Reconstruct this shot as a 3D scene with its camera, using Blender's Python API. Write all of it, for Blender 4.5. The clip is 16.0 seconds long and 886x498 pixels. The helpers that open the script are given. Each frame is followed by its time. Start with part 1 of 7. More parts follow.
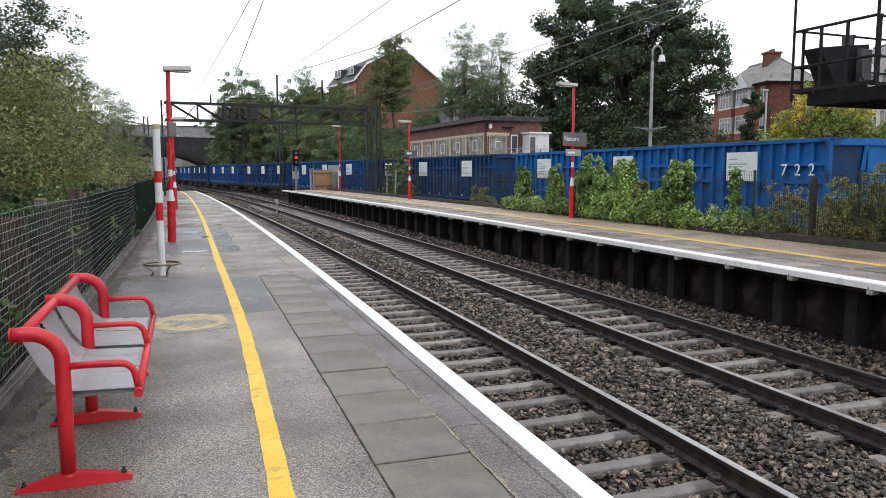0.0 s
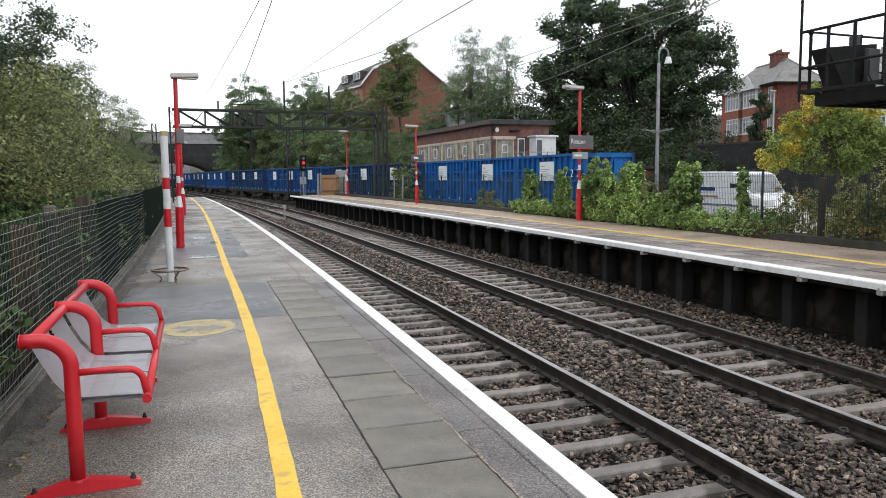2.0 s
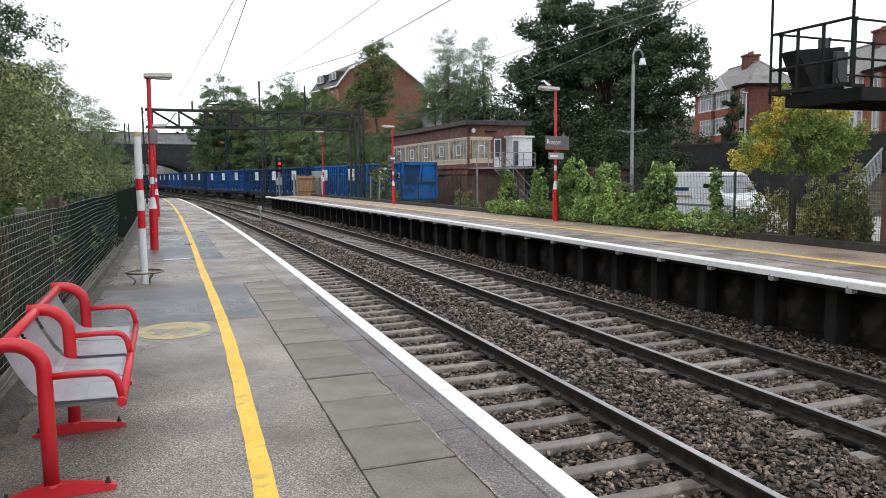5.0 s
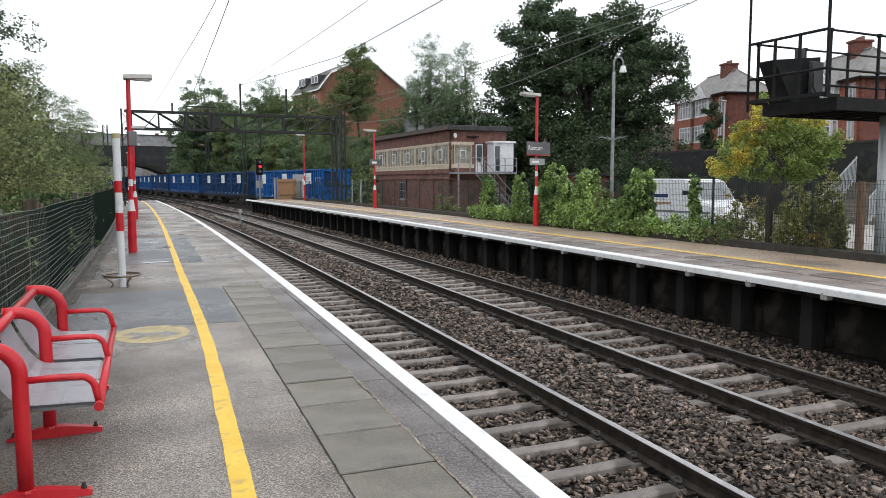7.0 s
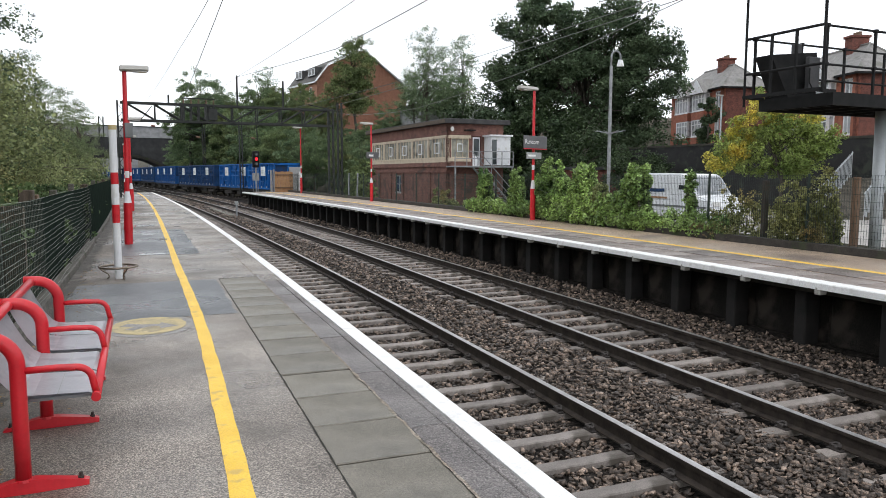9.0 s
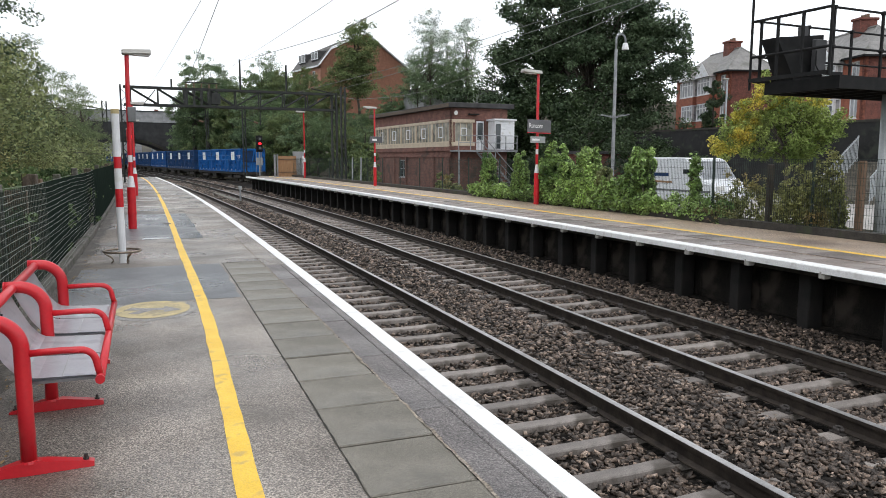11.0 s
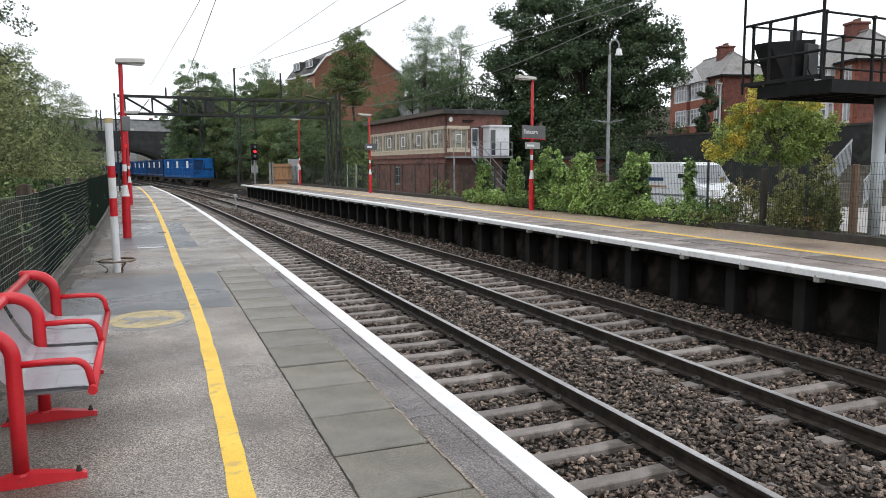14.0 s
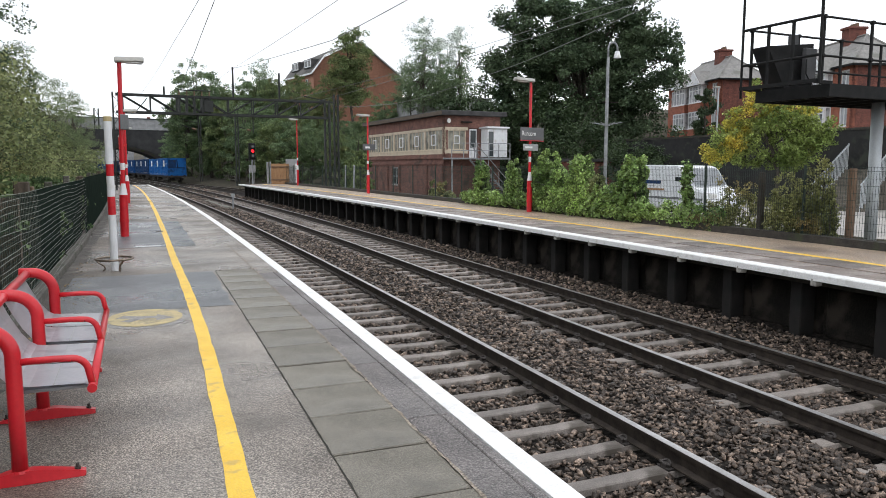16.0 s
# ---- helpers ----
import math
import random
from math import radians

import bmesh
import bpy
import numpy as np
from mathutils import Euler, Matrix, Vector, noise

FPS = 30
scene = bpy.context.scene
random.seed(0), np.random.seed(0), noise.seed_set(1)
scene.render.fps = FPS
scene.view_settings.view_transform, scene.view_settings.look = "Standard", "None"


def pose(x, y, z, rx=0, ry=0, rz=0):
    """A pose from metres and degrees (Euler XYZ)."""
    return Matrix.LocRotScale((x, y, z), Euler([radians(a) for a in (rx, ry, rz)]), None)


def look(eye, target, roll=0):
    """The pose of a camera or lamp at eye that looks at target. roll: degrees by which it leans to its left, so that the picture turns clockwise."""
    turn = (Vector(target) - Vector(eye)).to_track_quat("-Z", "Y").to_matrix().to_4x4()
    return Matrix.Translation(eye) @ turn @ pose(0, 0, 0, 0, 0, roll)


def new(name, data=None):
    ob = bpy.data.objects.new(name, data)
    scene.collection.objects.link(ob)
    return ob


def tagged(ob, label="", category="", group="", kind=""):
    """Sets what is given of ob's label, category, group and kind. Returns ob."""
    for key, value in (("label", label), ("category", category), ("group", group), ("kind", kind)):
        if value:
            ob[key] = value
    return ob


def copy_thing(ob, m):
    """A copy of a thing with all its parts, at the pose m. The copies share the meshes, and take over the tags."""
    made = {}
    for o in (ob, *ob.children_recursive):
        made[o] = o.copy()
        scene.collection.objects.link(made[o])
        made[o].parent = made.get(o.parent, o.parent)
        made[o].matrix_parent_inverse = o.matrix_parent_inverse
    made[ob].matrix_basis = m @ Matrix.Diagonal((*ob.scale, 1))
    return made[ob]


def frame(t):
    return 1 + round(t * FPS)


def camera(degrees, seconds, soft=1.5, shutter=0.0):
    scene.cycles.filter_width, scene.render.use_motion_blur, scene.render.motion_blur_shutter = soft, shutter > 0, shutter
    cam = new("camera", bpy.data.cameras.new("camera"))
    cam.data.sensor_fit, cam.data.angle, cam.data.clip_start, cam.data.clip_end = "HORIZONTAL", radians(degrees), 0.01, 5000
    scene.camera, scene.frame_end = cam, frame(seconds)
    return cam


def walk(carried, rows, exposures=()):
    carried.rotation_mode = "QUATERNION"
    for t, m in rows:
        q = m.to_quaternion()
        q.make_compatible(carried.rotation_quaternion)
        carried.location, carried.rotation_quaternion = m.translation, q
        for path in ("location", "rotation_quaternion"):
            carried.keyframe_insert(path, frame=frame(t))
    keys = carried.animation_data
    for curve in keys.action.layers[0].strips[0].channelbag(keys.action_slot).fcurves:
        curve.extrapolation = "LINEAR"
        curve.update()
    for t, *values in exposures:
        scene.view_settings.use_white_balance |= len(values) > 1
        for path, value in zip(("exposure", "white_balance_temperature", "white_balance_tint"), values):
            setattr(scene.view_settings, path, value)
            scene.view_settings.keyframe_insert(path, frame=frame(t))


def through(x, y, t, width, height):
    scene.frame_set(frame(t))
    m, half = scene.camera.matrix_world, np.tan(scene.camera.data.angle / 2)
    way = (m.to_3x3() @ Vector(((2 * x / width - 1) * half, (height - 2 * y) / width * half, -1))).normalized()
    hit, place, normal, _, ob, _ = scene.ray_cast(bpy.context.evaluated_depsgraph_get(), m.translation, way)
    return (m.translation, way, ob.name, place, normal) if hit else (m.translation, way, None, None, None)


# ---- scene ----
cam = camera(62.97, 16.0, soft=0.6)


def aim(x, y, z, yaw, pitch, roll):
    """Camera pose: yaw to the right of +y, pitch downwards, roll in degrees."""
    a, b = radians(yaw), radians(pitch)
    eye = Vector((x, y, z))
    return look(eye, eye + Vector((math.sin(a) * math.cos(b), math.cos(a) * math.cos(b), -math.sin(b))), roll)


# seconds, x, y, z, yaw, pitch, roll: a phone held in the hand, panning a little
HELD = [
    (0.0, 0.003, 0.030, 1.452, 18.18, 6.09, -0.10),
    (0.5, 0.007, 0.027, 1.454, 18.14, 5.84, -0.05),
    (1.0, 0.006, 0.031, 1.452, 17.92, 5.85, -0.34),
    (1.5, 0.007, 0.031, 1.453, 17.63, 5.92, -0.54),
    (2.0, 0.009, 0.027, 1.452, 17.57, 5.77, -0.62),
    (2.5, 0.011, 0.023, 1.454, 17.83, 5.74, -0.47),
    (3.0, 0.016, 0.021, 1.451, 18.13, 5.94, -0.51),
    (3.5, 0.006, 0.018, 1.455, 18.42, 6.05, -0.54),
    (4.0, 0.004, 0.014, 1.453, 18.70, 5.89, -0.67),
    (6.5, 0.005, 0.009, 1.461, 20.57, 5.60, -0.31),
    (7.0, -0.000, -0.000, 1.459, 20.90, 5.40, -0.18),
    (7.5, -0.003, -0.006, 1.461, 21.09, 5.20, -0.02),
    (8.0, -0.007, -0.006, 1.457, 21.24, 5.35, 0.14),
    (8.5, -0.003, -0.022, 1.458, 21.39, 5.72, 0.22),
    (9.0, -0.005, -0.021, 1.458, 21.18, 5.92, 0.11),
    (11.5, 0.008, -0.020, 1.450, 20.77, 7.26, -0.02),
    (12.0, 0.013, -0.020, 1.450, 20.53, 7.03, -0.27),
    (12.5, 0.018, -0.010, 1.448, 20.20, 6.78, -0.35),
    (13.0, 0.019, -0.002, 1.449, 20.22, 6.69, -0.38),
    (13.5, 0.018, -0.018, 1.452, 20.61, 6.63, -0.39),
    (14.0, 0.017, -0.019, 1.454, 21.19, 6.63, -0.38),
    (14.5, 0.016, -0.019, 1.452, 21.59, 6.65, -0.39),
    (15.0, 0.014, -0.015, 1.453, 21.50, 6.72, -0.37),
    (15.5, 0.004, -0.025, 1.454, 21.45, 6.72, -0.18),
    (16.0, -0.001, -0.022, 1.452, 21.43, 6.54, 0.08),
]
walk(cam, [(t, aim(*p)) for t, *p in HELD])

# ---- light ----
world = bpy.data.worlds.new("overcast")
scene.world = world
world.use_nodes = True
wn, wl = world.node_tree.nodes, world.node_tree.links
sky = wn.new("ShaderNodeTexSky")
sky.sky_type, sky.sun_disc = "NISHITA", False
sky.sun_elevation, sky.sun_rotation = radians(48), radians(200)
hsv = wn.new("ShaderNodeHueSaturation")
hsv.inputs["Saturation"].default_value = 0.25
wl.new(sky.outputs[0], hsv.inputs["Color"])
scale_sky = wn.new("ShaderNodeMixRGB")
scale_sky.inputs[0].default_value = 0.93
scale_sky.inputs[2].default_value = (0.93, 0.96, 1.01, 1)
wl.new(hsv.outputs[0], scale_sky.inputs[1])
dome = wn.new("ShaderNodeTexCoord")
height = wn.new("ShaderNodeSeparateXYZ")
wl.new(dome.outputs["Generated"], height.inputs[0])
lift = wn.new("ShaderNodeMapRange")
lift.inputs["To Min"].default_value, lift.inputs["To Max"].default_value = 0.94, 1.2
wl.new(height.outputs[2], lift.inputs["Value"])
overcast = wn.new("ShaderNodeVectorMath")
overcast.operation = "SCALE"
wl.new(scale_sky.outputs[0], overcast.inputs[0])
wl.new(lift.outputs[0], overcast.inputs["Scale"])
wl.new(overcast.outputs[0], wn["Background"].inputs["Color"])
wn["Background"].inputs["Strength"].default_value = 1.0
sun_data = bpy.data.lights.new("sun", "SUN")
sun_data.energy, sun_data.angle, sun_data.color = 0.45, radians(25), (1, 0.97, 0.93)
sun = new("sun", sun_data)
sun.matrix_world = look((0, 0, 60), (-6, 22, 0))


# ---- materials ----
def material(name, a, b, scale=8.0, rough=0.7, metal=0.0, bump=0.25, fine=60.0, detail=6.0, spots=None, spot_scale=1.5,
             rough_to=None, wet=None, islands=0.0, each=0.0, stretch=None, emit=0.0, bricks=None, grain=0.13, spec=0.5, pebbles=None, dark_margin=None):
    """Two tones mixed by noise, finer grain on top, stains of a third tone, relief by a bump; islands or each vary the tone piece by piece."""
    m = bpy.data.materials.new(name)
    m.use_nodes = True
    n, l = m.node_tree.nodes, m.node_tree.links
    p = n["Principled BSDF"]
    tc = n.new("ShaderNodeTexCoord")
    src = tc.outputs["Object"]
    if stretch:
        mp = n.new("ShaderNodeMapping")
        mp.inputs["Scale"].default_value = stretch
        l.new(src, mp.inputs[0])
        src = mp.outputs[0]

    def noise_at(s, d):
        t = n.new("ShaderNodeTexNoise")
        t.inputs["Scale"].default_value, t.inputs["Detail"].default_value = s, d
        l.new(src, t.inputs["Vector"])
        return t.outputs["Fac"]

    def ramp(fac, lo, hi):
        r = n.new("ShaderNodeMapRange")
        r.inputs["From Min"].default_value, r.inputs["From Max"].default_value = lo, hi
        l.new(fac, r.inputs["Value"])
        return r.outputs[0]

    def mix(fac, c1, c2, kind="MIX"):
        x = n.new("ShaderNodeMixRGB")
        x.blend_type = kind
        for i, c in ((0, fac), (1, c1), (2, c2)):
            if hasattr(c, "links"):
                l.new(c, x.inputs[i])
            elif i == 0:
                x.inputs[0].default_value = c
            else:
                x.inputs[i].default_value = (*c, 1)
        return x.outputs[0]

    big, small = noise_at(scale, detail), noise_at(fine, 3.0)
    col = mix(ramp(big, 0.32, 0.68), a, b)
    edge = (0.42, 0.6) if grain > 0.35 else (0.32, 0.68)
    tone = mix(ramp(small, *edge), (1 - grain,) * 3, (1 + grain,) * 3)
    col = mix(0.8, col, tone, "MULTIPLY")
    if pebbles:
        vo = n.new("ShaderNodeTexVoronoi")
        vo.inputs["Scale"].default_value = pebbles[0]
        l.new(src, vo.inputs["Vector"])
        sc = n.new("ShaderNodeSeparateColor")
        l.new(vo.outputs["Color"], sc.inputs[0])
        chip = mix(sc.outputs[0], (1 - pebbles[1],) * 3, (1 + pebbles[1],) * 3)
        col = mix(1.0, col, chip, "MULTIPLY")
    if spots:
        col = mix(ramp(noise_at(spot_scale, 5.0), 0.56, 0.68), col, spots)
    if dark_margin:
        # a darker margin along x, its border broken up by noise
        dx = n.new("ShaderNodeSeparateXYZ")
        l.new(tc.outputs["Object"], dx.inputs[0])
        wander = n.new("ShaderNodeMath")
        wander.operation, wander.inputs[1].default_value = "MULTIPLY_ADD", dark_margin[2]
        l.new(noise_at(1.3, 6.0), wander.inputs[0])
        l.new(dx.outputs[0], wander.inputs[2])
        darkened = mix(0.75, col, dark_margin[3], "MULTIPLY")
        col = mix(ramp(wander.outputs[0], dark_margin[0], dark_margin[1]), darkened, col)
    if bricks:
        sx = n.new("ShaderNodeSeparateXYZ")
        l.new(tc.outputs["Object"], sx.inputs[0])
        add = n.new("ShaderNodeMath")
        l.new(sx.outputs[0], add.inputs[0])
        l.new(sx.outputs[1], add.inputs[1])
        cx = n.new("ShaderNodeCombineXYZ")
        l.new(add.outputs[0], cx.inputs[0])
        l.new(sx.outputs[2], cx.inputs[1])
        bt = n.new("ShaderNodeTexBrick")
        bt.inputs["Scale"].default_value = 1.0
        bt.inputs["Brick Width"].default_value, bt.inputs["Row Height"].default_value = 0.225, 0.075
        bt.inputs["Mortar Size"].default_value = 0.006
        bt.inputs["Color1"].default_value, bt.inputs["Color2"].default_value = (0.7, 0.7, 0.7, 1), (1.15, 1.1, 1.05, 1)
        bt.inputs["Mortar"].default_value = (*bricks, 1)
        l.new(cx.outputs[0], bt.inputs["Vector"])
        col = mix(0.85, col, bt.outputs["Color"], "MULTIPLY")
    if islands or each:
        src_r = n.new("ShaderNodeNewGeometry").outputs["Random Per Island"] if islands else n.new("ShaderNodeObjectInfo").outputs["Random"]
        k = islands or each
        r = n.new("ShaderNodeMapRange")
        r.inputs["To Min"].default_value, r.inputs["To Max"].default_value = 1 - k, 1 + k
        if k > 0.8:
            pw = n.new("ShaderNodeMath")
            pw.operation = "POWER"
            pw.inputs[1].default_value = 2.2
            l.new(src_r, pw.inputs[0])
            src_r = pw.outputs[0]
            r.inputs["To Min"].default_value, r.inputs["To Max"].default_value = 0.34, 2.4
        l.new(src_r, r.inputs["Value"])
        comb = n.new("ShaderNodeCombineColor")
        for i in range(3):
            l.new(r.outputs[0], comb.inputs[i])
        col = mix(1.0, col, comb.outputs[0], "MULTIPLY")
    l.new(col, p.inputs["Base Color"])
    p.inputs["Specular IOR Level"].default_value = spec
    p.inputs["Metallic"].default_value = metal
    if rough_to is None and wet is None:
        p.inputs["Roughness"].default_value = rough
    else:
        r = n.new("ShaderNodeMapRange")
        r.inputs["From Min"].default_value, r.inputs["From Max"].default_value = 0.42, 0.62
        r.inputs["To Min"].default_value, r.inputs["To Max"].default_value = rough, rough_to if wet is None else wet
        l.new(noise_at(0.55 if wet is not None else scale, 4.0), r.inputs["Value"])
        l.new(r.outputs[0], p.inputs["Roughness"])
    if bump:
        bp = n.new("ShaderNodeBump")
        bp.inputs["Strength"].default_value, bp.inputs["Distance"].default_value = bump, 0.01
        l.new(small, bp.inputs["Height"])
        l.new(bp.outputs[0], p.inputs["Normal"])
    if emit:
        p.inputs["Emission Color"].default_value = (*a, 1)
        p.inputs["Emission Strength"].default_value = emit
    return m


def leaf_material(name, a, b, c=None, through=0.35, vary=0.45, rough=0.55, spec=0.22):
    """Leaf tones that vary leaf by leaf; part of the light passes through."""
    m = material(name, a, b, scale=0.7, rough=rough, bump=0, fine=9, spec=spec, islands=vary, spots=c, spot_scale=0.5)
    n, l = m.node_tree.nodes, m.node_tree.links
    p = n["Principled BSDF"]
    t = n.new("ShaderNodeBsdfTranslucent")
    l.new(p.inputs["Base Color"].links[0].from_socket, t.inputs["Color"])
    x = n.new("ShaderNodeMixShader")
    x.inputs[0].default_value = through
    l.new(p.outputs[0], x.inputs[1])
    l.new(t.outputs[0], x.inputs[2])
    l.new(x.outputs[0], n["Material Output"].inputs["Surface"])
    return m


M = {}
M["asphalt"] = material("wet_asphalt", (0.14, 0.122, 0.105), (0.372, 0.328, 0.286), 0.95, 0.6, bump=0.6, fine=105, detail=8.0, grain=0.6, spots=(0.14, 0.125, 0.108), spot_scale=0.7, wet=0.2, pebbles=(105, 0.5), dark_margin=(-0.1, 0.42, 1.3, (0.5, 0.47, 0.44)))
M["patch"] = material("dark_asphalt", (0.085, 0.09, 0.097), (0.13, 0.137, 0.145), 1.5, 0.42, bump=0.4, fine=130, grain=0.4, wet=0.14, pebbles=(120, 0.3))
M["puddle"] = material("rainwater_film", (0.07, 0.072, 0.075), (0.11, 0.112, 0.115), 2.0, 0.12, bump=0.05, fine=60, wet=0.05)
M["slab"] = material("concrete_slab", (0.145, 0.132, 0.106), (0.222, 0.202, 0.164), 2.2, 0.6, bump=0.4, fine=150, grain=0.4, each=0.1, wet=0.3, pebbles=(150, 0.28), spots=(0.118, 0.108, 0.088), spot_scale=1.6)
M["coping"] = material("coping_concrete", (0.13, 0.118, 0.115), (0.2, 0.18, 0.172), 2.5, 0.6, bump=0.6, fine=110, grain=0.5, each=0.08, wet=0.32, pebbles=(110, 0.5))
M["coping_far"] = material("mixed_coping_slabs", (0.15, 0.123, 0.11), (0.25, 0.208, 0.182), 2.5, 0.55, bump=0.5, fine=110, grain=0.4, each=0.45, wet=0.3, pebbles=(110, 0.3), spots=(0.3, 0.26, 0.24), spot_scale=0.6)
M["mortar"] = material("mossy_mortar", (0.22, 0.18, 0.14), (0.31, 0.27, 0.22), 9, 0.85, bump=0.6, spots=(0.09, 0.08, 0.06), spot_scale=3.0, grain=0.5)
M["joint"] = material("joint_dirt", (0.02, 0.02, 0.018), (0.05, 0.045, 0.035), 9, 0.9)
M["tarmac_far"] = material("brown_tarmac", (0.33, 0.248, 0.182), (0.45, 0.348, 0.26), 0.8, 0.5, bump=0.6, fine=90, grain=0.5, wet=0.3, pebbles=(110, 0.28), spots=(0.21, 0.165, 0.14), spot_scale=0.7)
M["white"] = material("white_edge_paint", (0.8, 0.8, 0.79), (0.87, 0.87, 0.86), 3, 0.5, bump=0.2, fine=70, spots=(0.7, 0.69, 0.67), spot_scale=8)
M["yellow"] = material("yellow_paint", (0.8, 0.49, 0.035), (0.9, 0.6, 0.075), 3, 0.5, bump=0.3, fine=130, spots=(0.62, 0.4, 0.1), spot_scale=9)
M["yellow_worn"] = material("worn_yellow_paint", (0.44, 0.36, 0.2), (0.56, 0.45, 0.22), 7, 0.6, bump=0.3, fine=120, spots=(0.2, 0.18, 0.14), spot_scale=5)
M["yellow_faint"] = material("faded_yellow_paint", (0.4, 0.33, 0.19), (0.5, 0.41, 0.22), 5, 0.6, bump=0.3, fine=120, spots=(0.24, 0.21, 0.16), spot_scale=4, pebbles=(100, 0.3))
M["halo"] = material("grey_overpaint", (0.2, 0.19, 0.18), (0.3, 0.285, 0.27), 4, 0.5, bump=0.3, fine=110, grain=0.4, spots=(0.36, 0.3, 0.19), spot_scale=6, pebbles=(105, 0.35))
# near-black: the shade in the crevices between stones is put into this colour
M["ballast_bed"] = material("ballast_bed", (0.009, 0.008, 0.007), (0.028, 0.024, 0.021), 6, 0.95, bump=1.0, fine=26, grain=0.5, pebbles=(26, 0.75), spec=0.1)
M["stone"] = material("ballast_stone", (0.04, 0.029, 0.022), (0.215, 0.162, 0.127), 16, 0.5, bump=0.4, fine=70, islands=0.85, grain=0.4, spec=0.4)
M["sleeper"] = material("concrete_sleeper", (0.175, 0.154, 0.138), (0.275, 0.242, 0.218), 4, 0.6, bump=0.3, fine=90, each=0.26, spots=(0.1, 0.085, 0.07), spot_scale=3, grain=0.3)
M["rail_top"] = material("polished_rail", (0.42, 0.41, 0.4), (0.56, 0.55, 0.54), 6, 0.32, metal=0.85, bump=0.05, stretch=(1, 1, 1))
M["rail_side"] = material("rusty_rail", (0.024, 0.019, 0.016), (0.055, 0.044, 0.036), 9, 0.75, bump=0.3, spec=0.25)
M["ring_steel"] = material("weathered_ring_steel", (0.16, 0.125, 0.095), (0.3, 0.25, 0.2), 14, 0.45, metal=0.7, spots=(0.12, 0.06, 0.03), spot_scale=6)
M["clip"] = material("rail_clip_steel", (0.05, 0.045, 0.042), (0.09, 0.08, 0.075), 20, 0.6, metal=0.5)
# near-black tone with brown patches for the walls below the platform edges
M["near_black"] = material("near_black_wall", (0.007, 0.0065, 0.006), (0.022, 0.019, 0.016), 2, 0.9, bump=0.4, spots=(0.05, 0.042, 0.035), spot_scale=2.2, grain=0.6, spec=0.2)
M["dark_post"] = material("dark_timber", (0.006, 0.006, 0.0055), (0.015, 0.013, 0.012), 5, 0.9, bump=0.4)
M["kerb"] = material("mossy_kerb", (0.13, 0.125, 0.105), (0.21, 0.2, 0.175), 5, 0.8, bump=0.4, spots=(0.06, 0.07, 0.03), spot_scale=3, grain=0.35)
M["fence_kerb"] = material("dirty_concrete_kerb", (0.075, 0.07, 0.06), (0.155, 0.145, 0.125), 5, 0.8, bump=0.5, spots=(0.04, 0.045, 0.022), spot_scale=2.5, grain=0.4)
M["litter"] = material("dark_strip_brown", (0.045, 0.038, 0.03), (0.095, 0.082, 0.066), 3, 0.55, bump=0.8, fine=70, grain=0.5, pebbles=(90, 0.45), spots=(0.15, 0.135, 0.115), spot_scale=3)
M["dark_kerb"] = material("dark_kerb", (0.03, 0.027, 0.023), (0.06, 0.053, 0.045), 5, 0.85, bump=0.4, spots=(0.04, 0.055, 0.02), spot_scale=2, grain=0.3)
M["earth"] = material("earth", (0.05, 0.042, 0.03), (0.09, 0.078, 0.055), 1.2, 0.95, bump=0.6, spots=(0.05, 0.065, 0.025), spot_scale=0.6, fine=25, grain=0.4)
M["stair"] = material("stained_stair_concrete", (0.1, 0.09, 0.075), (0.2, 0.18, 0.15), 3, 0.8, bump=0.4, grain=0.4, spots=(0.06, 0.06, 0.045), spot_scale=2)
M["yard"] = material("pale_yard_concrete", (0.3, 0.285, 0.265), (0.42, 0.4, 0.375), 0.7, 0.7, bump=0.3, spots=(0.22, 0.205, 0.19), spot_scale=0.5, grain=0.25)
M["red"] = material("red_paint", (0.53, 0.014, 0.024), (0.61, 0.022, 0.032), 5, 0.3, bump=0.02, grain=0.05, spots=(0.46, 0.012, 0.021), spot_scale=4)
M["seat"] = material("pale_grey_metal", (0.64, 0.64, 0.68), (0.72, 0.72, 0.76), 3, 0.22, metal=0.1, bump=0.02, grain=0.04, spots=(0.56, 0.56, 0.6), spot_scale=6)
M["white_paint"] = material("white_paint", (0.68, 0.69, 0.71), (0.77, 0.78, 0.8), 4, 0.45, bump=0.03, grain=0.05, spots=(0.58, 0.57, 0.54), spot_scale=3)
M["lamp_grey"] = material("lamp_housing", (0.36, 0.35, 0.32), (0.45, 0.44, 0.41), 4, 0.5)
M["lamp_lens"] = material("lamp_lens", (0.6, 0.6, 0.58), (0.7, 0.7, 0.68), 4, 0.25)
M["dark_metal"] = material("dark_metal", (0.006, 0.0065, 0.007), (0.014, 0.014, 0.014), 6, 0.75, metal=0.0, bump=0.1, spec=0.25)
M["grey_metal"] = material("galvanised_steel", (0.22, 0.23, 0.24), (0.32, 0.33, 0.34), 5, 0.5, metal=0.4, bump=0.08, spots=(0.2, 0.19, 0.18))
M["pale_post"] = material("pale_galvanised_post", (0.42, 0.45, 0.47), (0.52, 0.55, 0.57), 2, 0.55, metal=0.2, bump=0.08)
M["ohle"] = material("weathered_ohle_steel", (0.009, 0.011, 0.01), (0.026, 0.029, 0.027), 4, 0.75, bump=0.2)
M["wire"] = material("contact_wire", (0.14, 0.145, 0.14), (0.22, 0.22, 0.21), 9, 0.4, metal=0.6, bump=0)
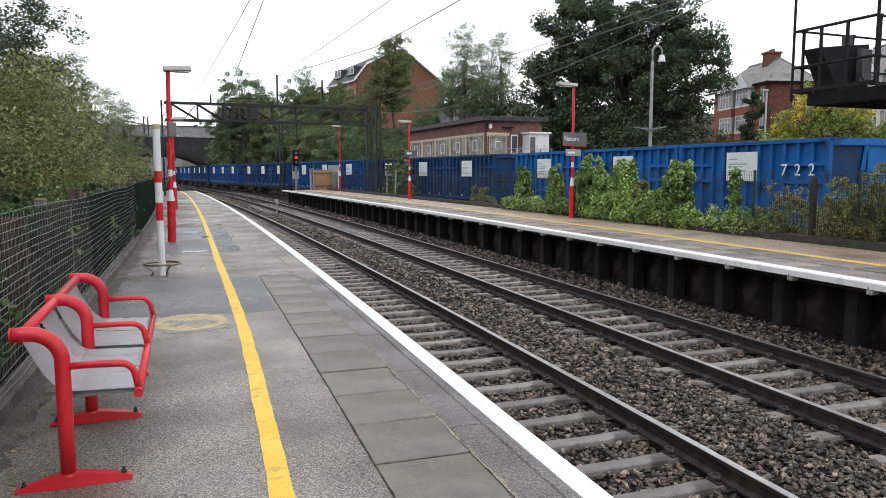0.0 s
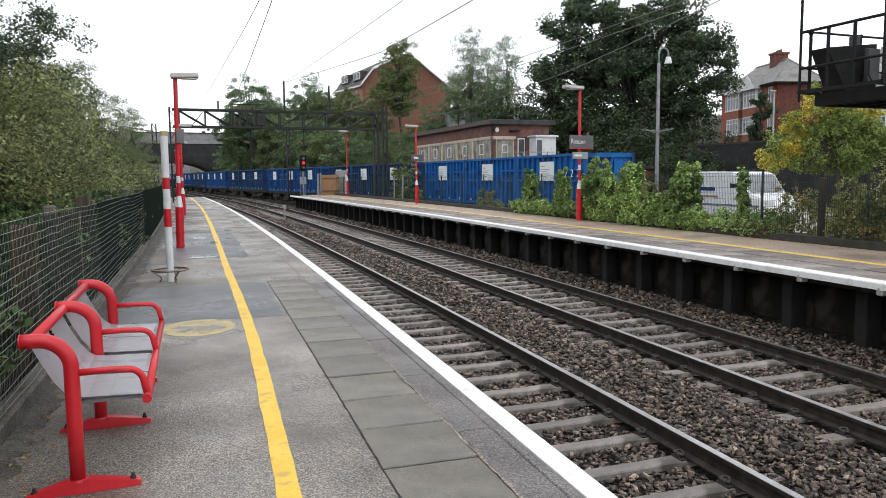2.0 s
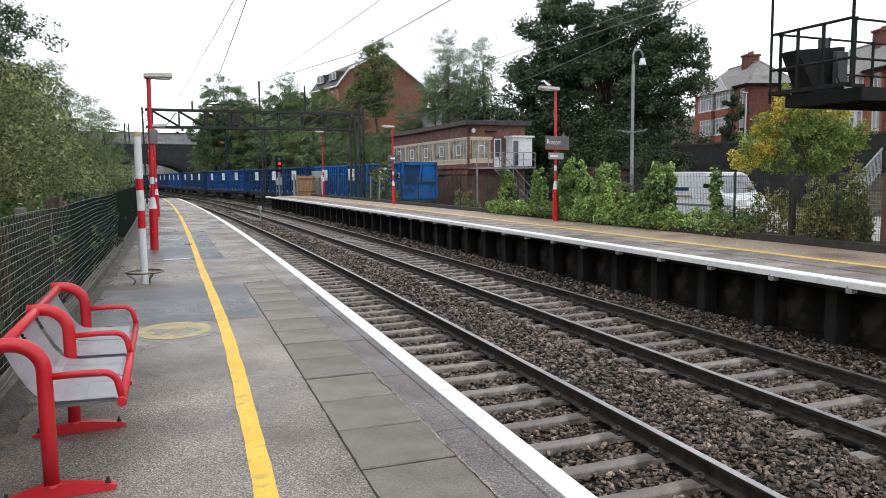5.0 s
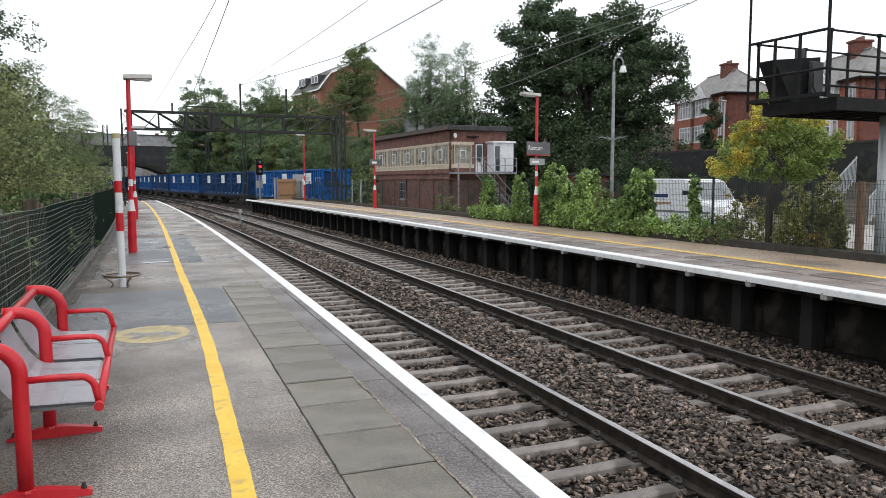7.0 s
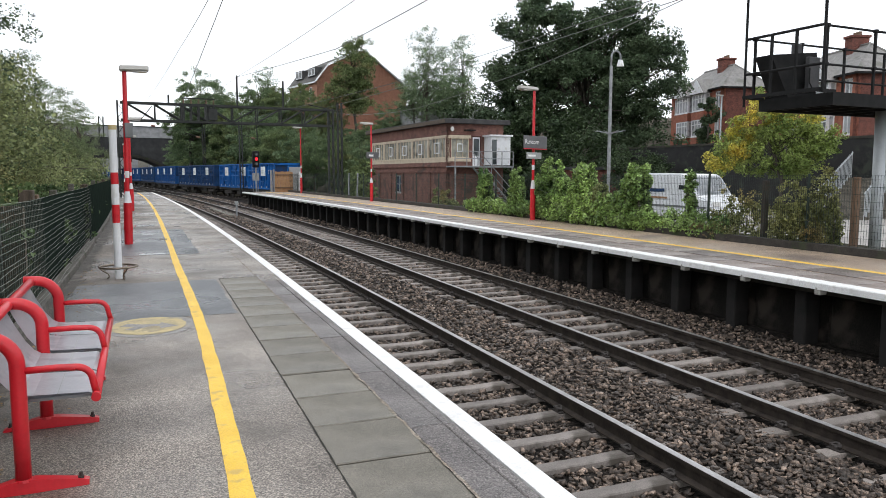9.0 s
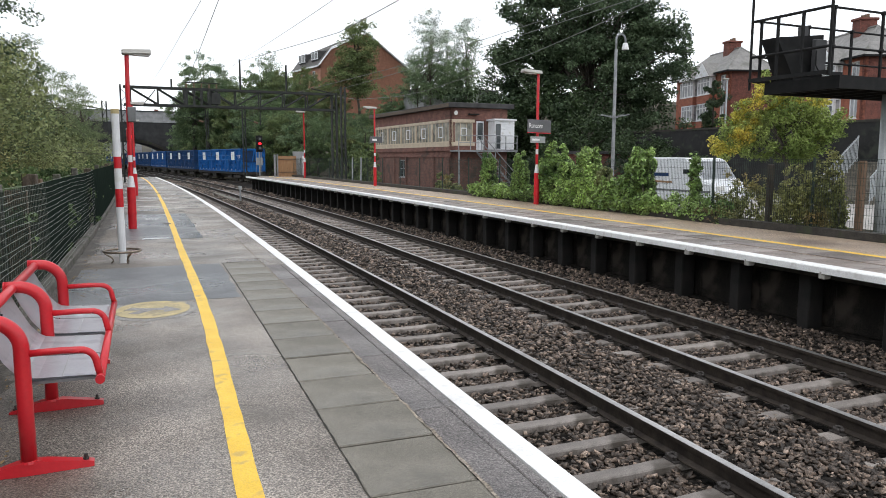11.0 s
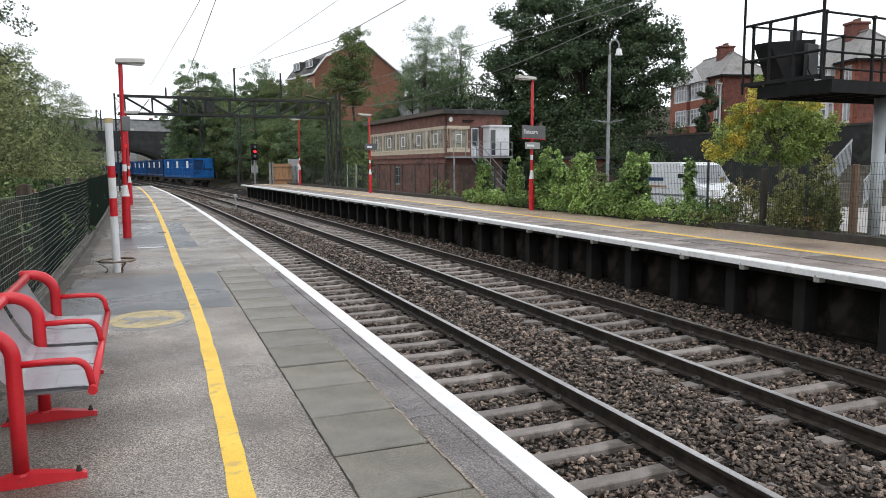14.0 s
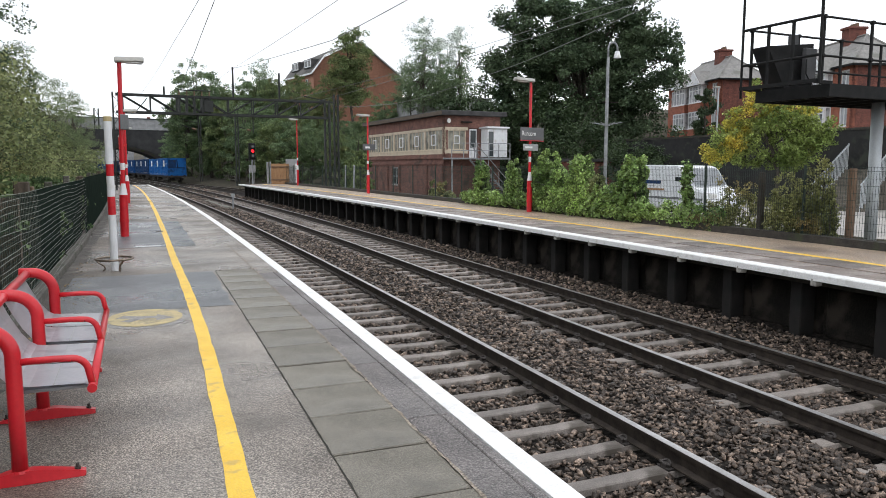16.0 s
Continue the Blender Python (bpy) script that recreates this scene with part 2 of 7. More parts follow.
M["fence_wire"] = material("pale_fence_wire", (0.19, 0.21, 0.18), (0.3, 0.32, 0.28), 4, 0.5, metal=0.3, bump=0)
M["mesh_green"] = material("green_mesh_paint", (0.008, 0.016, 0.012), (0.016, 0.028, 0.02), 4, 0.8, bump=0, spec=0.2)
M["mesh_far"] = material("grey_green_mesh_paint", (0.02, 0.034, 0.028), (0.04, 0.058, 0.048), 4, 0.6, bump=0, spec=0.3)
M["timber"] = material("weathered_timber", (0.06, 0.045, 0.033), (0.13, 0.1, 0.075), 5, 0.85, bump=0.5, stretch=(6, 6, 0.7), grain=0.3)
M["old_post"] = material("dark_weathered_post", (0.028, 0.022, 0.018), (0.06, 0.05, 0.04), 5, 0.85, bump=0.5, stretch=(6, 6, 0.7), grain=0.3)
M["timber_red"] = material("brown_timber_post", (0.13, 0.08, 0.05), (0.2, 0.13, 0.085), 5, 0.8, bump=0.4, stretch=(6, 6, 0.6))
M["plywood"] = material("orange_plywood", (0.3, 0.165, 0.08), (0.4, 0.235, 0.12), 3, 0.7, stretch=(5, 5, 0.8))
M["blue"] = material("blue_container_paint", (0.006, 0.085, 0.28), (0.01, 0.13, 0.4), 1.3, 0.6, bump=0.06, spots=(0.008, 0.045, 0.13), spot_scale=1.6, spec=0.25)
M["dark_blue"] = material("dark_blue_paint", (0.006, 0.03, 0.09), (0.01, 0.045, 0.14), 1.5, 0.65, bump=0.1, spec=0.25, spots=(0.02, 0.035, 0.06), spot_scale=2)
M["faded_blue"] = material("grimy_blue_paint", (0.007, 0.055, 0.18), (0.011, 0.085, 0.27), 1.3, 0.62, bump=0.08, spots=(0.01, 0.035, 0.09), spot_scale=1.8, spec=0.25)
M["worn_blue"] = material("dirty_navy_paint", (0.008, 0.035, 0.1), (0.014, 0.06, 0.17), 1.5, 0.65, bump=0.1, spec=0.25, spots=(0.015, 0.035, 0.07), spot_scale=2)
M["panel"] = material("white_panel", (0.66, 0.7, 0.7), (0.74, 0.77, 0.77), 3, 0.5, bump=0.03)
M["ink"] = material("grey_print", (0.28, 0.36, 0.33), (0.34, 0.42, 0.38), 8, 0.6, bump=0)
M["wagon"] = material("grimy_wagon_steel", (0.02, 0.018, 0.016), (0.05, 0.043, 0.037), 4, 0.85, bump=0.2)
M["brick_red"] = material("red_brick", (0.115, 0.042, 0.033), (0.2, 0.072, 0.053), 2.5, 0.85, bump=0.4, spots=(0.13, 0.055, 0.04), spot_scale=1.2, fine=28, bricks=(1.15, 1.2, 1.2), grain=0.6)
M["brick_box"] = material("signal_box_brick", (0.135, 0.066, 0.053), (0.225, 0.108, 0.085), 2, 0.85, bump=0.5, spots=(0.09, 0.055, 0.045), spot_scale=0.8, fine=30, bricks=(0.9, 0.95, 1.0), grain=0.3)
M["brick_orange"] = material("orange_brick", (0.3, 0.105, 0.066), (0.38, 0.14, 0.09), 2.5, 0.85, bump=0.3, fine=40, bricks=(0.9, 0.95, 1.0), grain=0.2)
M["brick_flats"] = material("pale_orange_brick", (0.33, 0.165, 0.11), (0.42, 0.215, 0.145), 2.5, 0.85, bump=0.3, fine=40, bricks=(0.9, 0.95, 1.0), grain=0.2)
M["cream"] = material("cream_frame_paint", (0.5, 0.42, 0.31), (0.6, 0.51, 0.39), 2, 0.6, bump=0.1, spots=(0.4, 0.33, 0.25))
M["slate"] = material("slate_roof", (0.17, 0.165, 0.16), (0.27, 0.26, 0.245), 3, 0.6, bump=0.4, fine=30, spots=(0.14, 0.14, 0.12), grain=0.25)
M["felt"] = material("dark_roof_felt", (0.03, 0.03, 0.032), (0.06, 0.058, 0.058), 2, 0.8, bump=0.3)
M["black_wall"] = material("blackened_wall", (0.012, 0.012, 0.013), (0.028, 0.028, 0.028), 1.2, 0.9, bump=0.5, spots=(0.04, 0.045, 0.035), grain=0.35)
M["bark"] = material("bark", (0.05, 0.042, 0.035), (0.1, 0.085, 0.07), 6, 0.9, bump=0.7, stretch=(3, 3, 0.7), grain=0.35)
M["sign_grey"] = material("sign_grey", (0.09, 0.09, 0.095), (0.12, 0.12, 0.125), 3, 0.4, bump=0.02)
M["sign_light"] = material("sign_light", (0.27, 0.28, 0.28), (0.33, 0.34, 0.34), 3, 0.4, bump=0.02)
M["letter"] = material("sign_letter", (0.75, 0.75, 0.75), (0.8, 0.8, 0.8), 3, 0.5, bump=0)
M["red_lens"] = material("red_signal_light", (1.0, 0.01, 0.02), (1.0, 0.01, 0.02), 3, 0.3, bump=0, emit=2.2)
M["van"] = material("white_van_paint", (0.72, 0.74, 0.76), (0.78, 0.8, 0.82), 2, 0.25, bump=0)
M["tyre"] = material("tyre_rubber", (0.015, 0.015, 0.015), (0.03, 0.03, 0.03), 6, 0.8)
M["charcoal"] = material("charcoal_housing", (0.025, 0.026, 0.028), (0.05, 0.05, 0.052), 5, 0.6)
M["plastic_grey"] = material("grey_housing", (0.14, 0.145, 0.15), (0.19, 0.195, 0.2), 5, 0.55)
M["bridge"] = material("bridge_stone", (0.018, 0.019, 0.02), (0.04, 0.041, 0.042), 0.8, 0.9, bump=0.5, grain=0.35)
M["bridge_rail"] = material("bridge_parapet", (0.2, 0.205, 0.21), (0.34, 0.345, 0.35), 1.0, 0.8)
glass = bpy.data.materials.new("window_glass")
glass.use_nodes = True
gp = glass.node_tree.nodes["Principled BSDF"]
gp.inputs["Base Color"].default_value = (0.05, 0.06, 0.065, 1)
gp.inputs["Roughness"].default_value, gp.inputs["Specular IOR Level"].default_value = 0.06, 0.7
M["glass"] = glass
# pale tone painted in place of sky reflected by house panes and windscreen
M["pale_pane"] = material("sky_reflection_pane", (0.34, 0.36, 0.38), (0.5, 0.52, 0.54), 1.5, 0.1, bump=0, spots=(0.14, 0.15, 0.16), spot_scale=1.2)
# pale blinds, with the sky's reflection in the glass painted into the tone
M["pale_glass"] = material("blind_and_sky_reflection_pane", (0.2, 0.195, 0.165), (0.42, 0.41, 0.35), 1.2, 0.12, bump=0, spots=(0.1, 0.1, 0.09), spot_scale=1.5)
M["leaf_dark"] = leaf_material("sycamore_leaf", (0.048, 0.08, 0.045), (0.12, 0.165, 0.09), through=0.32, vary=0.55)
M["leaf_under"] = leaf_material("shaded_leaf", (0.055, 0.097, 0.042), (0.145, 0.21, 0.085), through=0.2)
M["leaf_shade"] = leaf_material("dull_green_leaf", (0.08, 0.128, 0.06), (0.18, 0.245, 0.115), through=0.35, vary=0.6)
# bush green darkened to carry the shade below the big crown
M["leaf_bush"] = leaf_material("crown_shade_bush_leaf", (0.022, 0.04, 0.018), (0.06, 0.09, 0.038), through=0.1)
M["leaf_mid"] = leaf_material("broad_leaf", (0.1, 0.158, 0.082), (0.235, 0.31, 0.165), through=0.4, vary=0.6)
M["leaf_olive"] = leaf_material("autumn_olive_leaf", (0.11, 0.15, 0.062), (0.235, 0.295, 0.13), (0.2, 0.19, 0.08), through=0.35, vary=0.6)
M["leaf_hedge"] = leaf_material("hedge_leaf", (0.155, 0.188, 0.082), (0.345, 0.375, 0.175), (0.29, 0.245, 0.11), vary=0.55)
M["leaf_birch"] = leaf_material("birch_leaf", (0.12, 0.165, 0.078), (0.25, 0.3, 0.15), through=0.4)
M["leaf_yellow"] = leaf_material("yellowing_leaf", (0.42, 0.4, 0.085), (0.68, 0.6, 0.14), (0.75, 0.55, 0.1), vary=0.55)
M["leaf_turning"] = leaf_material("turning_leaf", (0.155, 0.225, 0.06), (0.35, 0.42, 0.135), (0.5, 0.45, 0.11), vary=0.6)
M["leaf_ivy"] = leaf_material("ivy_leaf", (0.08, 0.155, 0.044), (0.37, 0.51, 0.165), through=0.12, vary=0.75, rough=0.42, spec=0.4)
M["leaf_fallen"] = leaf_material("fallen_leaf", (0.2, 0.12, 0.06), (0.4, 0.28, 0.13), through=0.1)
M["leaf_shrub"] = leaf_material("olive_shrub_leaf", (0.17, 0.19, 0.07), (0.4, 0.4, 0.17), (0.42, 0.3, 0.13), vary=0.65)
M["leaf_rust"] = leaf_material("olive_brown_leaf", (0.2, 0.2, 0.085), (0.38, 0.36, 0.16), (0.36, 0.255, 0.1), vary=0.6)
M["leaf_dry"] = leaf_material("dry_reddish_leaf", (0.17, 0.19, 0.08), (0.33, 0.31, 0.15), (0.3, 0.18, 0.13))

# ---- the line: a gentle left-hand curve, s metres ahead, off metres right of the near platform's edge ----
STEP = 0.25
S_MIN = -420.0


def lay_curve():
    s = np.arange(S_MIN, 700, STEP)
    k = np.where(s < -40, 0, 0.00151 - 1.0e-5 * np.clip(s, 0, 75))
    turn = -np.cumsum(k) * STEP
    zero = int(round(-S_MIN / STEP))
    turn -= turn[zero]
    x, y = np.cumsum(np.sin(turn)) * STEP, np.cumsum(np.cos(turn)) * STEP
    return s, x - x[zero] + 1.702, y - y[zero], turn


CURVE = lay_curve()


def at(s, off=0.0, z=0.0):
    cs, cx, cy, ct = CURVE
    x, y, t = np.interp(s, cs, cx), np.interp(s, cs, cy), np.interp(s, cs, ct)
    return Vector((x + off * math.cos(t), y - off * math.sin(t), z))


def heading(s):
    return float(np.interp(s, CURVE[0], CURVE[3]))


def along(s, off=0.0, z=0.0, turn=0.0):
    """A pose on the line: local y ahead, local x to the right."""
    return Matrix.Translation(at(s, off, z)) @ Matrix.Rotation(-heading(s) + radians(turn), 4, "Z")


# ---- mesh helpers ----
def mesh_of(name, verts, faces, mats, index=None, smooth=False):
    me = bpy.data.meshes.new(name)
    me.from_pydata(verts, [], faces)
    for m in mats if isinstance(mats, (list, tuple)) else [mats]:
        me.materials.append(m)
    if index is not None:
        me.polygons.foreach_set("material_index", index)
    if smooth:
        me.polygons.foreach_set("use_smooth", [True] * len(me.polygons))
    me.update()
    return me


def part(name, bm, mat, parent=None, label="", smooth=False):
    me = bpy.data.meshes.new(name)
    bm.to_mesh(me)
    bm.free()
    me.materials.append(mat)
    if smooth:
        me.polygons.foreach_set("use_smooth", [True] * len(me.polygons))
    ob = new(name, me)
    if parent:
        ob.parent = parent
    if label:
        ob["label"] = label
    return ob


def piece(name, me, parent, m):
    ob = new(name, me)
    ob.parent = parent
    ob.matrix_basis = m
    return ob


def add_box(bm, x0, x1, y0, y1, z0, z1, bevel=0.0, m=None):
    g = bmesh.ops.create_cube(bm, size=1)
    vs = g["verts"]
    for v in vs:
        v.co = Vector(((x0 + x1) / 2 + v.co.x * (x1 - x0), (y0 + y1) / 2 + v.co.y * (y1 - y0), (z0 + z1) / 2 + v.co.z * (z1 - z0)))
    if bevel:
        es = list({e for v in vs for e in v.link_edges})
        g = bmesh.ops.bevel(bm, geom=es, offset=bevel, segments=1, affect="EDGES")
        vs = list({v for f in g["faces"] for v in f.verts} | {v for v in vs if v.is_valid})
    if m:
        for v in vs:
            v.co = m @ v.co
    return vs


def box(x0, x1, y0, y1, z0, z1, bevel=0.0, m=None):
    bm = bmesh.new()
    add_box(bm, x0, x1, y0, y1, z0, z1, bevel, m)
    return bm


def add_rod(bm, a, b, r0, r1=None, seg=10, caps=True):
    a, b = Vector(a), Vector(b)
    d = b - a
    m = Matrix.Translation((a + b) / 2) @ d.to_track_quat("Z", "Y").to_matrix().to_4x4()
    return bmesh.ops.create_cone(bm, cap_ends=caps, segments=seg, radius1=r0, radius2=r0 if r1 is None else r1, depth=d.length, matrix=m)["verts"]


def rod(a, b, r0, r1=None, seg=10):
    bm = bmesh.new()
    add_rod(bm, a, b, r0, r1, seg)
    return bm


def add_tube(bm, pts, r, seg=10):
    """A round tube along a line of points."""
    pts = [Vector(p) for p in pts]
    rings, up = [], None
    for i, p in enumerate(pts):
        d = (pts[min(i + 1, len(pts) - 1)] - pts[max(i - 1, 0)]).normalized()
        if up is None:
            up = Vector((0, 0, 1)) if abs(d.z) < 0.9 else Vector((1, 0, 0))
        u = d.cross(up).normalized()
        up = u.cross(d).normalized()
        rr = r[i] if isinstance(r, (list, tuple)) else r
        rings.append([bm.verts.new(p + (u * math.cos(a) + up * math.sin(a)) * rr) for a in np.linspace(0, 2 * math.pi, seg, endpoint=False)])
    for q, w in zip(rings, rings[1:]):
        for i in range(seg):
            bm.faces.new((q[i], q[(i + 1) % seg], w[(i + 1) % seg], w[i]))
    bm.faces.new(list(reversed(rings[0])))
    bm.faces.new(rings[-1])


def tube(pts, r, seg=10):
    bm = bmesh.new()
    add_tube(bm, pts, r, seg)
    return bm


def arc(c, u, v, r, a0, a1, n=8):
    c, u, v = Vector(c), Vector(u), Vector(v)
    return [c + u * (r * math.cos(radians(a))) + v * (r * math.sin(radians(a))) for a in np.linspace(a0, a1, n)]


def sweep(name, profile, s0, s1, step, mat, parent=None, label="", closed=True, wobble=0.0, seed=1, rise=None, shift=None):
    """A cross-section of (off, z) drawn along the line from s0 to s1."""
    rng = np.random.default_rng(seed)
    n = max(2, int((s1 - s0) / step) + 1)
    k = len(profile)
    vs, fs = [], []
    for s in np.linspace(s0, s1, n):
        d = rng.normal(0, wobble) if wobble else 0
        d += shift(s) if shift else 0
        vs += [at(s, o + d, z + (rise(s) if rise else 0)) for o, z in profile]
    for i in range(n - 1):
        for j in range(k if closed else k - 1):
            a, b = i * k + j, i * k + (j + 1) % k
            fs.append((a, b, b + k, a + k))
    if closed:
        fs += [tuple(range(k)), tuple(reversed(range((n - 1) * k, n * k)))]
    ob = new(name, mesh_of(name, vs, fs, mat))
    fix = bmesh.new()
    fix.from_mesh(ob.data)
    bmesh.ops.recalc_face_normals(fix, faces=fix.faces)
    fix.to_mesh(ob.data)
    fix.free()
    if parent:
        ob.parent = parent
    if label:
        ob["label"] = label
    return ob


def thing(name, label, category, m=None, group="", kind=""):
    ob = new(name)
    if m is not None:
        ob.matrix_basis = m
    return tagged(ob, label, category, group, kind)


def structure(ob, label, category):
    return tagged(ob, label, category, kind="structure")


RECT = lambda o0, o1, z0, z1: [(o0, z0), (o1, z0), (o1, z1), (o0, z1)]

# ---- ground ----
EDGE_F = 6.4
RAIL_Z = -0.893


def goods_off(s):
    """The goods line's centre: level with the platforms at first, then drawing in towards the main line."""
    return float(np.interp(s, [-40, 15, 25, 35, 44, 54, 64, 74, 84, 94, 104, 113, 125, 320], [15.8, 15.6, 15.4, 15.0, 14.4, 13.6, 12.6, 11.6, 10.4, 9.4, 8.5, 7.9, 7.6, 7.6]))


def goods_rise(s):
    return 0.0018 * max(0.0, min(s, 130) - 15)


def ground_height(s, off):
    cols = [(-500, 0.5), (-60, 0.2), (-8, -0.15), (-3.1, -0.12), (-2.86, -1.3), (10.0, -1.3), (10.2, -0.62), (12.2, -0.7), (12.8, -1.42),
            (17.2, -1.42), (17.8, -0.62), (32.0, -0.55), (32.25, 2.3), (60, 2.6), (500, 4)]
    z = float(np.interp(off, [c[0] for c in cols], [c[1] for c in cols]))
    k = min(1.0, max(0.0, (s - 58) / 8))
    if off > 6 and k > 0:
        past = off - goods_off(s)
        far = float(np.interp(past, [2.1, 3.0, 6, 20, 66, 500], [-1.4, -0.9, -0.3, 7.0, 9.0, 10]))
        z = z * (1 - k) + far * k
    left = float(np.interp(off, [-500, -40, -10, -3.2], [4, 4, 0.3, 0]))
    return z + left * min(1.0, max(0.0, (s - 50) / 30))


def build_ground():
    ss = np.concatenate([np.arange(-400, -40, 40), np.arange(-40, 180, 2.5), np.arange(180, 690, 30)])
    oo = np.array([-500, -250, -120, -60, -30, -15, -8, -5, -3.1, -2.86, 0, 3, 6.5, 8.0, 9.0, 10.0, 10.2, 11.2, 12.2, 12.8, 14, 15.5, 17.2, 17.8, 19.3, 21, 23.5, 26, 29, 32.0, 32.25, 36, 45, 60, 80, 150, 300, 500])
    rng = np.random.default_rng(3)
    vs = [at(s, o, ground_height(s, o) + (rng.normal(0, 0.04) if abs(o) < 300 and not 12 < o < 32.3 and not -3.2 < o < 10.3 else 0)) for s in ss for o in oo]
    k = len(oo)
    fs, idx = [], []
    for i in range(len(ss) - 1):
        for j in range(k - 1):
            a = i * k + j
            fs.append((a, a + 1, a + k + 1, a + k))
            idx.append(1 if 17.8 <= oo[j] < 32 and ss[i] < 42 else 0)
    ob = new("ground", mesh_of("ground", vs, fs, [M["earth"], M["yard"]], idx))
    structure(ob, "earth verges, pale concrete yard and wooded bank", "ground")


build_ground()

# ---- the near platform ----
P_S0, P_S1 = -12.0, 60.6
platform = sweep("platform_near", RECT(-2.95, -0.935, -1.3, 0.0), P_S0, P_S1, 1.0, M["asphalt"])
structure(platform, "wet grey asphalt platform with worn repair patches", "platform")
sweep("paving_bed", RECT(-0.935, -0.03, -1.3, -0.022), P_S0, P_S1, 1.0, M["joint"], platform)


sweep("paving_far_end", RECT(-0.935, -0.4135, -1.28, 0.0), 10.46, P_S1, 1.0, M["asphalt"], platform)
sweep("coping_far_end", RECT(-0.4115, -0.139, -1.28, 0.0), 10.0, P_S1, 1.0, M["asphalt"], platform)


def paving_row(parent, name, mat, o0, o1, length, z, s0, s1, shift=0.0, bottom=-0.06, gap=0.021, overhang=0):
    """Slabs laid end to end, each a little uneven."""
    me = mesh_of(name, *slab_shape(o1 - o0, length - gap, -bottom), mat)
    rng = random.Random(int(o0 * 100) + 7)
    s = s0 + shift
    while s < s1 - length * 0.6:
        m = along(s + length / 2, (o0 + o1) / 2, z + rng.uniform(-0.003, 0.003)) @ pose(0, 0, 0, rng.uniform(-0.25, 0.25), rng.uniform(-0.25, 0.25), 0)
        piece(name, me, parent, m)
        s += length


def slab_shape(w, l, h, c=0.006):
    """A slab with its top edges taken off; top at z 0."""
    v = []
    for z, i in ((-h, 0), (-c, 0), (0, c)):
        v += [(-w / 2 + i, -l / 2 + i, z), (w / 2 - i, -l / 2 + i, z), (w / 2 - i, l / 2 - i, z), (-w / 2 + i, l / 2 - i, z)]
    f = [(3, 2, 1, 0), (8, 9, 10, 11)]
    for k in (0, 4):
        f += [(k + i, k + (i + 1) % 4, k + 4 + (i + 1) % 4, k + 4 + i) for i in range(4)]
    return v, f


def line_paint(name, off, width, z, s0, s1, mat, label, seed, wob=0.0012, step=0.35, ragged=0.003, sway=((0, 0), (1, 0))):
    """A painted stripe laid by hand: it wanders a little and its edges are ragged."""
    rng = np.random.default_rng(seed)
    n = int((s1 - s0) / step)
    vs, fs, drift = [], [], 0.0
    for i, s in enumerate(np.linspace(s0, s1, n)):
        drift = drift * 0.96 + rng.normal(0, wob)
        e = rng.normal(0, ragged, 2) + np.mean([np.interp(s + d, [k[0] for k in sway], [k[1] for k in sway]) for d in (-1.5, -0.7, 0, 0.7, 1.5)])
        vs += [at(s, off + drift - width / 2 + e[0], z), at(s, off + drift + width / 2 + e[1], z)]
        if i:
            fs.append((2 * i - 2, 2 * i - 1, 2 * i + 1, 2 * i))
    return structure(new(name, mesh_of(name, vs, fs, mat)), label, "line marking")


line_paint("yellow_line_near", -1.385, 0.108, 0.004, P_S0, P_S1 - 1, M["yellow"], "hand-painted yellow safety line on the platform", 5, step=0.2,
           sway=((2, -0.03), (4, -0.02), (6.5, 0.03), (8.5, 0.02), (12.5, -0.03), (20, -0.02), (33, 0.07), (51, 0.26)))
near_edge = sweep("white_edge_near", [(-0.135, -0.07), (0.0, -0.07), (0.004, -0.02), (-0.004, 0.004), (-0.135, 0.004)], P_S0, P_S1, 0.5, M["white"])
structure(near_edge, "white painted edge of the platform", "platform edge")
near_wall = sweep("platform_wall_near", RECT(-0.35, -0.12, -1.3, -0.07), P_S0, P_S1, 1.0, M["near_black"])
structure(near_wall, "near-black wall below the platform edge", "wall")
kerb_near = sweep("fence_kerb", [(-2.98, -0.1), (-2.83, -0.1), (-2.84, 0.085), (-2.86, 0.1), (-2.96, 0.1), (-2.98, 0.08)], P_S0, P_S1, 1.2, M["fence_kerb"], wobble=0.008)
structure(kerb_near, "mossy concrete kerb under the fence", "kerb")


def patch(name, s0, s1, o0, o1, mat, label, z=0.003):
    rng = random.Random(int(s0 * 10))
    pts = [(s, o0 + rng.uniform(-.02, .02)) for s in np.linspace(s0, s1, 8)] + [(s, o1 + rng.uniform(-.02, .02)) for s in np.linspace(s1, s0, 8)]
    structure(new(name, mesh_of(name, [at(s, o, z) for s, o in pts], [tuple(range(len(pts)))], mat)), label, "asphalt patch")


# ragged dark brown strip along the kerb
line_paint("damp_strip", -2.75, 0.2, 0.0025, 0.5, 40, M["litter"], "dark brown strip beside the fence kerb", 61, wob=0.006, step=0.07, ragged=0.03)
patch("asphalt_patch", 7.75, 10.4, -2.7, -0.97, M["patch"], "dark wet asphalt repair on the platform")
patch("asphalt_patch", 13.9, 20.3, -2.4, -0.97, M["patch"], "dark wet asphalt repair on the platform")
for s0, s1, o0, o1 in ((13.97, 14.15, -2.0, -1.55), (18.4, 18.9, -1.95, -1.65), (21.5, 22.1, -2.1, -1.6)):
    patch("puddle", s0, s1, o0, o1, M["puddle"], "shallow film of rainwater on the asphalt", 0.006)

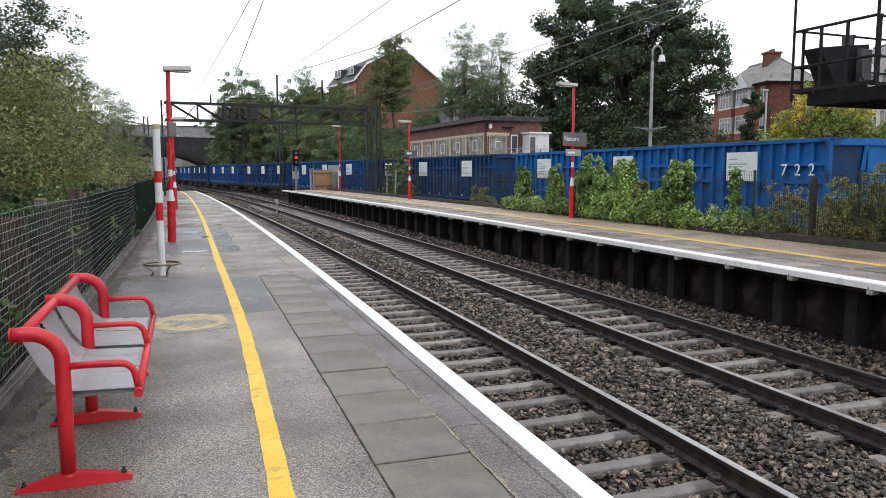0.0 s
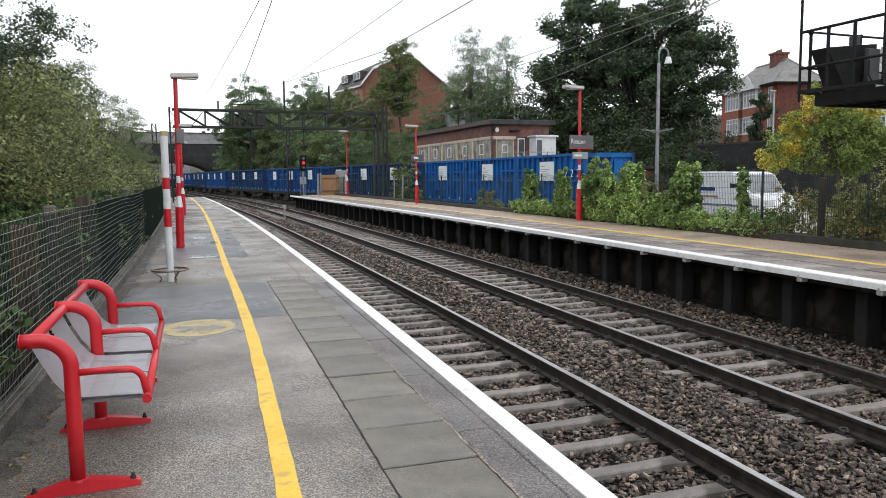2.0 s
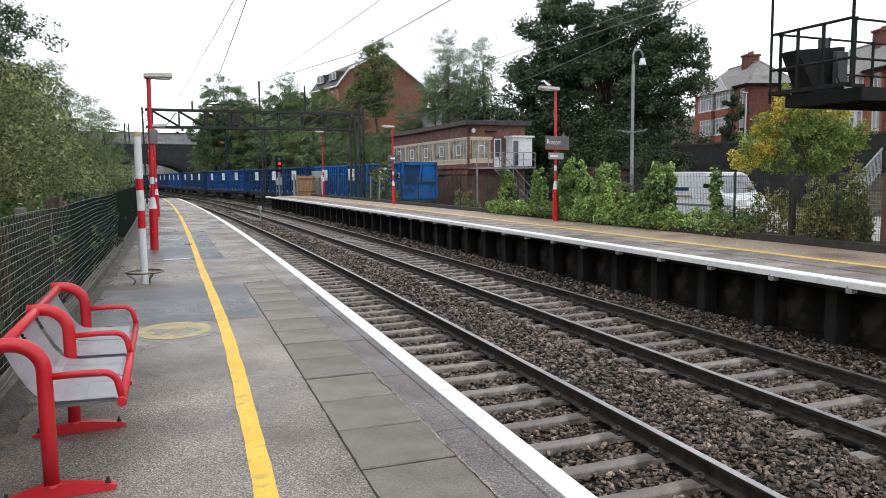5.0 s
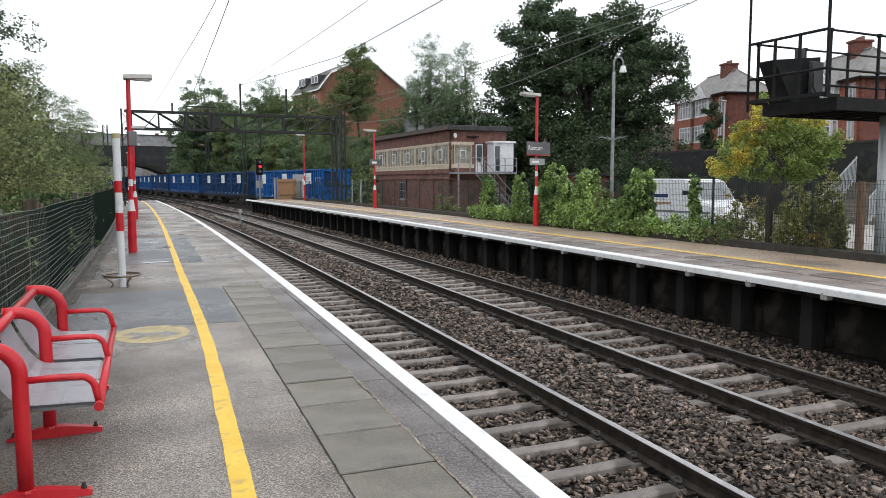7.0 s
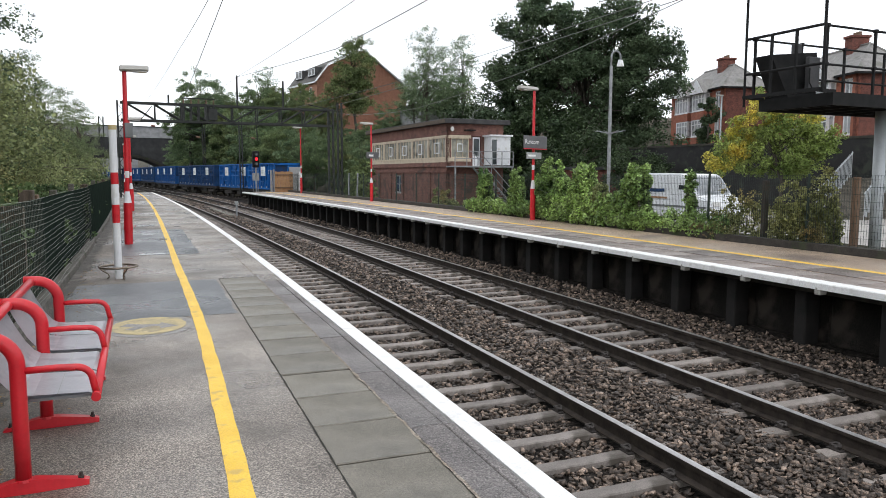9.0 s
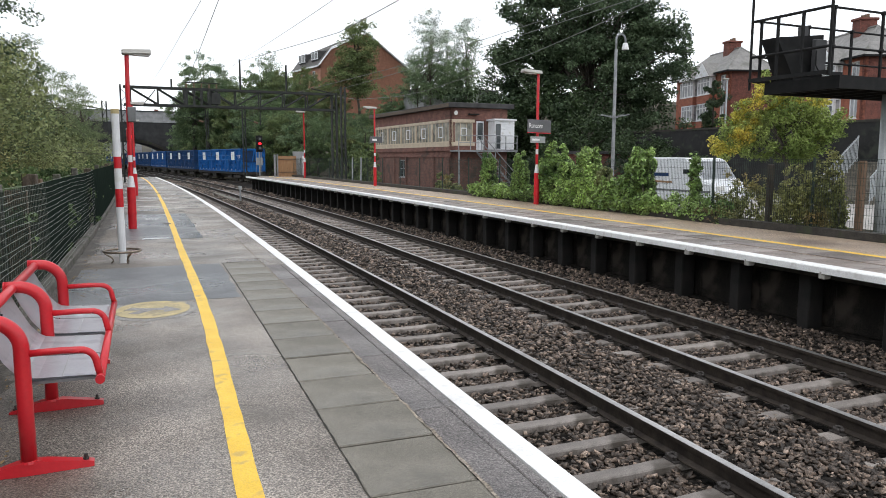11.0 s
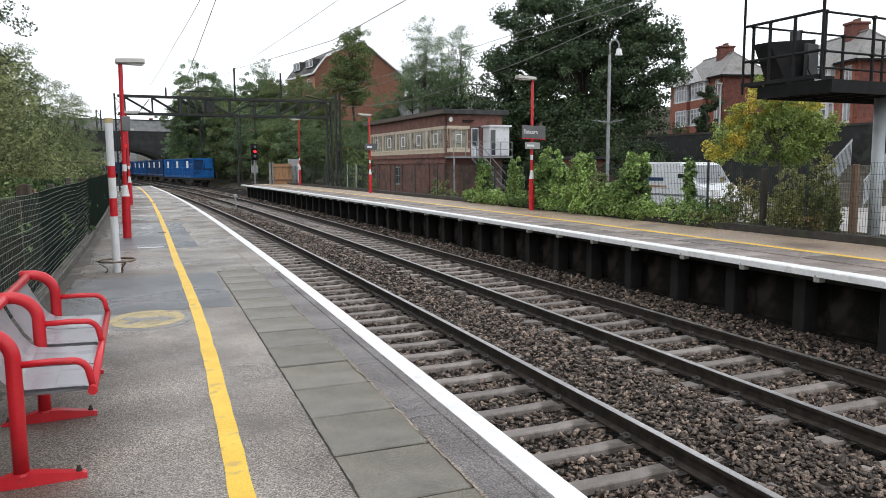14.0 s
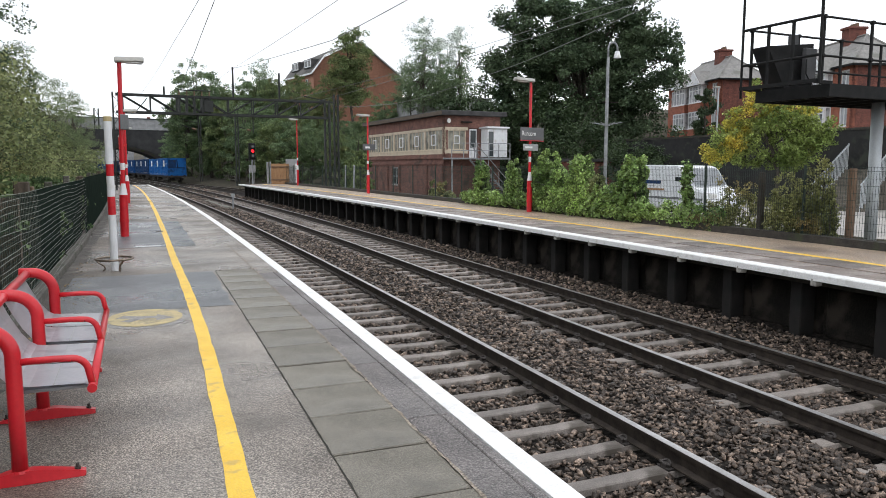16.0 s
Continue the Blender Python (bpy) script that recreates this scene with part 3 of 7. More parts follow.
# ---- the far platform ----
FZ = 0.03
far_platform = sweep("platform_far", RECT(EDGE_F + 0.9, 9.9, -1.3, FZ), P_S0, 58.3, 1.0, M["tarmac_far"])
structure(far_platform, "brown wet tarmac platform across the tracks", "platform")
far_edge = sweep("white_edge_far", [(EDGE_F, -0.06), (EDGE_F + 0.24, -0.06), (EDGE_F + 0.24, FZ + 0.004), (EDGE_F + 0.01, FZ + 0.004), (EDGE_F, FZ - 0.01)], P_S0, 58.3, 0.65, M["white"])
structure(far_edge, "white painted overhanging edge of the far platform", "platform edge")
sweep("coping_bed", RECT(EDGE_F + 0.24, EDGE_F + 0.9, -0.16, FZ - 0.03), P_S0, 58.3, 1.0, M["joint"], far_platform)
far_wall = sweep("platform_wall_far", RECT(EDGE_F + 0.62, EDGE_F + 0.9, -1.3, -0.16), P_S0, 58.3, 1.0, M["near_black"])
structure(far_wall, "near-black panelled wall below the far platform", "wall")
line_paint("yellow_line_far", 8.05, 0.17, FZ + 0.004, P_S0, 57.5, M["yellow"], "thin yellow safety line on the far platform", 9, step=0.4, wob=0.001)
kerb_far = sweep("fence_kerb_far", RECT(9.72, 9.98, -0.2, 0.17), P_S0, 58.0, 1.0, M["dark_kerb"], wobble=0.01)
structure(kerb_far, "dark mossy gravel board under the far fence", "kerb")


def platform_piers():
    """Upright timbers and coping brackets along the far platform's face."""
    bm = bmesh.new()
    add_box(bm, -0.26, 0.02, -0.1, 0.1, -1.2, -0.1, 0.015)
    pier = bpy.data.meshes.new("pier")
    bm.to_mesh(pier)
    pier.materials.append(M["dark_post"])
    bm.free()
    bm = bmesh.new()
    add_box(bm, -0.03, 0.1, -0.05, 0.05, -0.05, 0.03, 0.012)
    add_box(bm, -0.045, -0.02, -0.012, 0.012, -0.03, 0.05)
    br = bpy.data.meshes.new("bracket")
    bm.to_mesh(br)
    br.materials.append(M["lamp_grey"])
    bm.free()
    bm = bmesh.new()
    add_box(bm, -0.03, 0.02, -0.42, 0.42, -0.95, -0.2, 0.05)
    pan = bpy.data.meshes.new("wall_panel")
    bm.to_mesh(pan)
    pan.materials.append(M["near_black"])
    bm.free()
    s = 1.75
    while s < 58:
        piece("pier", pier, far_wall, along(s + 0.5, EDGE_F + 0.55))
        piece("wall_panel", pan, far_wall, along(s + 1.15, EDGE_F + 0.6))
        if s < 40:
            piece("bracket", br, far_edge, along(s, EDGE_F + 0.04, -0.085))
        s += 1.31


platform_piers()

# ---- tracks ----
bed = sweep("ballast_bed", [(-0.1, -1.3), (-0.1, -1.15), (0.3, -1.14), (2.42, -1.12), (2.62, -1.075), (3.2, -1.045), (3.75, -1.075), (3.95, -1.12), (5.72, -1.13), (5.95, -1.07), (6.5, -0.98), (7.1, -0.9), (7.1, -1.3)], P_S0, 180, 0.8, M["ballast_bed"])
structure(bed, "ballast bed between the platforms, crevice shade in its colour", "ballast")
RAIL = [(-0.07, 0), (0.07, 0), (0.07, 0.014), (0.012, 0.03), (0.012, 0.115), (0.036, 0.125), (0.036, 0.152), (0.03, 0.158), (-0.03, 0.158), (-0.036, 0.152), (-0.036, 0.125), (-0.012, 0.115), (-0.012, 0.03), (-0.07, 0.014)]


def rail(parent, off, z, s0, s1, rise=None):
    r = sweep("rail", [(off + o, z - 0.158 + h) for o, h in RAIL], s0, s1, 1.0, M["rail_side"], parent, rise=rise)
    sweep("railhead", RECT(off - 0.034, off + 0.034, z - 0.002, z + 0.002), s0, s1, 1.0, M["rail_top"], r, rise=rise)


def sleeper_mesh():
    """A concrete sleeper, lowered in the middle, its ends and edges sloping."""
    vs, fs = [], []
    for x, h, w in ((-1.25, 0.0, 0.075), (-1.2, 0.03, 0.08), (-0.5, 0.03, 0.08), (-0.3, 0.022, 0.078), (0.3, 0.022, 0.078), (0.5, 0.03, 0.08), (1.2, 0.03, 0.08), (1.25, 0.0, 0.075)):
        vs += [(x, -w - 0.03, -0.16), (x, w + 0.03, -0.16), (x, w, h - 0.01), (x, w - 0.012, h), (x, -w + 0.012, h), (x, -w, h - 0.01)]
    for i in range(7):
        for j in range(6):
            a, b = i * 6 + j, i * 6 + (j + 1) % 6
            fs.append((a, a + 6, b + 6, b))
    fs += [tuple(reversed(range(0, 6)))[::-1], tuple(range(42, 48))]
    return mesh_of("sleeper", vs, fs, M["sleeper"])


def clip_mesh():
    """Chair plate, pad and two curled spring clips that hold one rail."""
    bm = bmesh.new()
    add_box(bm, -0.13, 0.13, -0.075, 0.075, 0.0, 0.018, 0.004)
    for sx in (-1, 1):
        add_box(bm, sx * 0.1 - 0.03, sx * 0.1 + 0.03, -0.04, 0.04, 0.01, 0.05, 0.008)
        pts = [(sx * (0.105 + 0.035 * math.cos(a)), 0.05 * math.sin(a), 0.055 + 0.012 * math.cos(2 * a)) for a in np.linspace(0.2, 5.4, 9)]
        add_tube(bm, pts, 0.012, 5)
    me = bpy.data.meshes.new("rail_clip")
    bm.to_mesh(me)
    me.materials.append(M["clip"])
    bm.free()
    return me


SLEEPER = sleeper_mesh()
CLIP = clip_mesh()


def track(name, off, z, s0, s1, label, gauge=1.505, spacing=0.6, phase=0.0, sleepers_from=None, sleepers_to=60, rise=None):
    t = thing(name, label, "railway track", kind="structure")
    for o in (-gauge / 2, gauge / 2):
        rail(t, off + o, z, s0, s1, rise)
    rng = random.Random(int(off * 10))
    s = (s0 if sleepers_from is None else sleepers_from) + phase
    while s < sleepers_to:
        m = along(s, off, z - 0.158 - 0.042) @ pose(0, 0, 0, 0, 0, rng.uniform(-0.5, 0.5))
        sl = piece("sleeper", SLEEPER, t, m)
        if 1 < s < 16:
            for o in (-gauge / 2, gauge / 2):
                piece("rail_clip", CLIP, sl, pose(o, 0, 0.028))
        s += spacing
    return t


track("track_near", 2.283 - 0.7525, RAIL_Z, P_S0, 200, "running line with rusty rails on concrete sleepers", sleepers_from=-5.5)
track("track_far", 4.108 + 0.7525, RAIL_Z, P_S0, 200, "running line with rusty rails on concrete sleepers", sleepers_from=-5.12, spacing=0.61)
GOODS_Z = -1.233
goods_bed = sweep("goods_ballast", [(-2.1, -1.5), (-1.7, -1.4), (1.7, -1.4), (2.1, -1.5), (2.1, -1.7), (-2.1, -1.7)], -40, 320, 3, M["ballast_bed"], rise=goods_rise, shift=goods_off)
structure(goods_bed, "ballast under the goods line in the shade-darkened tone", "ballast")
goods_track = thing("track_goods", "goods line with rusty rails behind the far platform", "railway track", kind="structure")
for o in (-0.7525, 0.7525):
    r = sweep("rail", [(o + a, GOODS_Z - 0.158 + h) for a, h in RAIL], -40, 320, 2.0, M["rail_side"], goods_track, rise=goods_rise, shift=goods_off)
    sweep("railhead", RECT(o - 0.031, o + 0.031, GOODS_Z - 0.002, GOODS_Z + 0.002), -40, 320, 2.0, M["rail_top"], r, rise=goods_rise, shift=goods_off)
for k in range(80):
    s = 58 + k * 0.65
    piece("sleeper", SLEEPER, goods_track, along(s, goods_off(s), GOODS_Z - 0.2 + goods_rise(s)))


def stones():
    """Loose angular ballast stones over the bed, densest where the camera is near."""
    rng = np.random.default_rng(11)
    base = np.array([(-1, -1, -1), (1, -1, -1), (1, 1, -1), (-1, 1, -1), (-1, -1, 1), (1, -1, 1), (1, 1, 1), (-1, 1, 1)], float) * 0.55
    quads = np.array([(3, 2, 1, 0), (4, 5, 6, 7), (0, 1, 5, 4), (1, 2, 6, 5), (2, 3, 7, 6), (3, 0, 4, 7)])
    V, Fq, n0 = [], [], 0
    for s0, s1, per, size in ((-5.0, 2.0, 150, 0.04), (2.0, 7.5, 820, 0.029), (7.5, 13.0, 520, 0.032), (13.0, 24.0, 200, 0.04), (24.0, 45.0, 60, 0.055), (45.0, 90.0, 22, 0.085)):
        n = int((s1 - s0) * 6.7 * per)
        s, o = rng.uniform(s0, s1, n), rng.uniform(0.0, 6.75, n)
        z = np.interp(o, [-0.1, 0.3, 2.42, 2.62, 3.2, 3.75, 3.95, 5.72, 5.95, 6.5, 7.1], [-1.15, -1.14, -1.12, -1.075, -1.045, -1.075, -1.12, -1.13, -1.07, -0.98, -0.9])
        for ph, oc, gap in ((0.5, 1.5305, 0.6), (2.2, 4.8605, 0.61)):
            near_sl = (np.abs((s - ph + gap / 2) % gap - gap / 2) < 0.095) & (np.abs(o - oc) < 1.0)
            keep = ~near_sl | (rng.random(len(s)) < 0.03)
            s, o, z = s[keep], o[keep], z[keep]
        for ro in (0.778, 2.283, 4.108, 5.613):
            keep = np.abs(o - ro) > 0.09
            s, o, z = s[keep], o[keep], z[keep]
        n = len(s)
        x, y, t = (np.interp(s, CURVE[0], CURVE[i]) for i in (1, 2, 3))
        c = np.stack([x + o * np.cos(t), y - o * np.sin(t), z + rng.uniform(-0.026, 0.024, n)], 1)
        sc = size * rng.uniform(0.55, 1.4, (n, 1, 1)) * np.stack([rng.uniform(1.0, 1.7, (n, 1)), rng.uniform(0.7, 1.15, (n, 1)), rng.uniform(0.4, 0.85, (n, 1))], 2)
        v = (base[None] + rng.uniform(-0.42, 0.42, (n, 8, 3))) * sc
        # they lie mostly on their flat sides, tipped a little, turned any way
        yaw = rng.uniform(0, math.pi, n)
        tip, ax = rng.normal(0, 0.26, n), rng.uniform(0, 2 * math.pi, n)
        q = np.stack([np.cos(tip) * np.cos(yaw), np.sin(tip) * np.cos(ax), np.sin(tip) * np.sin(ax), np.cos(tip) * np.sin(yaw)], 1)
        q /= np.linalg.norm(q, axis=1)[:, None]
        w, a, b, d = q.T
        R = np.stack([1 - 2 * (b * b + d * d), 2 * (a * b - d * w), 2 * (a * d + b * w), 2 * (a * b + d * w), 1 - 2 * (a * a + d * d), 2 * (b * d - a * w),
                      2 * (a * d - b * w), 2 * (b * d + a * w), 1 - 2 * (a * a + b * b)], 1).reshape(n, 3, 3)
        v = np.einsum("nij,nkj->nki", R, v) + c[:, None]
        V.append(v.reshape(-1, 3))
        Fq.append((quads[None] + (n0 + np.arange(n) * 8)[:, None, None]).reshape(-1, 4))
        n0 += n * 8
    me = bpy.data.meshes.new("ballast_stones")
    fast_mesh(me, np.concatenate(V), np.concatenate(Fq))
    me.materials.append(M["stone"])
    tagged(new("ballast_stones", me), "loose dark grey-brown ballast stones between rails", "ballast", kind="stuff")


def fast_mesh(me, v, f):
    me.vertices.add(len(v))
    me.vertices.foreach_set("co", np.ascontiguousarray(v, dtype=np.float32).ravel())
    k = f.shape[1]
    me.loops.add(f.size)
    me.loops.foreach_set("vertex_index", np.ascontiguousarray(f, dtype=np.int32).ravel())
    me.polygons.add(len(f))
    me.polygons.foreach_set("loop_start", np.arange(len(f), dtype=np.int32) * k)
    me.polygons.foreach_set("loop_total", np.full(len(f), k, dtype=np.int32))
    me.update(calc_edges=True)


stones()


# ---- plants ----
def leaf_mesh(name, pos, size, mat, seed, up=0.35, spread=0.35):
    """Folded leaves, each of two triangles, at the places given."""
    rng = np.random.default_rng(seed)
    n = len(pos)
    nrm = rng.normal(size=(n, 3))
    nrm[:, 2] = np.abs(nrm[:, 2]) + up
    nrm /= np.linalg.norm(nrm, axis=1)[:, None]
    t = np.cross(nrm, rng.normal(size=(n, 3)))
    t /= np.linalg.norm(t, axis=1)[:, None] + 1e-9
    b = np.cross(nrm, t)
    sz = size * rng.uniform(1 - spread, 1 + spread, (n, 1))
    v = np.stack([pos - t * sz, pos + b * sz * 0.62 + nrm * sz * 0.18, pos + t * sz, pos - b * sz * 0.62 + nrm * sz * 0.18], 1).reshape(-1, 3)
    i = np.arange(n)[:, None] * 4
    f = np.concatenate([i + np.array([[0, 2, 1]]), i + np.array([[0, 3, 2]])])
    me = bpy.data.meshes.new(name)
    fast_mesh(me, v, f)
    me.materials.append(mat)
    return me


def in_ball(n, rng):
    """Places spread evenly through a ball of radius 1."""
    d = rng.normal(size=(n, 3))
    return d / np.linalg.norm(d, axis=1)[:, None] * rng.uniform(0, 1, (n, 1)) ** (1 / 3)


def clumped(crown, clumps, leaves, r, rng, shell=0.55):
    """Leaf places: boughs over the skin of ellipsoids (x, y, z, rx, ry, rz), each a flat dome of clumps, each clump a handful of leaves."""
    crown = np.array(crown, float)
    w = (crown[:, 3] * crown[:, 4] * crown[:, 5]) ** 0.8
    boughs = max(12, clumps // 3)
    which = rng.choice(len(crown), boughs, p=w / w.sum())
    d = rng.normal(size=(boughs, 3))
    d /= np.linalg.norm(d, axis=1)[:, None]
    rad = rng.uniform(shell ** 2, 1, (boughs, 1)) ** 0.5 * rng.uniform(0.78, 1.04, (boughs, 1))
    b = crown[which, :3] + d * rad * crown[which, 3:]
    of = rng.integers(0, boughs, clumps)
    spread = r * 2.3 * rng.uniform(0.6, 1.3, (boughs, 1))
    u = in_ball(clumps, rng)
    u[:, 2] = np.abs(u[:, 2]) * 1.1 - 0.4
    c = b[of] + (u + d[of] * 0.35) * spread[of] * np.array([1, 1, 0.8])
    per = rng.integers(0, clumps, leaves)
    size = rng.uniform(0.6, 1.35, (clumps, 1))
    p = c[per] + in_ball(leaves, rng) * (r * 1.5 * size[per]) * np.array([1, 1, 0.75])
    return c, p


def limbs(trunk_h, r, tips, rng, base=(0, 0, 0), lean=(0, 0)):
    """A tapered, slightly bent trunk with forking limbs that reach for the clumps."""
    bm = bmesh.new()
    base = Vector(base)
    top = base + Vector((lean[0], lean[1], trunk_h))
    pts = [base + (top - base) * k + Vector((rng.normal(0, r * 0.35), rng.normal(0, r * 0.35), 0)) * (k > 0) for k in np.linspace(0, 1, 7)]
    add_tube(bm, pts, [r * (1.35 if i == 0 else 1 - 0.11 * i) for i in range(7)], 8)
    for tip in tips:
        k = rng.uniform(0.35, 0.98)
        a = base + (top - base) * k
        tip = Vector(tip)
        mid = a.lerp(tip, 0.5) + Vector((0, 0, (tip - a).length * 0.08))
        add_tube(bm, [a, a.lerp(mid, 0.5) + Vector(rng.normal(0, 0.04, 3)), mid, mid.lerp(tip, 0.6), tip], [r * 0.42 * (1.1 - k * 0.6), r * 0.33, r * 0.22, r * 0.12, r * 0.05], 5)
    return bm


def tree(label, crown, clumps, leaves, clump_r, leaf, mat, trunk_h, trunk_r, m, seed, shell=0.55, tips=26, category="tree", name="tree", lean=(0, 0)):
    rng = np.random.default_rng(seed)
    c, p = clumped(crown, clumps, leaves, clump_r, rng, shell)
    t = thing(name, label, category, m)
    part("trunk", limbs(trunk_h, trunk_r, c[rng.choice(len(c), min(tips, len(c)), replace=False)], rng, lean=lean), M["bark"], t, smooth=True)
    crown_ob = new("crown", leaf_mesh("crown", p, leaf, mat, seed + 1))
    crown_ob.parent = t
    return t


def big_trees():
    # the large sycamore behind the signal box
    big = [(-3.1, 0, 13.2, 3.9, 3.6, 3.7), (2.1, 0.4, 13.0, 3.2, 3.2, 3.6), (4.5, -0.3, 9.6, 3.3, 3.2, 3.8), (-5.5, 0, 9.0, 2.9, 2.8, 3.5), (0, -0.8, 8.6, 4.5, 3.4, 4.2), (5.0, 0, 5.2, 2.3, 2.4, 2.2), (7.2, 0, 10.9, 1.2, 1.1, 1.1), (-5.9, 0, 6.0, 2.2, 2.2, 1.9), (1.4, -0.5, 4.2, 4.3, 2.6, 1.9)]
    tree("tall dark green sycamore beside the signal box", big, 1500, 125000, 0.46, 0.12, M["leaf_dark"], 11.0, 0.36, Matrix.Translation((33.0, 52.6, -0.6)) @ Matrix.Rotation(radians(-32), 4, "Z"), 21, tips=70)


big_trees()


# ---- things on the near platform ----
def lettering(text, size, mat, parent, m, name="lettering", depth=0.002, label=""):
    cu = bpy.data.curves.new(name, "FONT")
    cu.body, cu.size, cu.extrude, cu.align_x, cu.align_y = text, size, depth, "CENTER", "CENTER"
    tmp = bpy.data.objects.new(name, cu)
    me = bpy.data.meshes.new_from_object(tmp)
    bpy.data.objects.remove(tmp)
    me.materials.clear()
    me.materials.append(mat)
    ob = new(name, me)
    ob.parent = parent
    ob.matrix_basis = m
    if label:
        ob["label"] = label
    return ob


def bench():
    """Posts that bend back at the top, steel seats in pairs, arms that run into a front rail. x right to the track, y ahead."""
    b = thing("bench", "red tubular steel bench with pale grey metal seats", "bench", along(3.659, -2.304, 0.0, 1.3))
    GAP = 0.935
    for y in (0.0, GAP, 2 * GAP):
        path = [(-0.03, y, 0.06), (-0.03, y, 0.3), (-0.03, y, 0.57)] + arc((-0.165, y, 0.595), (1, 0, 0), (0, 0, 1), 0.135, 6, 84, 9) + [(-0.185, y, 0.73), (-0.23, y, 0.73)]
        part("post", tube(path, 0.034, 16), M["red"], b, smooth=True)
        part("end_cap", rod((-0.232, y, 0.73), (-0.226, y, 0.73), 0.0345, seg=16), M["red"], b)
        part("weld", rod((-0.03, y, 0.055), (-0.03, y, 0.068), 0.039, 0.035, seg=14), M["red"], b)
        arm = [(-0.01, y, 0.567), (0.13, y, 0.569), (0.205, y, 0.565)] + arc((0.205, y, 0.495), (0, 0, 1), (1, 0, 0), 0.07, 0, 85, 7) + [(0.28, y, 0.475), (0.288, y, 0.435)]
        part("armrest", tube(arm, 0.0165, 12), M["red"], b, smooth=True)
        bm = bmesh.new()
        prof = [(-0.25, 0.01), (-0.235, 0.018), (-0.09, 0.058), (-0.06, 0.063), (0.02, 0.063), (0.05, 0.06), (0.225, 0.03), (0.24, 0.026)]
        n = len(prof)
        half = [0.02, 0.022, 0.031, 0.033, 0.033, 0.031, 0.024, 0.022]
        lo = [[bm.verts.new((x, y + k * w, 0.002)) for (x, _), w in zip(prof, half)] for k in (-1, 1)]
        hi = [[bm.verts.new((x, y + k * w * 0.86, z)) for (x, z), w in zip(prof, half)] for k in (-1, 1)]
        for k in range(n - 1):
            bm.faces.new((hi[0][k], hi[0][k + 1], hi[1][k + 1], hi[1][k]))
            bm.faces.new((lo[0][k], lo[0][k + 1], hi[0][k + 1], hi[0][k]))
            bm.faces.new((hi[1][k], hi[1][k + 1], lo[1][k + 1], lo[1][k]))
        bm.faces.new((lo[0][0], hi[0][0], hi[1][0], lo[1][0]))
        bm.faces.new((lo[0][-1], lo[1][-1], hi[1][-1], hi[0][-1]))
        foot = part("foot", bm, M["red"], b)
        for x, z in ((0.205, 0.034), (-0.215, 0.022)):
            bm = rod((x, y, z - 0.006), (x, y, z + 0.026), 0.008, seg=8)
            add_rod(bm, (x, y, z - 0.006), (x, y, z + 0.008), 0.015, seg=6)
            part("bolt", bm, M["clip"], foot)
    end = 2 * GAP
    part("top_rail", tube([(-0.19, -0.03, 0.725), (-0.19, GAP, 0.725), (-0.19, end + 0.04, 0.725)], 0.026, 12), M["red"], b, smooth=True)
    front_rail = part("front_rail", tube([(0.288, -0.045, 0.427), (0.288, GAP, 0.427), (0.288, end + 0.06, 0.427)], 0.02, 12), M["red"], b, smooth=True)
    part("knob", rod((0.288, -0.052, 0.427), (0.288, -0.04, 0.427), 0.0215, seg=14), M["red"], front_rail)
    for y0, y1 in ((0.04, 0.452), (0.475, 0.895), (GAP + 0.04, GAP + 0.452), (GAP + 0.475, GAP + 0.895)):
        prof = [(-0.2, 0.705), (-0.158, 0.61), (-0.11, 0.52), (-0.07, 0.468), (-0.035, 0.446), (0.02, 0.438), (0.13, 0.434), (0.25, 0.43), (0.272, 0.422), (0.28, 0.405)]
        for name, seq, lab in (("backrest", prof[:5], ""), ("seat", prof[4:], "pale grey seat plate with rain drops")):
            bm = bmesh.new()
            rows = [[bm.verts.new((x, y, z)) for x, z in seq] for y in (y0, y1)]
            for k in range(len(seq) - 1):
                bm.faces.new((rows[0][k], rows[0][k + 1], rows[1][k + 1], rows[1][k]))
            bmesh.ops.solidify(bm, geom=bm.faces[:], thickness=0.01)
            plate = part(name, bm, M["seat"], b, lab)
            if name == "seat":
                part("fold", box(0.12, 0.124, y0 + 0.004, y1 - 0.004, 0.434, 0.4365), M["sign_light"], plate)
                part("underside", box(-0.02, 0.262, y0 + 0.01, y1 - 0.01, 0.405, 0.418), M["plastic_grey"], plate)
    # a dark perforated strip joins each pair of plates
    for y in (0.463, GAP + 0.463):
        bm = bmesh.new()
        for k in range(14):
            u = k / 14
            x, z = -0.196 + 0.125 * u, 0.695 - 0.225 * u
            add_box(bm, x - 0.006, x + 0.008, y - 0.012, y + 0.012, z - 0.008, z + 0.007)
        part("joint_strip", bm, M["dark_metal"], b)
    return b


bench()


def banded(parent, x, y, r, bands, seg=16, name="post"):
    """A round post of stacked painted bands (z0, z1, material)."""
    for z0, z1, mat in bands:
        part(name, rod((x, y, z0), (x, y, z1), r, seg=seg), mat, parent, smooth=False)


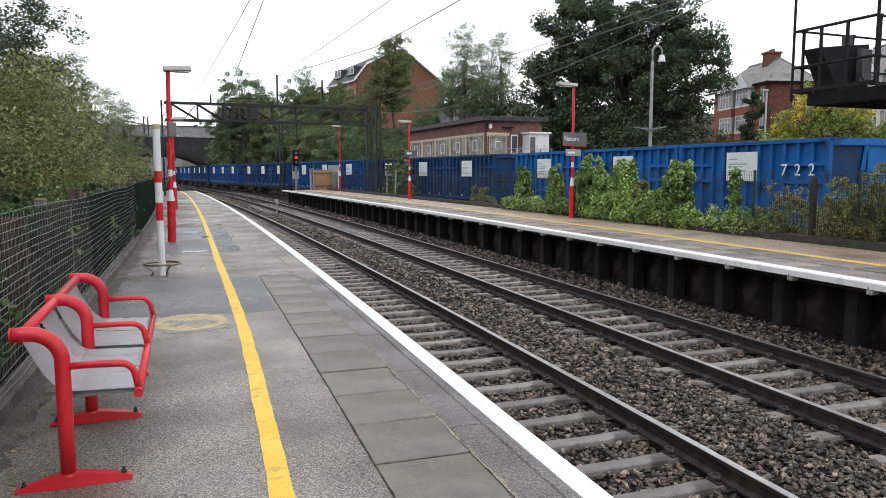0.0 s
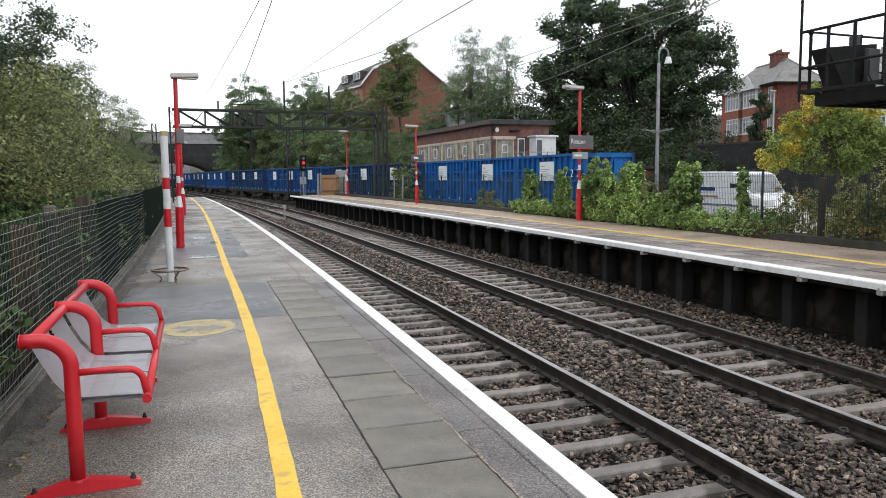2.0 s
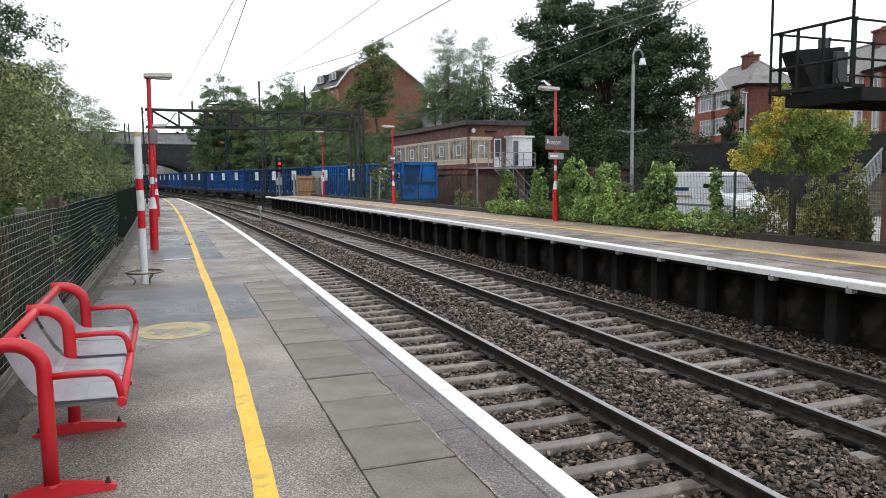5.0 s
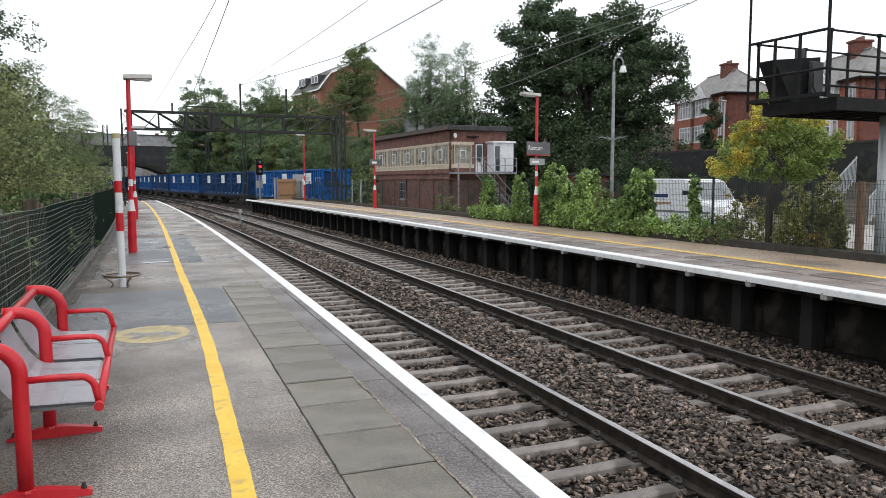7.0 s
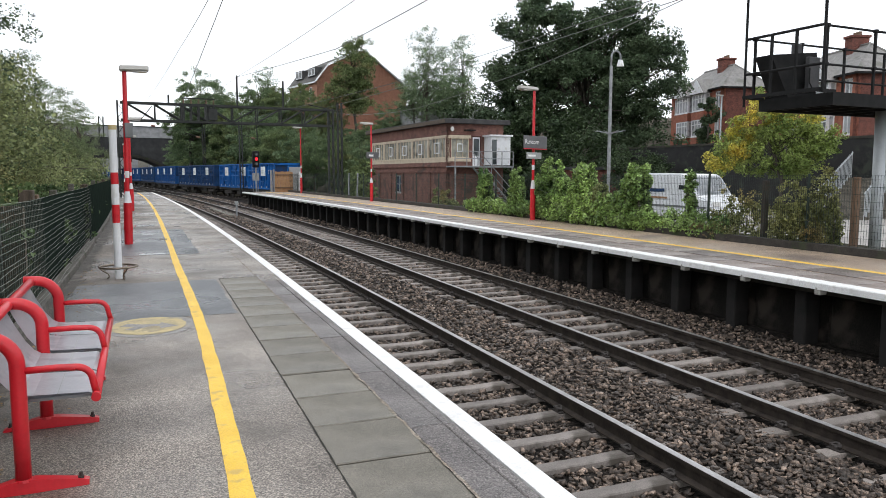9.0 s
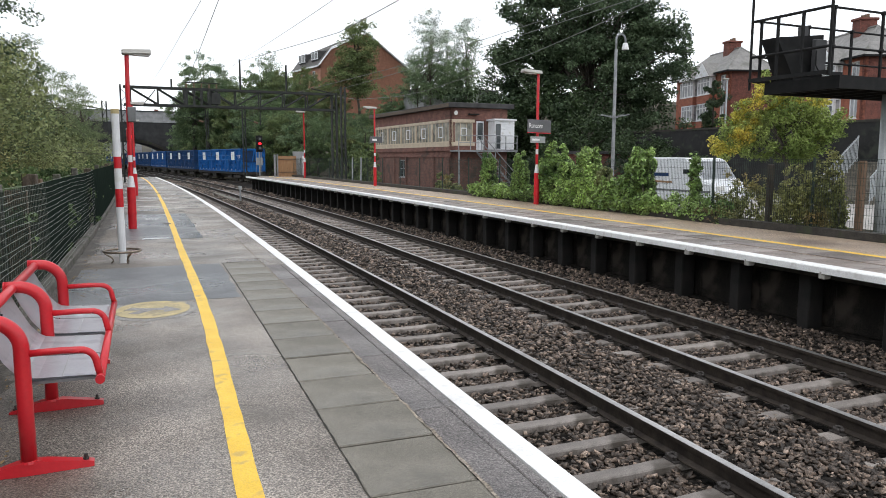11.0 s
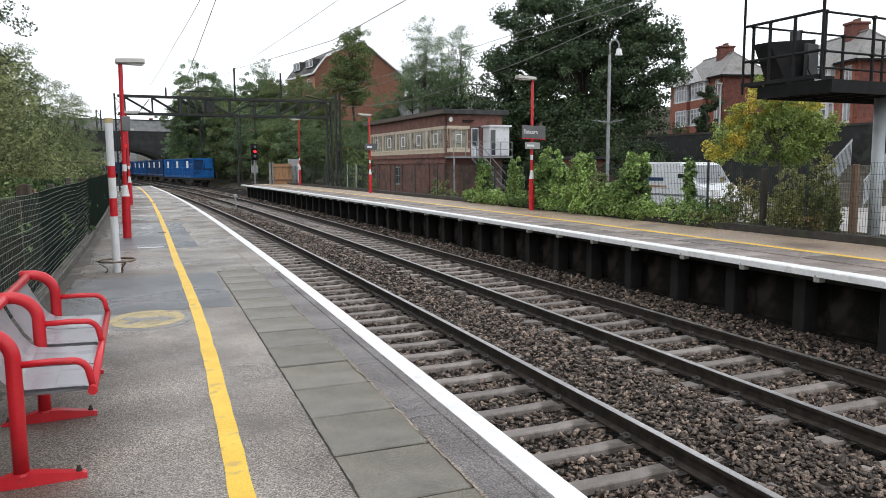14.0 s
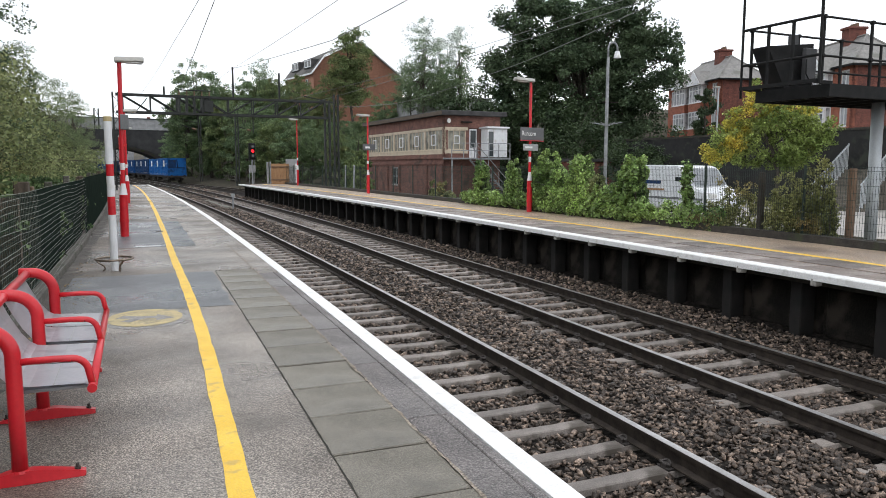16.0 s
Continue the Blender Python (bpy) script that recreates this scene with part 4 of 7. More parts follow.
def marker_pole():
    p = thing("marker_pole", "pale grey steel pole with two red bands and a floor ring", "pole", along(10.95, -2.22))
    r = 0.05
    banded(p, 0, 0, r, ((0.0, 0.78, M["white_paint"]), (0.78, 1.03, M["red"]), (1.03, 1.31, M["white_paint"]), (1.31, 1.47, M["red"]), (1.47, 2.05, M["white_paint"])))
    part("cap", rod((0, 0, 2.05), (0, 0, 2.115), r + 0.004, seg=16), M["yellow_worn"], p, "faded yellow cap")
    ring = part("guard_ring", tube(arc((0, 0, 0.17), (1, 0, 0), (0, 1, 0), 0.24, 0, 360, 29), 0.015, 8), M["ring_steel"], p, "bare steel guard ring on three legs", smooth=True)
    for a in (-60, 60, 180):
        c, s = math.cos(radians(a)), math.sin(radians(a))
        part("leg", tube([(0.238 * c, 0.238 * s, 0.165), (0.2 * c, 0.2 * s, 0.12), (0.13 * c, 0.13 * s, 0.07), (0.12 * c, 0.12 * s, 0.03), (0.15 * c, 0.15 * s, 0.0)], 0.011, 6), M["ring_steel"], ring, smooth=True)


marker_pole()


def platform_lamp(s, off, h, side, label, control=False, sign=False, group="platform lamps", lean=0.0):
    """A hinged platform lamp: thick red base, white collar, slim red post, flat lantern on the track side (+1 right, -1 left)."""
    t = thing("platform_lamp", label, "lamp post", along(s, off, 0.0 if off < 5 else FZ) @ pose(0, 0, 0, 0, lean, 0), group)
    k = h / 3.55
    bm = rod((0, 0, 0), (0, 0, 0.865 * k), 0.082, seg=16)
    add_rod(bm, (0, 0, 0.3), (0, 0, 0.36), 0.09, seg=16)
    part("base", bm, M["red"], t)
    bm = rod((0, 0, 0.865 * k), (0, 0, 1.1 * k), 0.078, 0.043, seg=16)
    part("collar", bm, M["white_paint"], t, "white tapered collar")
    bands = [(1.1 * k, 1.38 * k, M["red"]), (1.38 * k, 1.52 * k, M["white_paint"]), (1.52 * k, h, M["red"])]
    banded(t, 0, 0, 0.043, bands, 14, "post")
    bm = bmesh.new()
    x0, x1 = (-0.09, 0.46) if side > 0 else (-0.56, 0.09)
    add_box(bm, x0, x1, -0.13, 0.13, h - 0.01, h + 0.095, 0.022)
    for v in bm.verts:
        out = (v.co.x / 0.62) * side
        v.co.z += 0.035 * max(out, 0)
        if v.co.z > h + 0.05:
            v.co.y *= 0.8
    hd = part("lantern", bm, M["lamp_grey"], t)
    part("lens", box(min(side * 0.12, side * 0.42), max(side * 0.12, side * 0.42), -0.1, 0.1, h - 0.012, h + 0.012, 0.006), M["lamp_lens"], hd)
    if control:
        part("control_box", box(-0.02, 0.14, -0.09, 0.09, 2.18, 2.48, 0.012), M["plastic_grey"], t, "grey control box")
    if sign:
        board = part("name_board", box(-0.6, 0.62, -0.075, -0.055, 2.25 - FZ, 2.64 - FZ, 0.006), M["sign_grey"], t, "dark grey station name board")
        part("red_edge", box(-0.6, 0.62, -0.08, -0.054, 2.225 - FZ, 2.248 - FZ), M["red"], board)
        lettering("Runcorn", 0.21, M["letter"], board, pose(-0.17, -0.0765, 2.45 - FZ, 90, 0, 0))
        small = part("small_board", box(-0.44, 0.33, -0.075, -0.058, 1.9, 2.1, 0.005), M["sign_light"], t, "light grey direction board")
        part("print", box(-0.36, 0.02, -0.078, -0.076, 1.97, 2.03), M["letter"], small)
        board.matrix_basis = small.matrix_basis = Matrix.Rotation(radians(24), 4, "Z")
    return t


NEAR_LAMP = "red platform lamp post with white collar"
FAR_LAMP = "red platform lamp post on the far platform"
platform_lamp(16.25, -2.19, 3.52, 1, NEAR_LAMP + " and grey control box", control=True, lean=0.8)
platform_lamp(30.8, -2.15, 3.5, 1, NEAR_LAMP)
platform_lamp(45.2, -2.05, 3.5, 1, NEAR_LAMP)
platform_lamp(57.5, -2.0, 3.5, 1, NEAR_LAMP)
platform_lamp(19.9, 9.42, 4.0, -1, FAR_LAMP + " with a name board", sign=True)
platform_lamp(36.15, 9.4, 3.95, -1, FAR_LAMP + " beside the box", sign=False)
platform_lamp(52.7, 9.7, 4.7, -1, FAR_LAMP)


def small_board(s, off, z):
    t = thing("station_sign", "small dark station sign fixed to a lamp post", "sign", along(s, off, 0, 20))
    part("board", box(-0.4, 0.4, -0.09, -0.065, z, z + 0.32, 0.005), M["sign_grey"], t)
    part("print", box(-0.25, 0.05, -0.094, -0.091, z + 0.1, z + 0.2), M["letter"], t)


small_board(36.1, 9.4, 2.25)


def floor_mark():
    """A worn yellow disc painted on the asphalt, its figure too worn to read."""
    me = []
    rng = random.Random(4)
    n = 48
    pts = lambda k, j: [at(7.4 + k * 0.415 * math.cos(a) + rng.uniform(-j, j), -1.83 + k * 0.34 * math.sin(a) + rng.uniform(-j, j), 0.005) for a in np.linspace(0, 2 * math.pi, n, endpoint=False)]
    outer, inner = pts(1.0, 0.008), pts(0.78, 0.01)
    fs = [(i, (i + 1) % n, n + (i + 1) % n, n + i) for i in range(n)]
    ob = new("floor_mark", mesh_of("floor_mark", outer + inner, fs, M["yellow_worn"]))
    structure(ob, "worn round yellow marking painted on the asphalt", "floor marking")
    disc = new("disc", mesh_of("disc", [p - Vector((0, 0, 0.0015)) for p in pts(0.8, 0.006)], [tuple(range(n))], M["yellow_faint"]))
    disc.parent = ob
    halo = new("halo", mesh_of("halo", [p - Vector((0, 0, 0.0028)) for p in pts(1.24, 0.012)], [tuple(range(n))], M["halo"]))
    halo.parent = ob
    outline = [(-0.1, 0.27), (0.13, 0.1), (0.05, 0.09), (0.07, -0.05), (0.14, -0.2), (0.03, -0.26), (-0.02, -0.12), (-0.12, -0.22), (-0.2, -0.14), (-0.06, -0.01), (-0.07, 0.09), (-0.17, 0.1)]
    v = [at(7.4 + a * 1.05 + rng.uniform(-0.012, 0.012), -1.83 + b + rng.uniform(-0.012, 0.012), 0.0052) for a, b in outline]
    f = [tuple(range(len(v)))]
    fig = new("figure", mesh_of("figure", v, f, M["halo"]))
    fig.parent = ob


floor_mark()

for s, o in ((21.2, -1.02), (17.2, -1.5), (32.0, -1.3)):
    lid = structure(new("drain_cover", mesh_of("drain_cover", *slab_shape(0.16, 0.3, 0.02), M["clip"])), "small dark iron cover in the asphalt", "drain cover")
    lid.matrix_basis = along(s, o, 0.006)
for s in (23.5, 27.0, 40.0):
    structure(sweep("white_mark", RECT(-2.3, -1.5, 0.0025, 0.005), s, s + 0.1, 0.1, M["white"]), "thin white line across the platform", "line marking")


# ---- fences ----
def wires(name, lines, r, mat, parent, label=""):
    """Thin three-sided wires through rows of points."""
    vs, fs, n0 = [], [], 0
    for pts in lines:
        k = len(pts)
        for p in pts:
            x, y, z = p
            vs += [(x + r, y, z - r * 0.5), (x - r * 0.5, y + r * 0.87, z - r * 0.5), (x - r * 0.5, y - r * 0.87, z + r)]
        for i in range(k - 1):
            for j in range(3):
                a, b = n0 + i * 3 + j, n0 + i * 3 + (j + 1) % 3
                fs.append((a, b, b + 3, a + 3))
        n0 += 3 * k
    ob = new(name, mesh_of(name, vs, fs, mat))
    ob.parent = parent
    ob["kind"] = "stuff"
    if label:
        ob["label"] = label
    return ob


def near_fence():
    f = thing("wire_fence", "sagging green wire mesh fence with concrete and timber posts", "fence", kind="structure")
    rng = np.random.default_rng(8)
    ss = np.arange(-1, 16.4, 0.3)
    lines = []
    for i, z in enumerate(np.linspace(0.08, 1.2, 21)):
        ph = rng.uniform(0, 6)
        lines.append([at(s, -2.86 + 0.01 * math.sin(s * 1.7 + ph) + rng.normal(0, 0.003), z + 0.009 * math.sin(s * 1.25 + 0.5 * math.sin(ph)) + 0.003 * math.sin(s * 2.9 + ph) + rng.normal(0, 0.002)) for s in ss])
    wires("line_wire", lines, 0.0015, M["fence_wire"], f)
    up = [[at(s, -2.865, 0.08), at(s + rng.normal(0, 0.01), -2.86, 0.65), at(s, -2.865, 1.2)] for s in np.arange(0, 9, 0.1)]
    wires("stay_wire", up, 0.0009, M["fence_wire"], f)
    fine = [[at(s, -3.0, 0.05), at(s, -3.0, 1.16)] for s in np.arange(-0.5, 22, 0.04)] + [[at(s, -3.0, z) for s in np.arange(-0.5, 23, 1.5)] for z in np.arange(0.1, 1.16, 0.1)]
    wires("mesh_screen", fine, 0.003, M["mesh_green"], f)
    dense = [[at(s, -2.9, 0.05), at(s, -2.9, 1.2)] for s in np.arange(16.2, 60, 0.03)]
    wires("far_mesh", dense, 0.0115, M["mesh_green"], f)
    for s, w, h in ((6.5, 0.09, 1.1), (8.6, 0.1, 1.12), (10.0, 0.07, 1.2)):
        part("timber_post", box(-w, w, -0.07, 0.07, -0.2, h, 0.012, along(s, -3.1)), M["timber_red"], f, "broad brown timber post")
    for k, s in enumerate((2.2, 5.0, 7.5, 9.4, 11.9, 14.7, 18.0, 21.5, 25, 29, 33, 38, 44, 50, 56)):
        mat, w = (M["timber"], 0.075) if k % 3 == 0 else (M["fence_kerb"], 0.05)
        bm = box(-w, w, -w, w, -0.2, 1.22 + 0.05 * (k % 2), 0.012, along(s, -3.08) @ pose(0, 0, 0, random.Random(k).uniform(-2, 2), 0, 0))
        part("post", bm, mat, f)


near_fence()


def far_fence():
    f = thing("mesh_fence", "dark green welded mesh fence behind the far platform", "fence", kind="structure")
    lines = [[at(s, 9.86, 0.15), at(s, 9.86, 1.45)] for s in np.concatenate([np.arange(2, 28, 0.052), np.arange(28, 58, 0.1)])]
    wires("upright_wire", lines, 0.0036, M["mesh_far"], f)
    lines = [[at(s, 9.865, z) for s in np.arange(2, 58.5, 2)] for z in (0.2, 0.33, 0.46, 0.59, 0.72, 0.85, 0.98, 1.11, 1.24, 1.37, 1.44)]
    wires("cross_wire", lines, 0.0032, M["mesh_far"], f)
    for s in np.arange(2.4, 58, 2.62):
        part("post", box(-0.02, 0.02, -0.02, 0.02, 0.0, 1.48, 0.004, along(s, 9.92)), M["mesh_far"], f)
    for s, h, w, mat in ((11.4, 1.34, 0.06, M["old_post"]), (9.35, 1.42, 0.062, M["timber_red"]), (6.8, 1.45, 0.07, M["timber"])):
        part("timber_post", box(-w, w, -w, w, 0.0, h, 0.02, along(s, 10.04)), mat, f, "weathered timber post")


far_fence()


def ivy(s0, s1, h, depth, n, seed, mat, label, off=9.83, leaf=0.055, name="ivy", ground_z=0.1, clumps=60, category="ivy"):
    """Climbing leaves heaped over the fence: denser skin, uneven top, trailing ends."""
    rng = np.random.default_rng(seed)
    mid, half = (s0 + s1) / 2, (s1 - s0) / 2
    u = rng.uniform(-1, 1, clumps)
    ripple = 1 + 0.1 * np.sin(u * half * 7.0 + seed) + 0.06 * np.sin(u * half * 17.0 + 2 * seed)
    top = h * (1 - 0.3 * np.abs(u) ** 3) * ripple
    if name == "shrub":
        top *= rng.uniform(0.55, 1.12, clumps)
    v = rng.uniform(0, 1, clumps) ** 0.85
    bulge = depth * (0.45 + 0.85 * np.sin(np.clip(v, 0, 1) * math.pi * 0.8 + 0.4)) * np.sqrt(1 - 0.7 * u * u)
    c = np.stack([mid + u * half, bulge * rng.choice((-1, 1), clumps) * rng.uniform(0.55, 1.0, clumps), ground_z + top * v], 1)
    k = rng.integers(0, clumps, n)
    size = rng.uniform(0.6, 1.5, (clumps, 1))
    p = c[k] + in_ball(n, rng) * size[k] * np.array([0.1, max(0.06, depth * 0.35), 0.1])
    p[:, 2] = np.clip(p[:, 2], 0.03, None)
    w = np.array([at(a, off + b, z) for a, b, z in p])
    t = thing(name, label, category)
    ob = new("foliage", leaf_mesh("foliage", w, leaf, mat, seed + 50, up=0.1))
    ob.parent = t
    stems = [[at(a, off + b, 0.02), at(a + rng.normal(0, 0.05), off + b * 0.6, z * 0.5), at(a, off + b, z)] for a, b, z in c[:14]]
    for q in stems:
        part("stem", tube(q, 0.008, 5), M["bark"], t)


IVY = "bright green ivy heaped over the fence"
for i, (s0, s1, h, d, n) in enumerate(((23.65, 24.4, 1.42, 0.17, 7000), (21.3, 21.95, 1.42, 0.17, 7000), (18.65, 20.2, 1.58, 0.27, 19000), (17.25, 18.25, 1.5, 0.26, 13000), (15.0, 15.8, 1.56, 0.26, 12500))):
    ivy(s0, s1, h, d, n, 100 + i, M["leaf_ivy"], IVY, clumps=int(130 * (s1 - s0)), leaf=0.044)
ivy(16.65, 17.2, 1.15, 0.15, 2600, 118, M["leaf_hedge"], "yellowing creeper hung over the fence", clumps=110, leaf=0.036, name="creeper", category="creeper")
ivy(14.9, 20.4, 0.8, 0.22, 27000, 119, M["leaf_ivy"], "dense green ivy skirt along the fence", clumps=480, leaf=0.044)
ivy(13.28, 13.45, 1.42, 0.08, 2200, 120, M["leaf_ivy"], "ivy twined up one fence post", clumps=60, leaf=0.036)
ivy(14.4, 25.5, 0.46, 0.24, 22000, 121, M["leaf_ivy"], "low ivy trailing along the fence foot", clumps=520, leaf=0.04)
ivy(12.2, 14.5, 0.5, 0.18, 2600, 122, M["leaf_ivy"], "straggling ivy with a few dying leaves on the fence", clumps=110, leaf=0.03)
ivy(12.0, 13.2, 0.3, 0.16, 900, 128, M["leaf_dry"], "dying reddish ivy at the fence foot", clumps=40, leaf=0.028)
ivy(9.95, 11.2, 1.45, 0.3, 12500, 123, M["leaf_shrub"], "straggling shrub with reddish dry leaves behind the fence", off=10.25, leaf=0.03, name="shrub", clumps=300, category="shrub", ground_z=-0.1)
ivy(11.5, 13.2, 1.2, 0.25, 4600, 124, M["leaf_shrub"], "sparse green shrub behind the fence", off=10.4, leaf=0.03, name="shrub", clumps=200, category="shrub", ground_z=-0.1)
ivy(28.2, 30.0, 1.0, 0.3, 2200, 125, M["leaf_hedge"], "sparse shrub in front of the signal box", off=10.4, leaf=0.05, name="shrub", clumps=40, category="shrub", ground_z=-0.1)
ivy(43.0, 46.5, 2.6, 0.6, 5500, 126, M["leaf_olive"], "scrub behind the far fence", off=11.6, leaf=0.075, name="shrub", clumps=90, category="shrub", ground_z=-0.3)
# dark undergrowth pressed against the near fence
for k, s in enumerate(np.arange(-1.5, 56, 4.0)):
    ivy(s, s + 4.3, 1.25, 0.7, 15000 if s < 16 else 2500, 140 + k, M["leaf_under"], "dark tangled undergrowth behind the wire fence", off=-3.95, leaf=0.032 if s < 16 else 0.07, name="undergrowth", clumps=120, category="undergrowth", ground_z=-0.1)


def leaf_litter():
    rng = np.random.default_rng(70)
    n = 420
    s, o = rng.uniform(1.5, 12, n), -2.74 + np.abs(rng.normal(0, 0.16, n))
    p = np.array([at(a, b, 0.008) for a, b in zip(s, o)])
    me = leaf_mesh("leaf_litter", p, 0.013, M["leaf_fallen"], 71, up=3.0)
    tagged(new("leaf_litter", me), "small fallen brown leaves along the kerb", "leaf litter", kind="stuff")


leaf_litter()


def trackside_bits():
    t = thing("cable_trough", "pale concrete cable trough lids between the tracks", "cable trough")
    for k in range(10):
        part("lid", box(-0.16, 0.16, -0.48, 0.48, -1.06, -0.98, 0.01, along(44.6 + k, 3.45)), M["kerb"], t)
    t = thing("ground_frame", "small grey lever stand between the tracks", "lever stand", along(43.4, 3.6, -1.1))
    part("post", box(-0.05, 0.05, -0.05, 0.05, 0, 0.75, 0.01), M["grey_metal"], t)
    part("head", box(-0.1, 0.1, -0.08, 0.08, 0.75, 0.95, 0.02), M["sign_light"], t)


trackside_bits()


# ---- signal box ----
def wall_panels(bm, w, z0, z1, holes, t=0.25):
    """An upright wall along x from 0 to w, front face at y 0, with openings (x0, x1, z0, z1)."""
    xs = sorted({0, w, *[h[0] for h in holes], *[h[1] for h in holes]})
    zs = sorted({z0, z1, *[h[2] for h in holes], *[h[3] for h in holes]})
    for a, b in zip(xs, xs[1:]):
        for c, d in zip(zs, zs[1:]):
            if not any(h[0] - 1e-6 <= a and b <= h[1] + 1e-6 and h[2] - 1e-6 <= c and d <= h[3] + 1e-6 for h in holes):
                add_box(bm, a, b, 0, t, c, d)
    bmesh.ops.remove_doubles(bm, verts=bm.verts[:], dist=1e-4)
    return bm


def face(m_local, bm):
    for v in bm.verts:
        v.co = m_local @ v.co
    return bm


def window(parent, m, w, h, frame_mat, bars=(1, 1), t=0.06, depth=0.1, name="window", sill=True, pane=None):
    """A window in an opening: frame, bars, glass and sill; local x across, z up, front at y 0."""
    bm = bmesh.new()
    add_box(bm, 0, w, 0, depth, 0, t, m=m)
    add_box(bm, 0, w, 0, depth, h - t, h, m=m)
    add_box(bm, 0, t, 0, depth, t, h - t, m=m)
    add_box(bm, w - t, w, 0, depth, t, h - t, m=m)
    bmesh.ops.remove_doubles(bm, verts=bm.verts[:], dist=1e-4)
    win = part(name, bm, frame_mat, parent)
    for i in range(1, bars[0]):
        x = w * i / bars[0]
        part("glazing_bar", box(x - t * 0.4, x + t * 0.4, 0.015, depth - 0.01, t, h - t, m=m), frame_mat, win)
    for i in range(1, bars[1]):
        z = h * i / bars[1]
        part("glazing_bar", box(t, w - t, 0.012, depth - 0.012, z - t * 0.35, z + t * 0.35, m=m), frame_mat, win)
    part("pane", box(t * 0.5, w - t * 0.5, depth * 0.45, depth * 0.6, t * 0.5, h - t * 0.5, m=m), pane or M["glass"], win)
    if sill:
        part("sill", box(-0.05, w + 0.05, -0.06, 0.02, -0.06, 0.0, m=m), frame_mat, win)
    return win


def signal_box():
    """Brick box of two storeys; local y along the line, x away from it."""
    L, D = 15.8, 5.2
    b = thing("signal_box", "two-storey brick signal box with cream windows and flat roof", "signal box", along(44.3, 17.5) @ Matrix.Diagonal((0.82, 1, 1, 1)))
    front = Matrix(((0, 1, 0, 0), (1, 0, 0, 0), (0, 0, 1, 0), (0, 0, 0, 1)))
    nwin, w0, ww = 5, 0.35, 2.86
    gap = (L - 2 * w0 - nwin * ww) / (nwin - 1)
    holes = [(w0 + i * (ww + gap), w0 + i * (ww + gap) + ww, 2.55, 3.9) for i in range(nwin)]
    low = [(8.2, 9.8, 0.0, 1.35)]
    part("front_wall", face(front, wall_panels(bmesh.new(), L, -1.1, 2.25, low)), M["brick_box"], b)
    bm = face(front, wall_panels(bmesh.new(), L, 2.25, 4.05, holes, 0.22))
    part("window_band", bm, M["cream"], b, "cream painted window surround")
    part("upper_wall", face(front, wall_panels(bmesh.new(), L, 4.05, 4.8, [])), M["brick_box"], b)
    sh = [(0.35, 2.0, 2.55, 3.85), (2.3, 3.1, 1.95, 4.0)]
    part("side_wall", wall_panels(bmesh.new(), D, -1.1, 4.8, sh), M["brick_box"], b)
    part("side_window_band", box(0.1, 2.15, -0.025, -0.003, 2.3, 2.55), M["cream"], b)
    part("side_window_head", box(0.1, 2.15, -0.025, -0.003, 3.85, 4.05), M["cream"], b)
    part("back_wall", box(D - 0.25, D, 0.26, L - 0.26, -1.1, 4.8), M["brick_box"], b)
    part("end_wall", box(0.27, D - 0.26, L - 0.25, L, -1.1, 4.8), M["brick_box"], b)
    part("floor", box(0.26, D - 0.26, 0.26, L - 0.26, 2.0, 2.2), M["timber"], b)
    roof = part("roof", box(-0.4, D + 0.4, -0.4, L + 0.3, 4.8, 5.12, 0.03), M["felt"], b, "flat roof with a dark fascia")
    part("fascia", box(-0.43, -0.403, -0.38, L + 0.28, 4.82, 5.06), M["timber"], roof)
    for y in np.arange(0.1, L, 2.63):
        part("pier", box(-0.1, -0.004, y, y + 0.32, -1.1, 1.55, 0.01), M["brick_box"], b)
    for z in (1.56, 1.95):
        part("string_course", box(-0.12, -0.006, -0.02, L, z, z + 0.14), M["brick_box"], b)
    for i, h in enumerate(holes):
        m = front @ Matrix.Translation((h[0], 0.03, h[2]))
        window(b, m, ww, 1.35, M["cream"], (5, 1), 0.05, 0.14, pane=M["pale_glass"])
        part("opening_light", face(m, ring_box(ww * 0.36, ww * 0.62, 0.3, 1.05, 0.06)), M["white_paint"], b, "white opening casement")
    m = Matrix.Translation((0.35, 0.03, 2.55))
    window(b, m, 1.65, 1.3, M["cream"], (3, 1), 0.06, 0.14, pane=M["pale_glass"])
    part("opening_light", face(m, ring_box(0.55, 1.1, 0.4, 0.95, 0.06)), M["white_paint"], b, "white opening casement")
    window(b, front @ Matrix.Translation((8.2, 0.05, 0.0)), 1.6, 1.35, M["sign_light"], (2, 2), 0.08, 0.12)
    door = part("door", box(2.36, 3.04, 0.08, 0.13, 1.95, 3.95, 0.01), M["white_paint"], b, "glazed white door")
    part("pane", box(2.46, 2.94, 0.06, 0.079, 2.7, 3.85), M["glass"], door)
    # boarded porch at the head of the stair
    p = part("porch", box(3.35, 5.15, -1.05, -0.05, 2.05, 3.95, 0.01), M["white_paint"], b, "white boarded porch")
    for z in np.arange(2.2, 3.95, 0.17):
        part("board", box(3.9, 5.15, -1.07, -1.051, z, z + 0.15), M["white_paint"], p)
    part("doorway", box(3.42, 3.86, -1.075, -1.052, 2.1, 3.75), M["glass"], p)
    part("porch_roof", box(3.2, 5.3, -1.2, 0.0, 3.96, 4.08, 0.01), M["white_paint"], p)
    lamp = rod((0.35, -0.2, 4.45), (0.35, -0.02, 4.45), 0.16, 0.1, 12)
    part("wall_lamp", lamp, M["lamp_lens"], b, "round pale bulkhead lamp")
    part("light_arm", box(1.5, 2.4, -0.3, -0.03, 4.35, 4.43), M["dark_metal"], b)
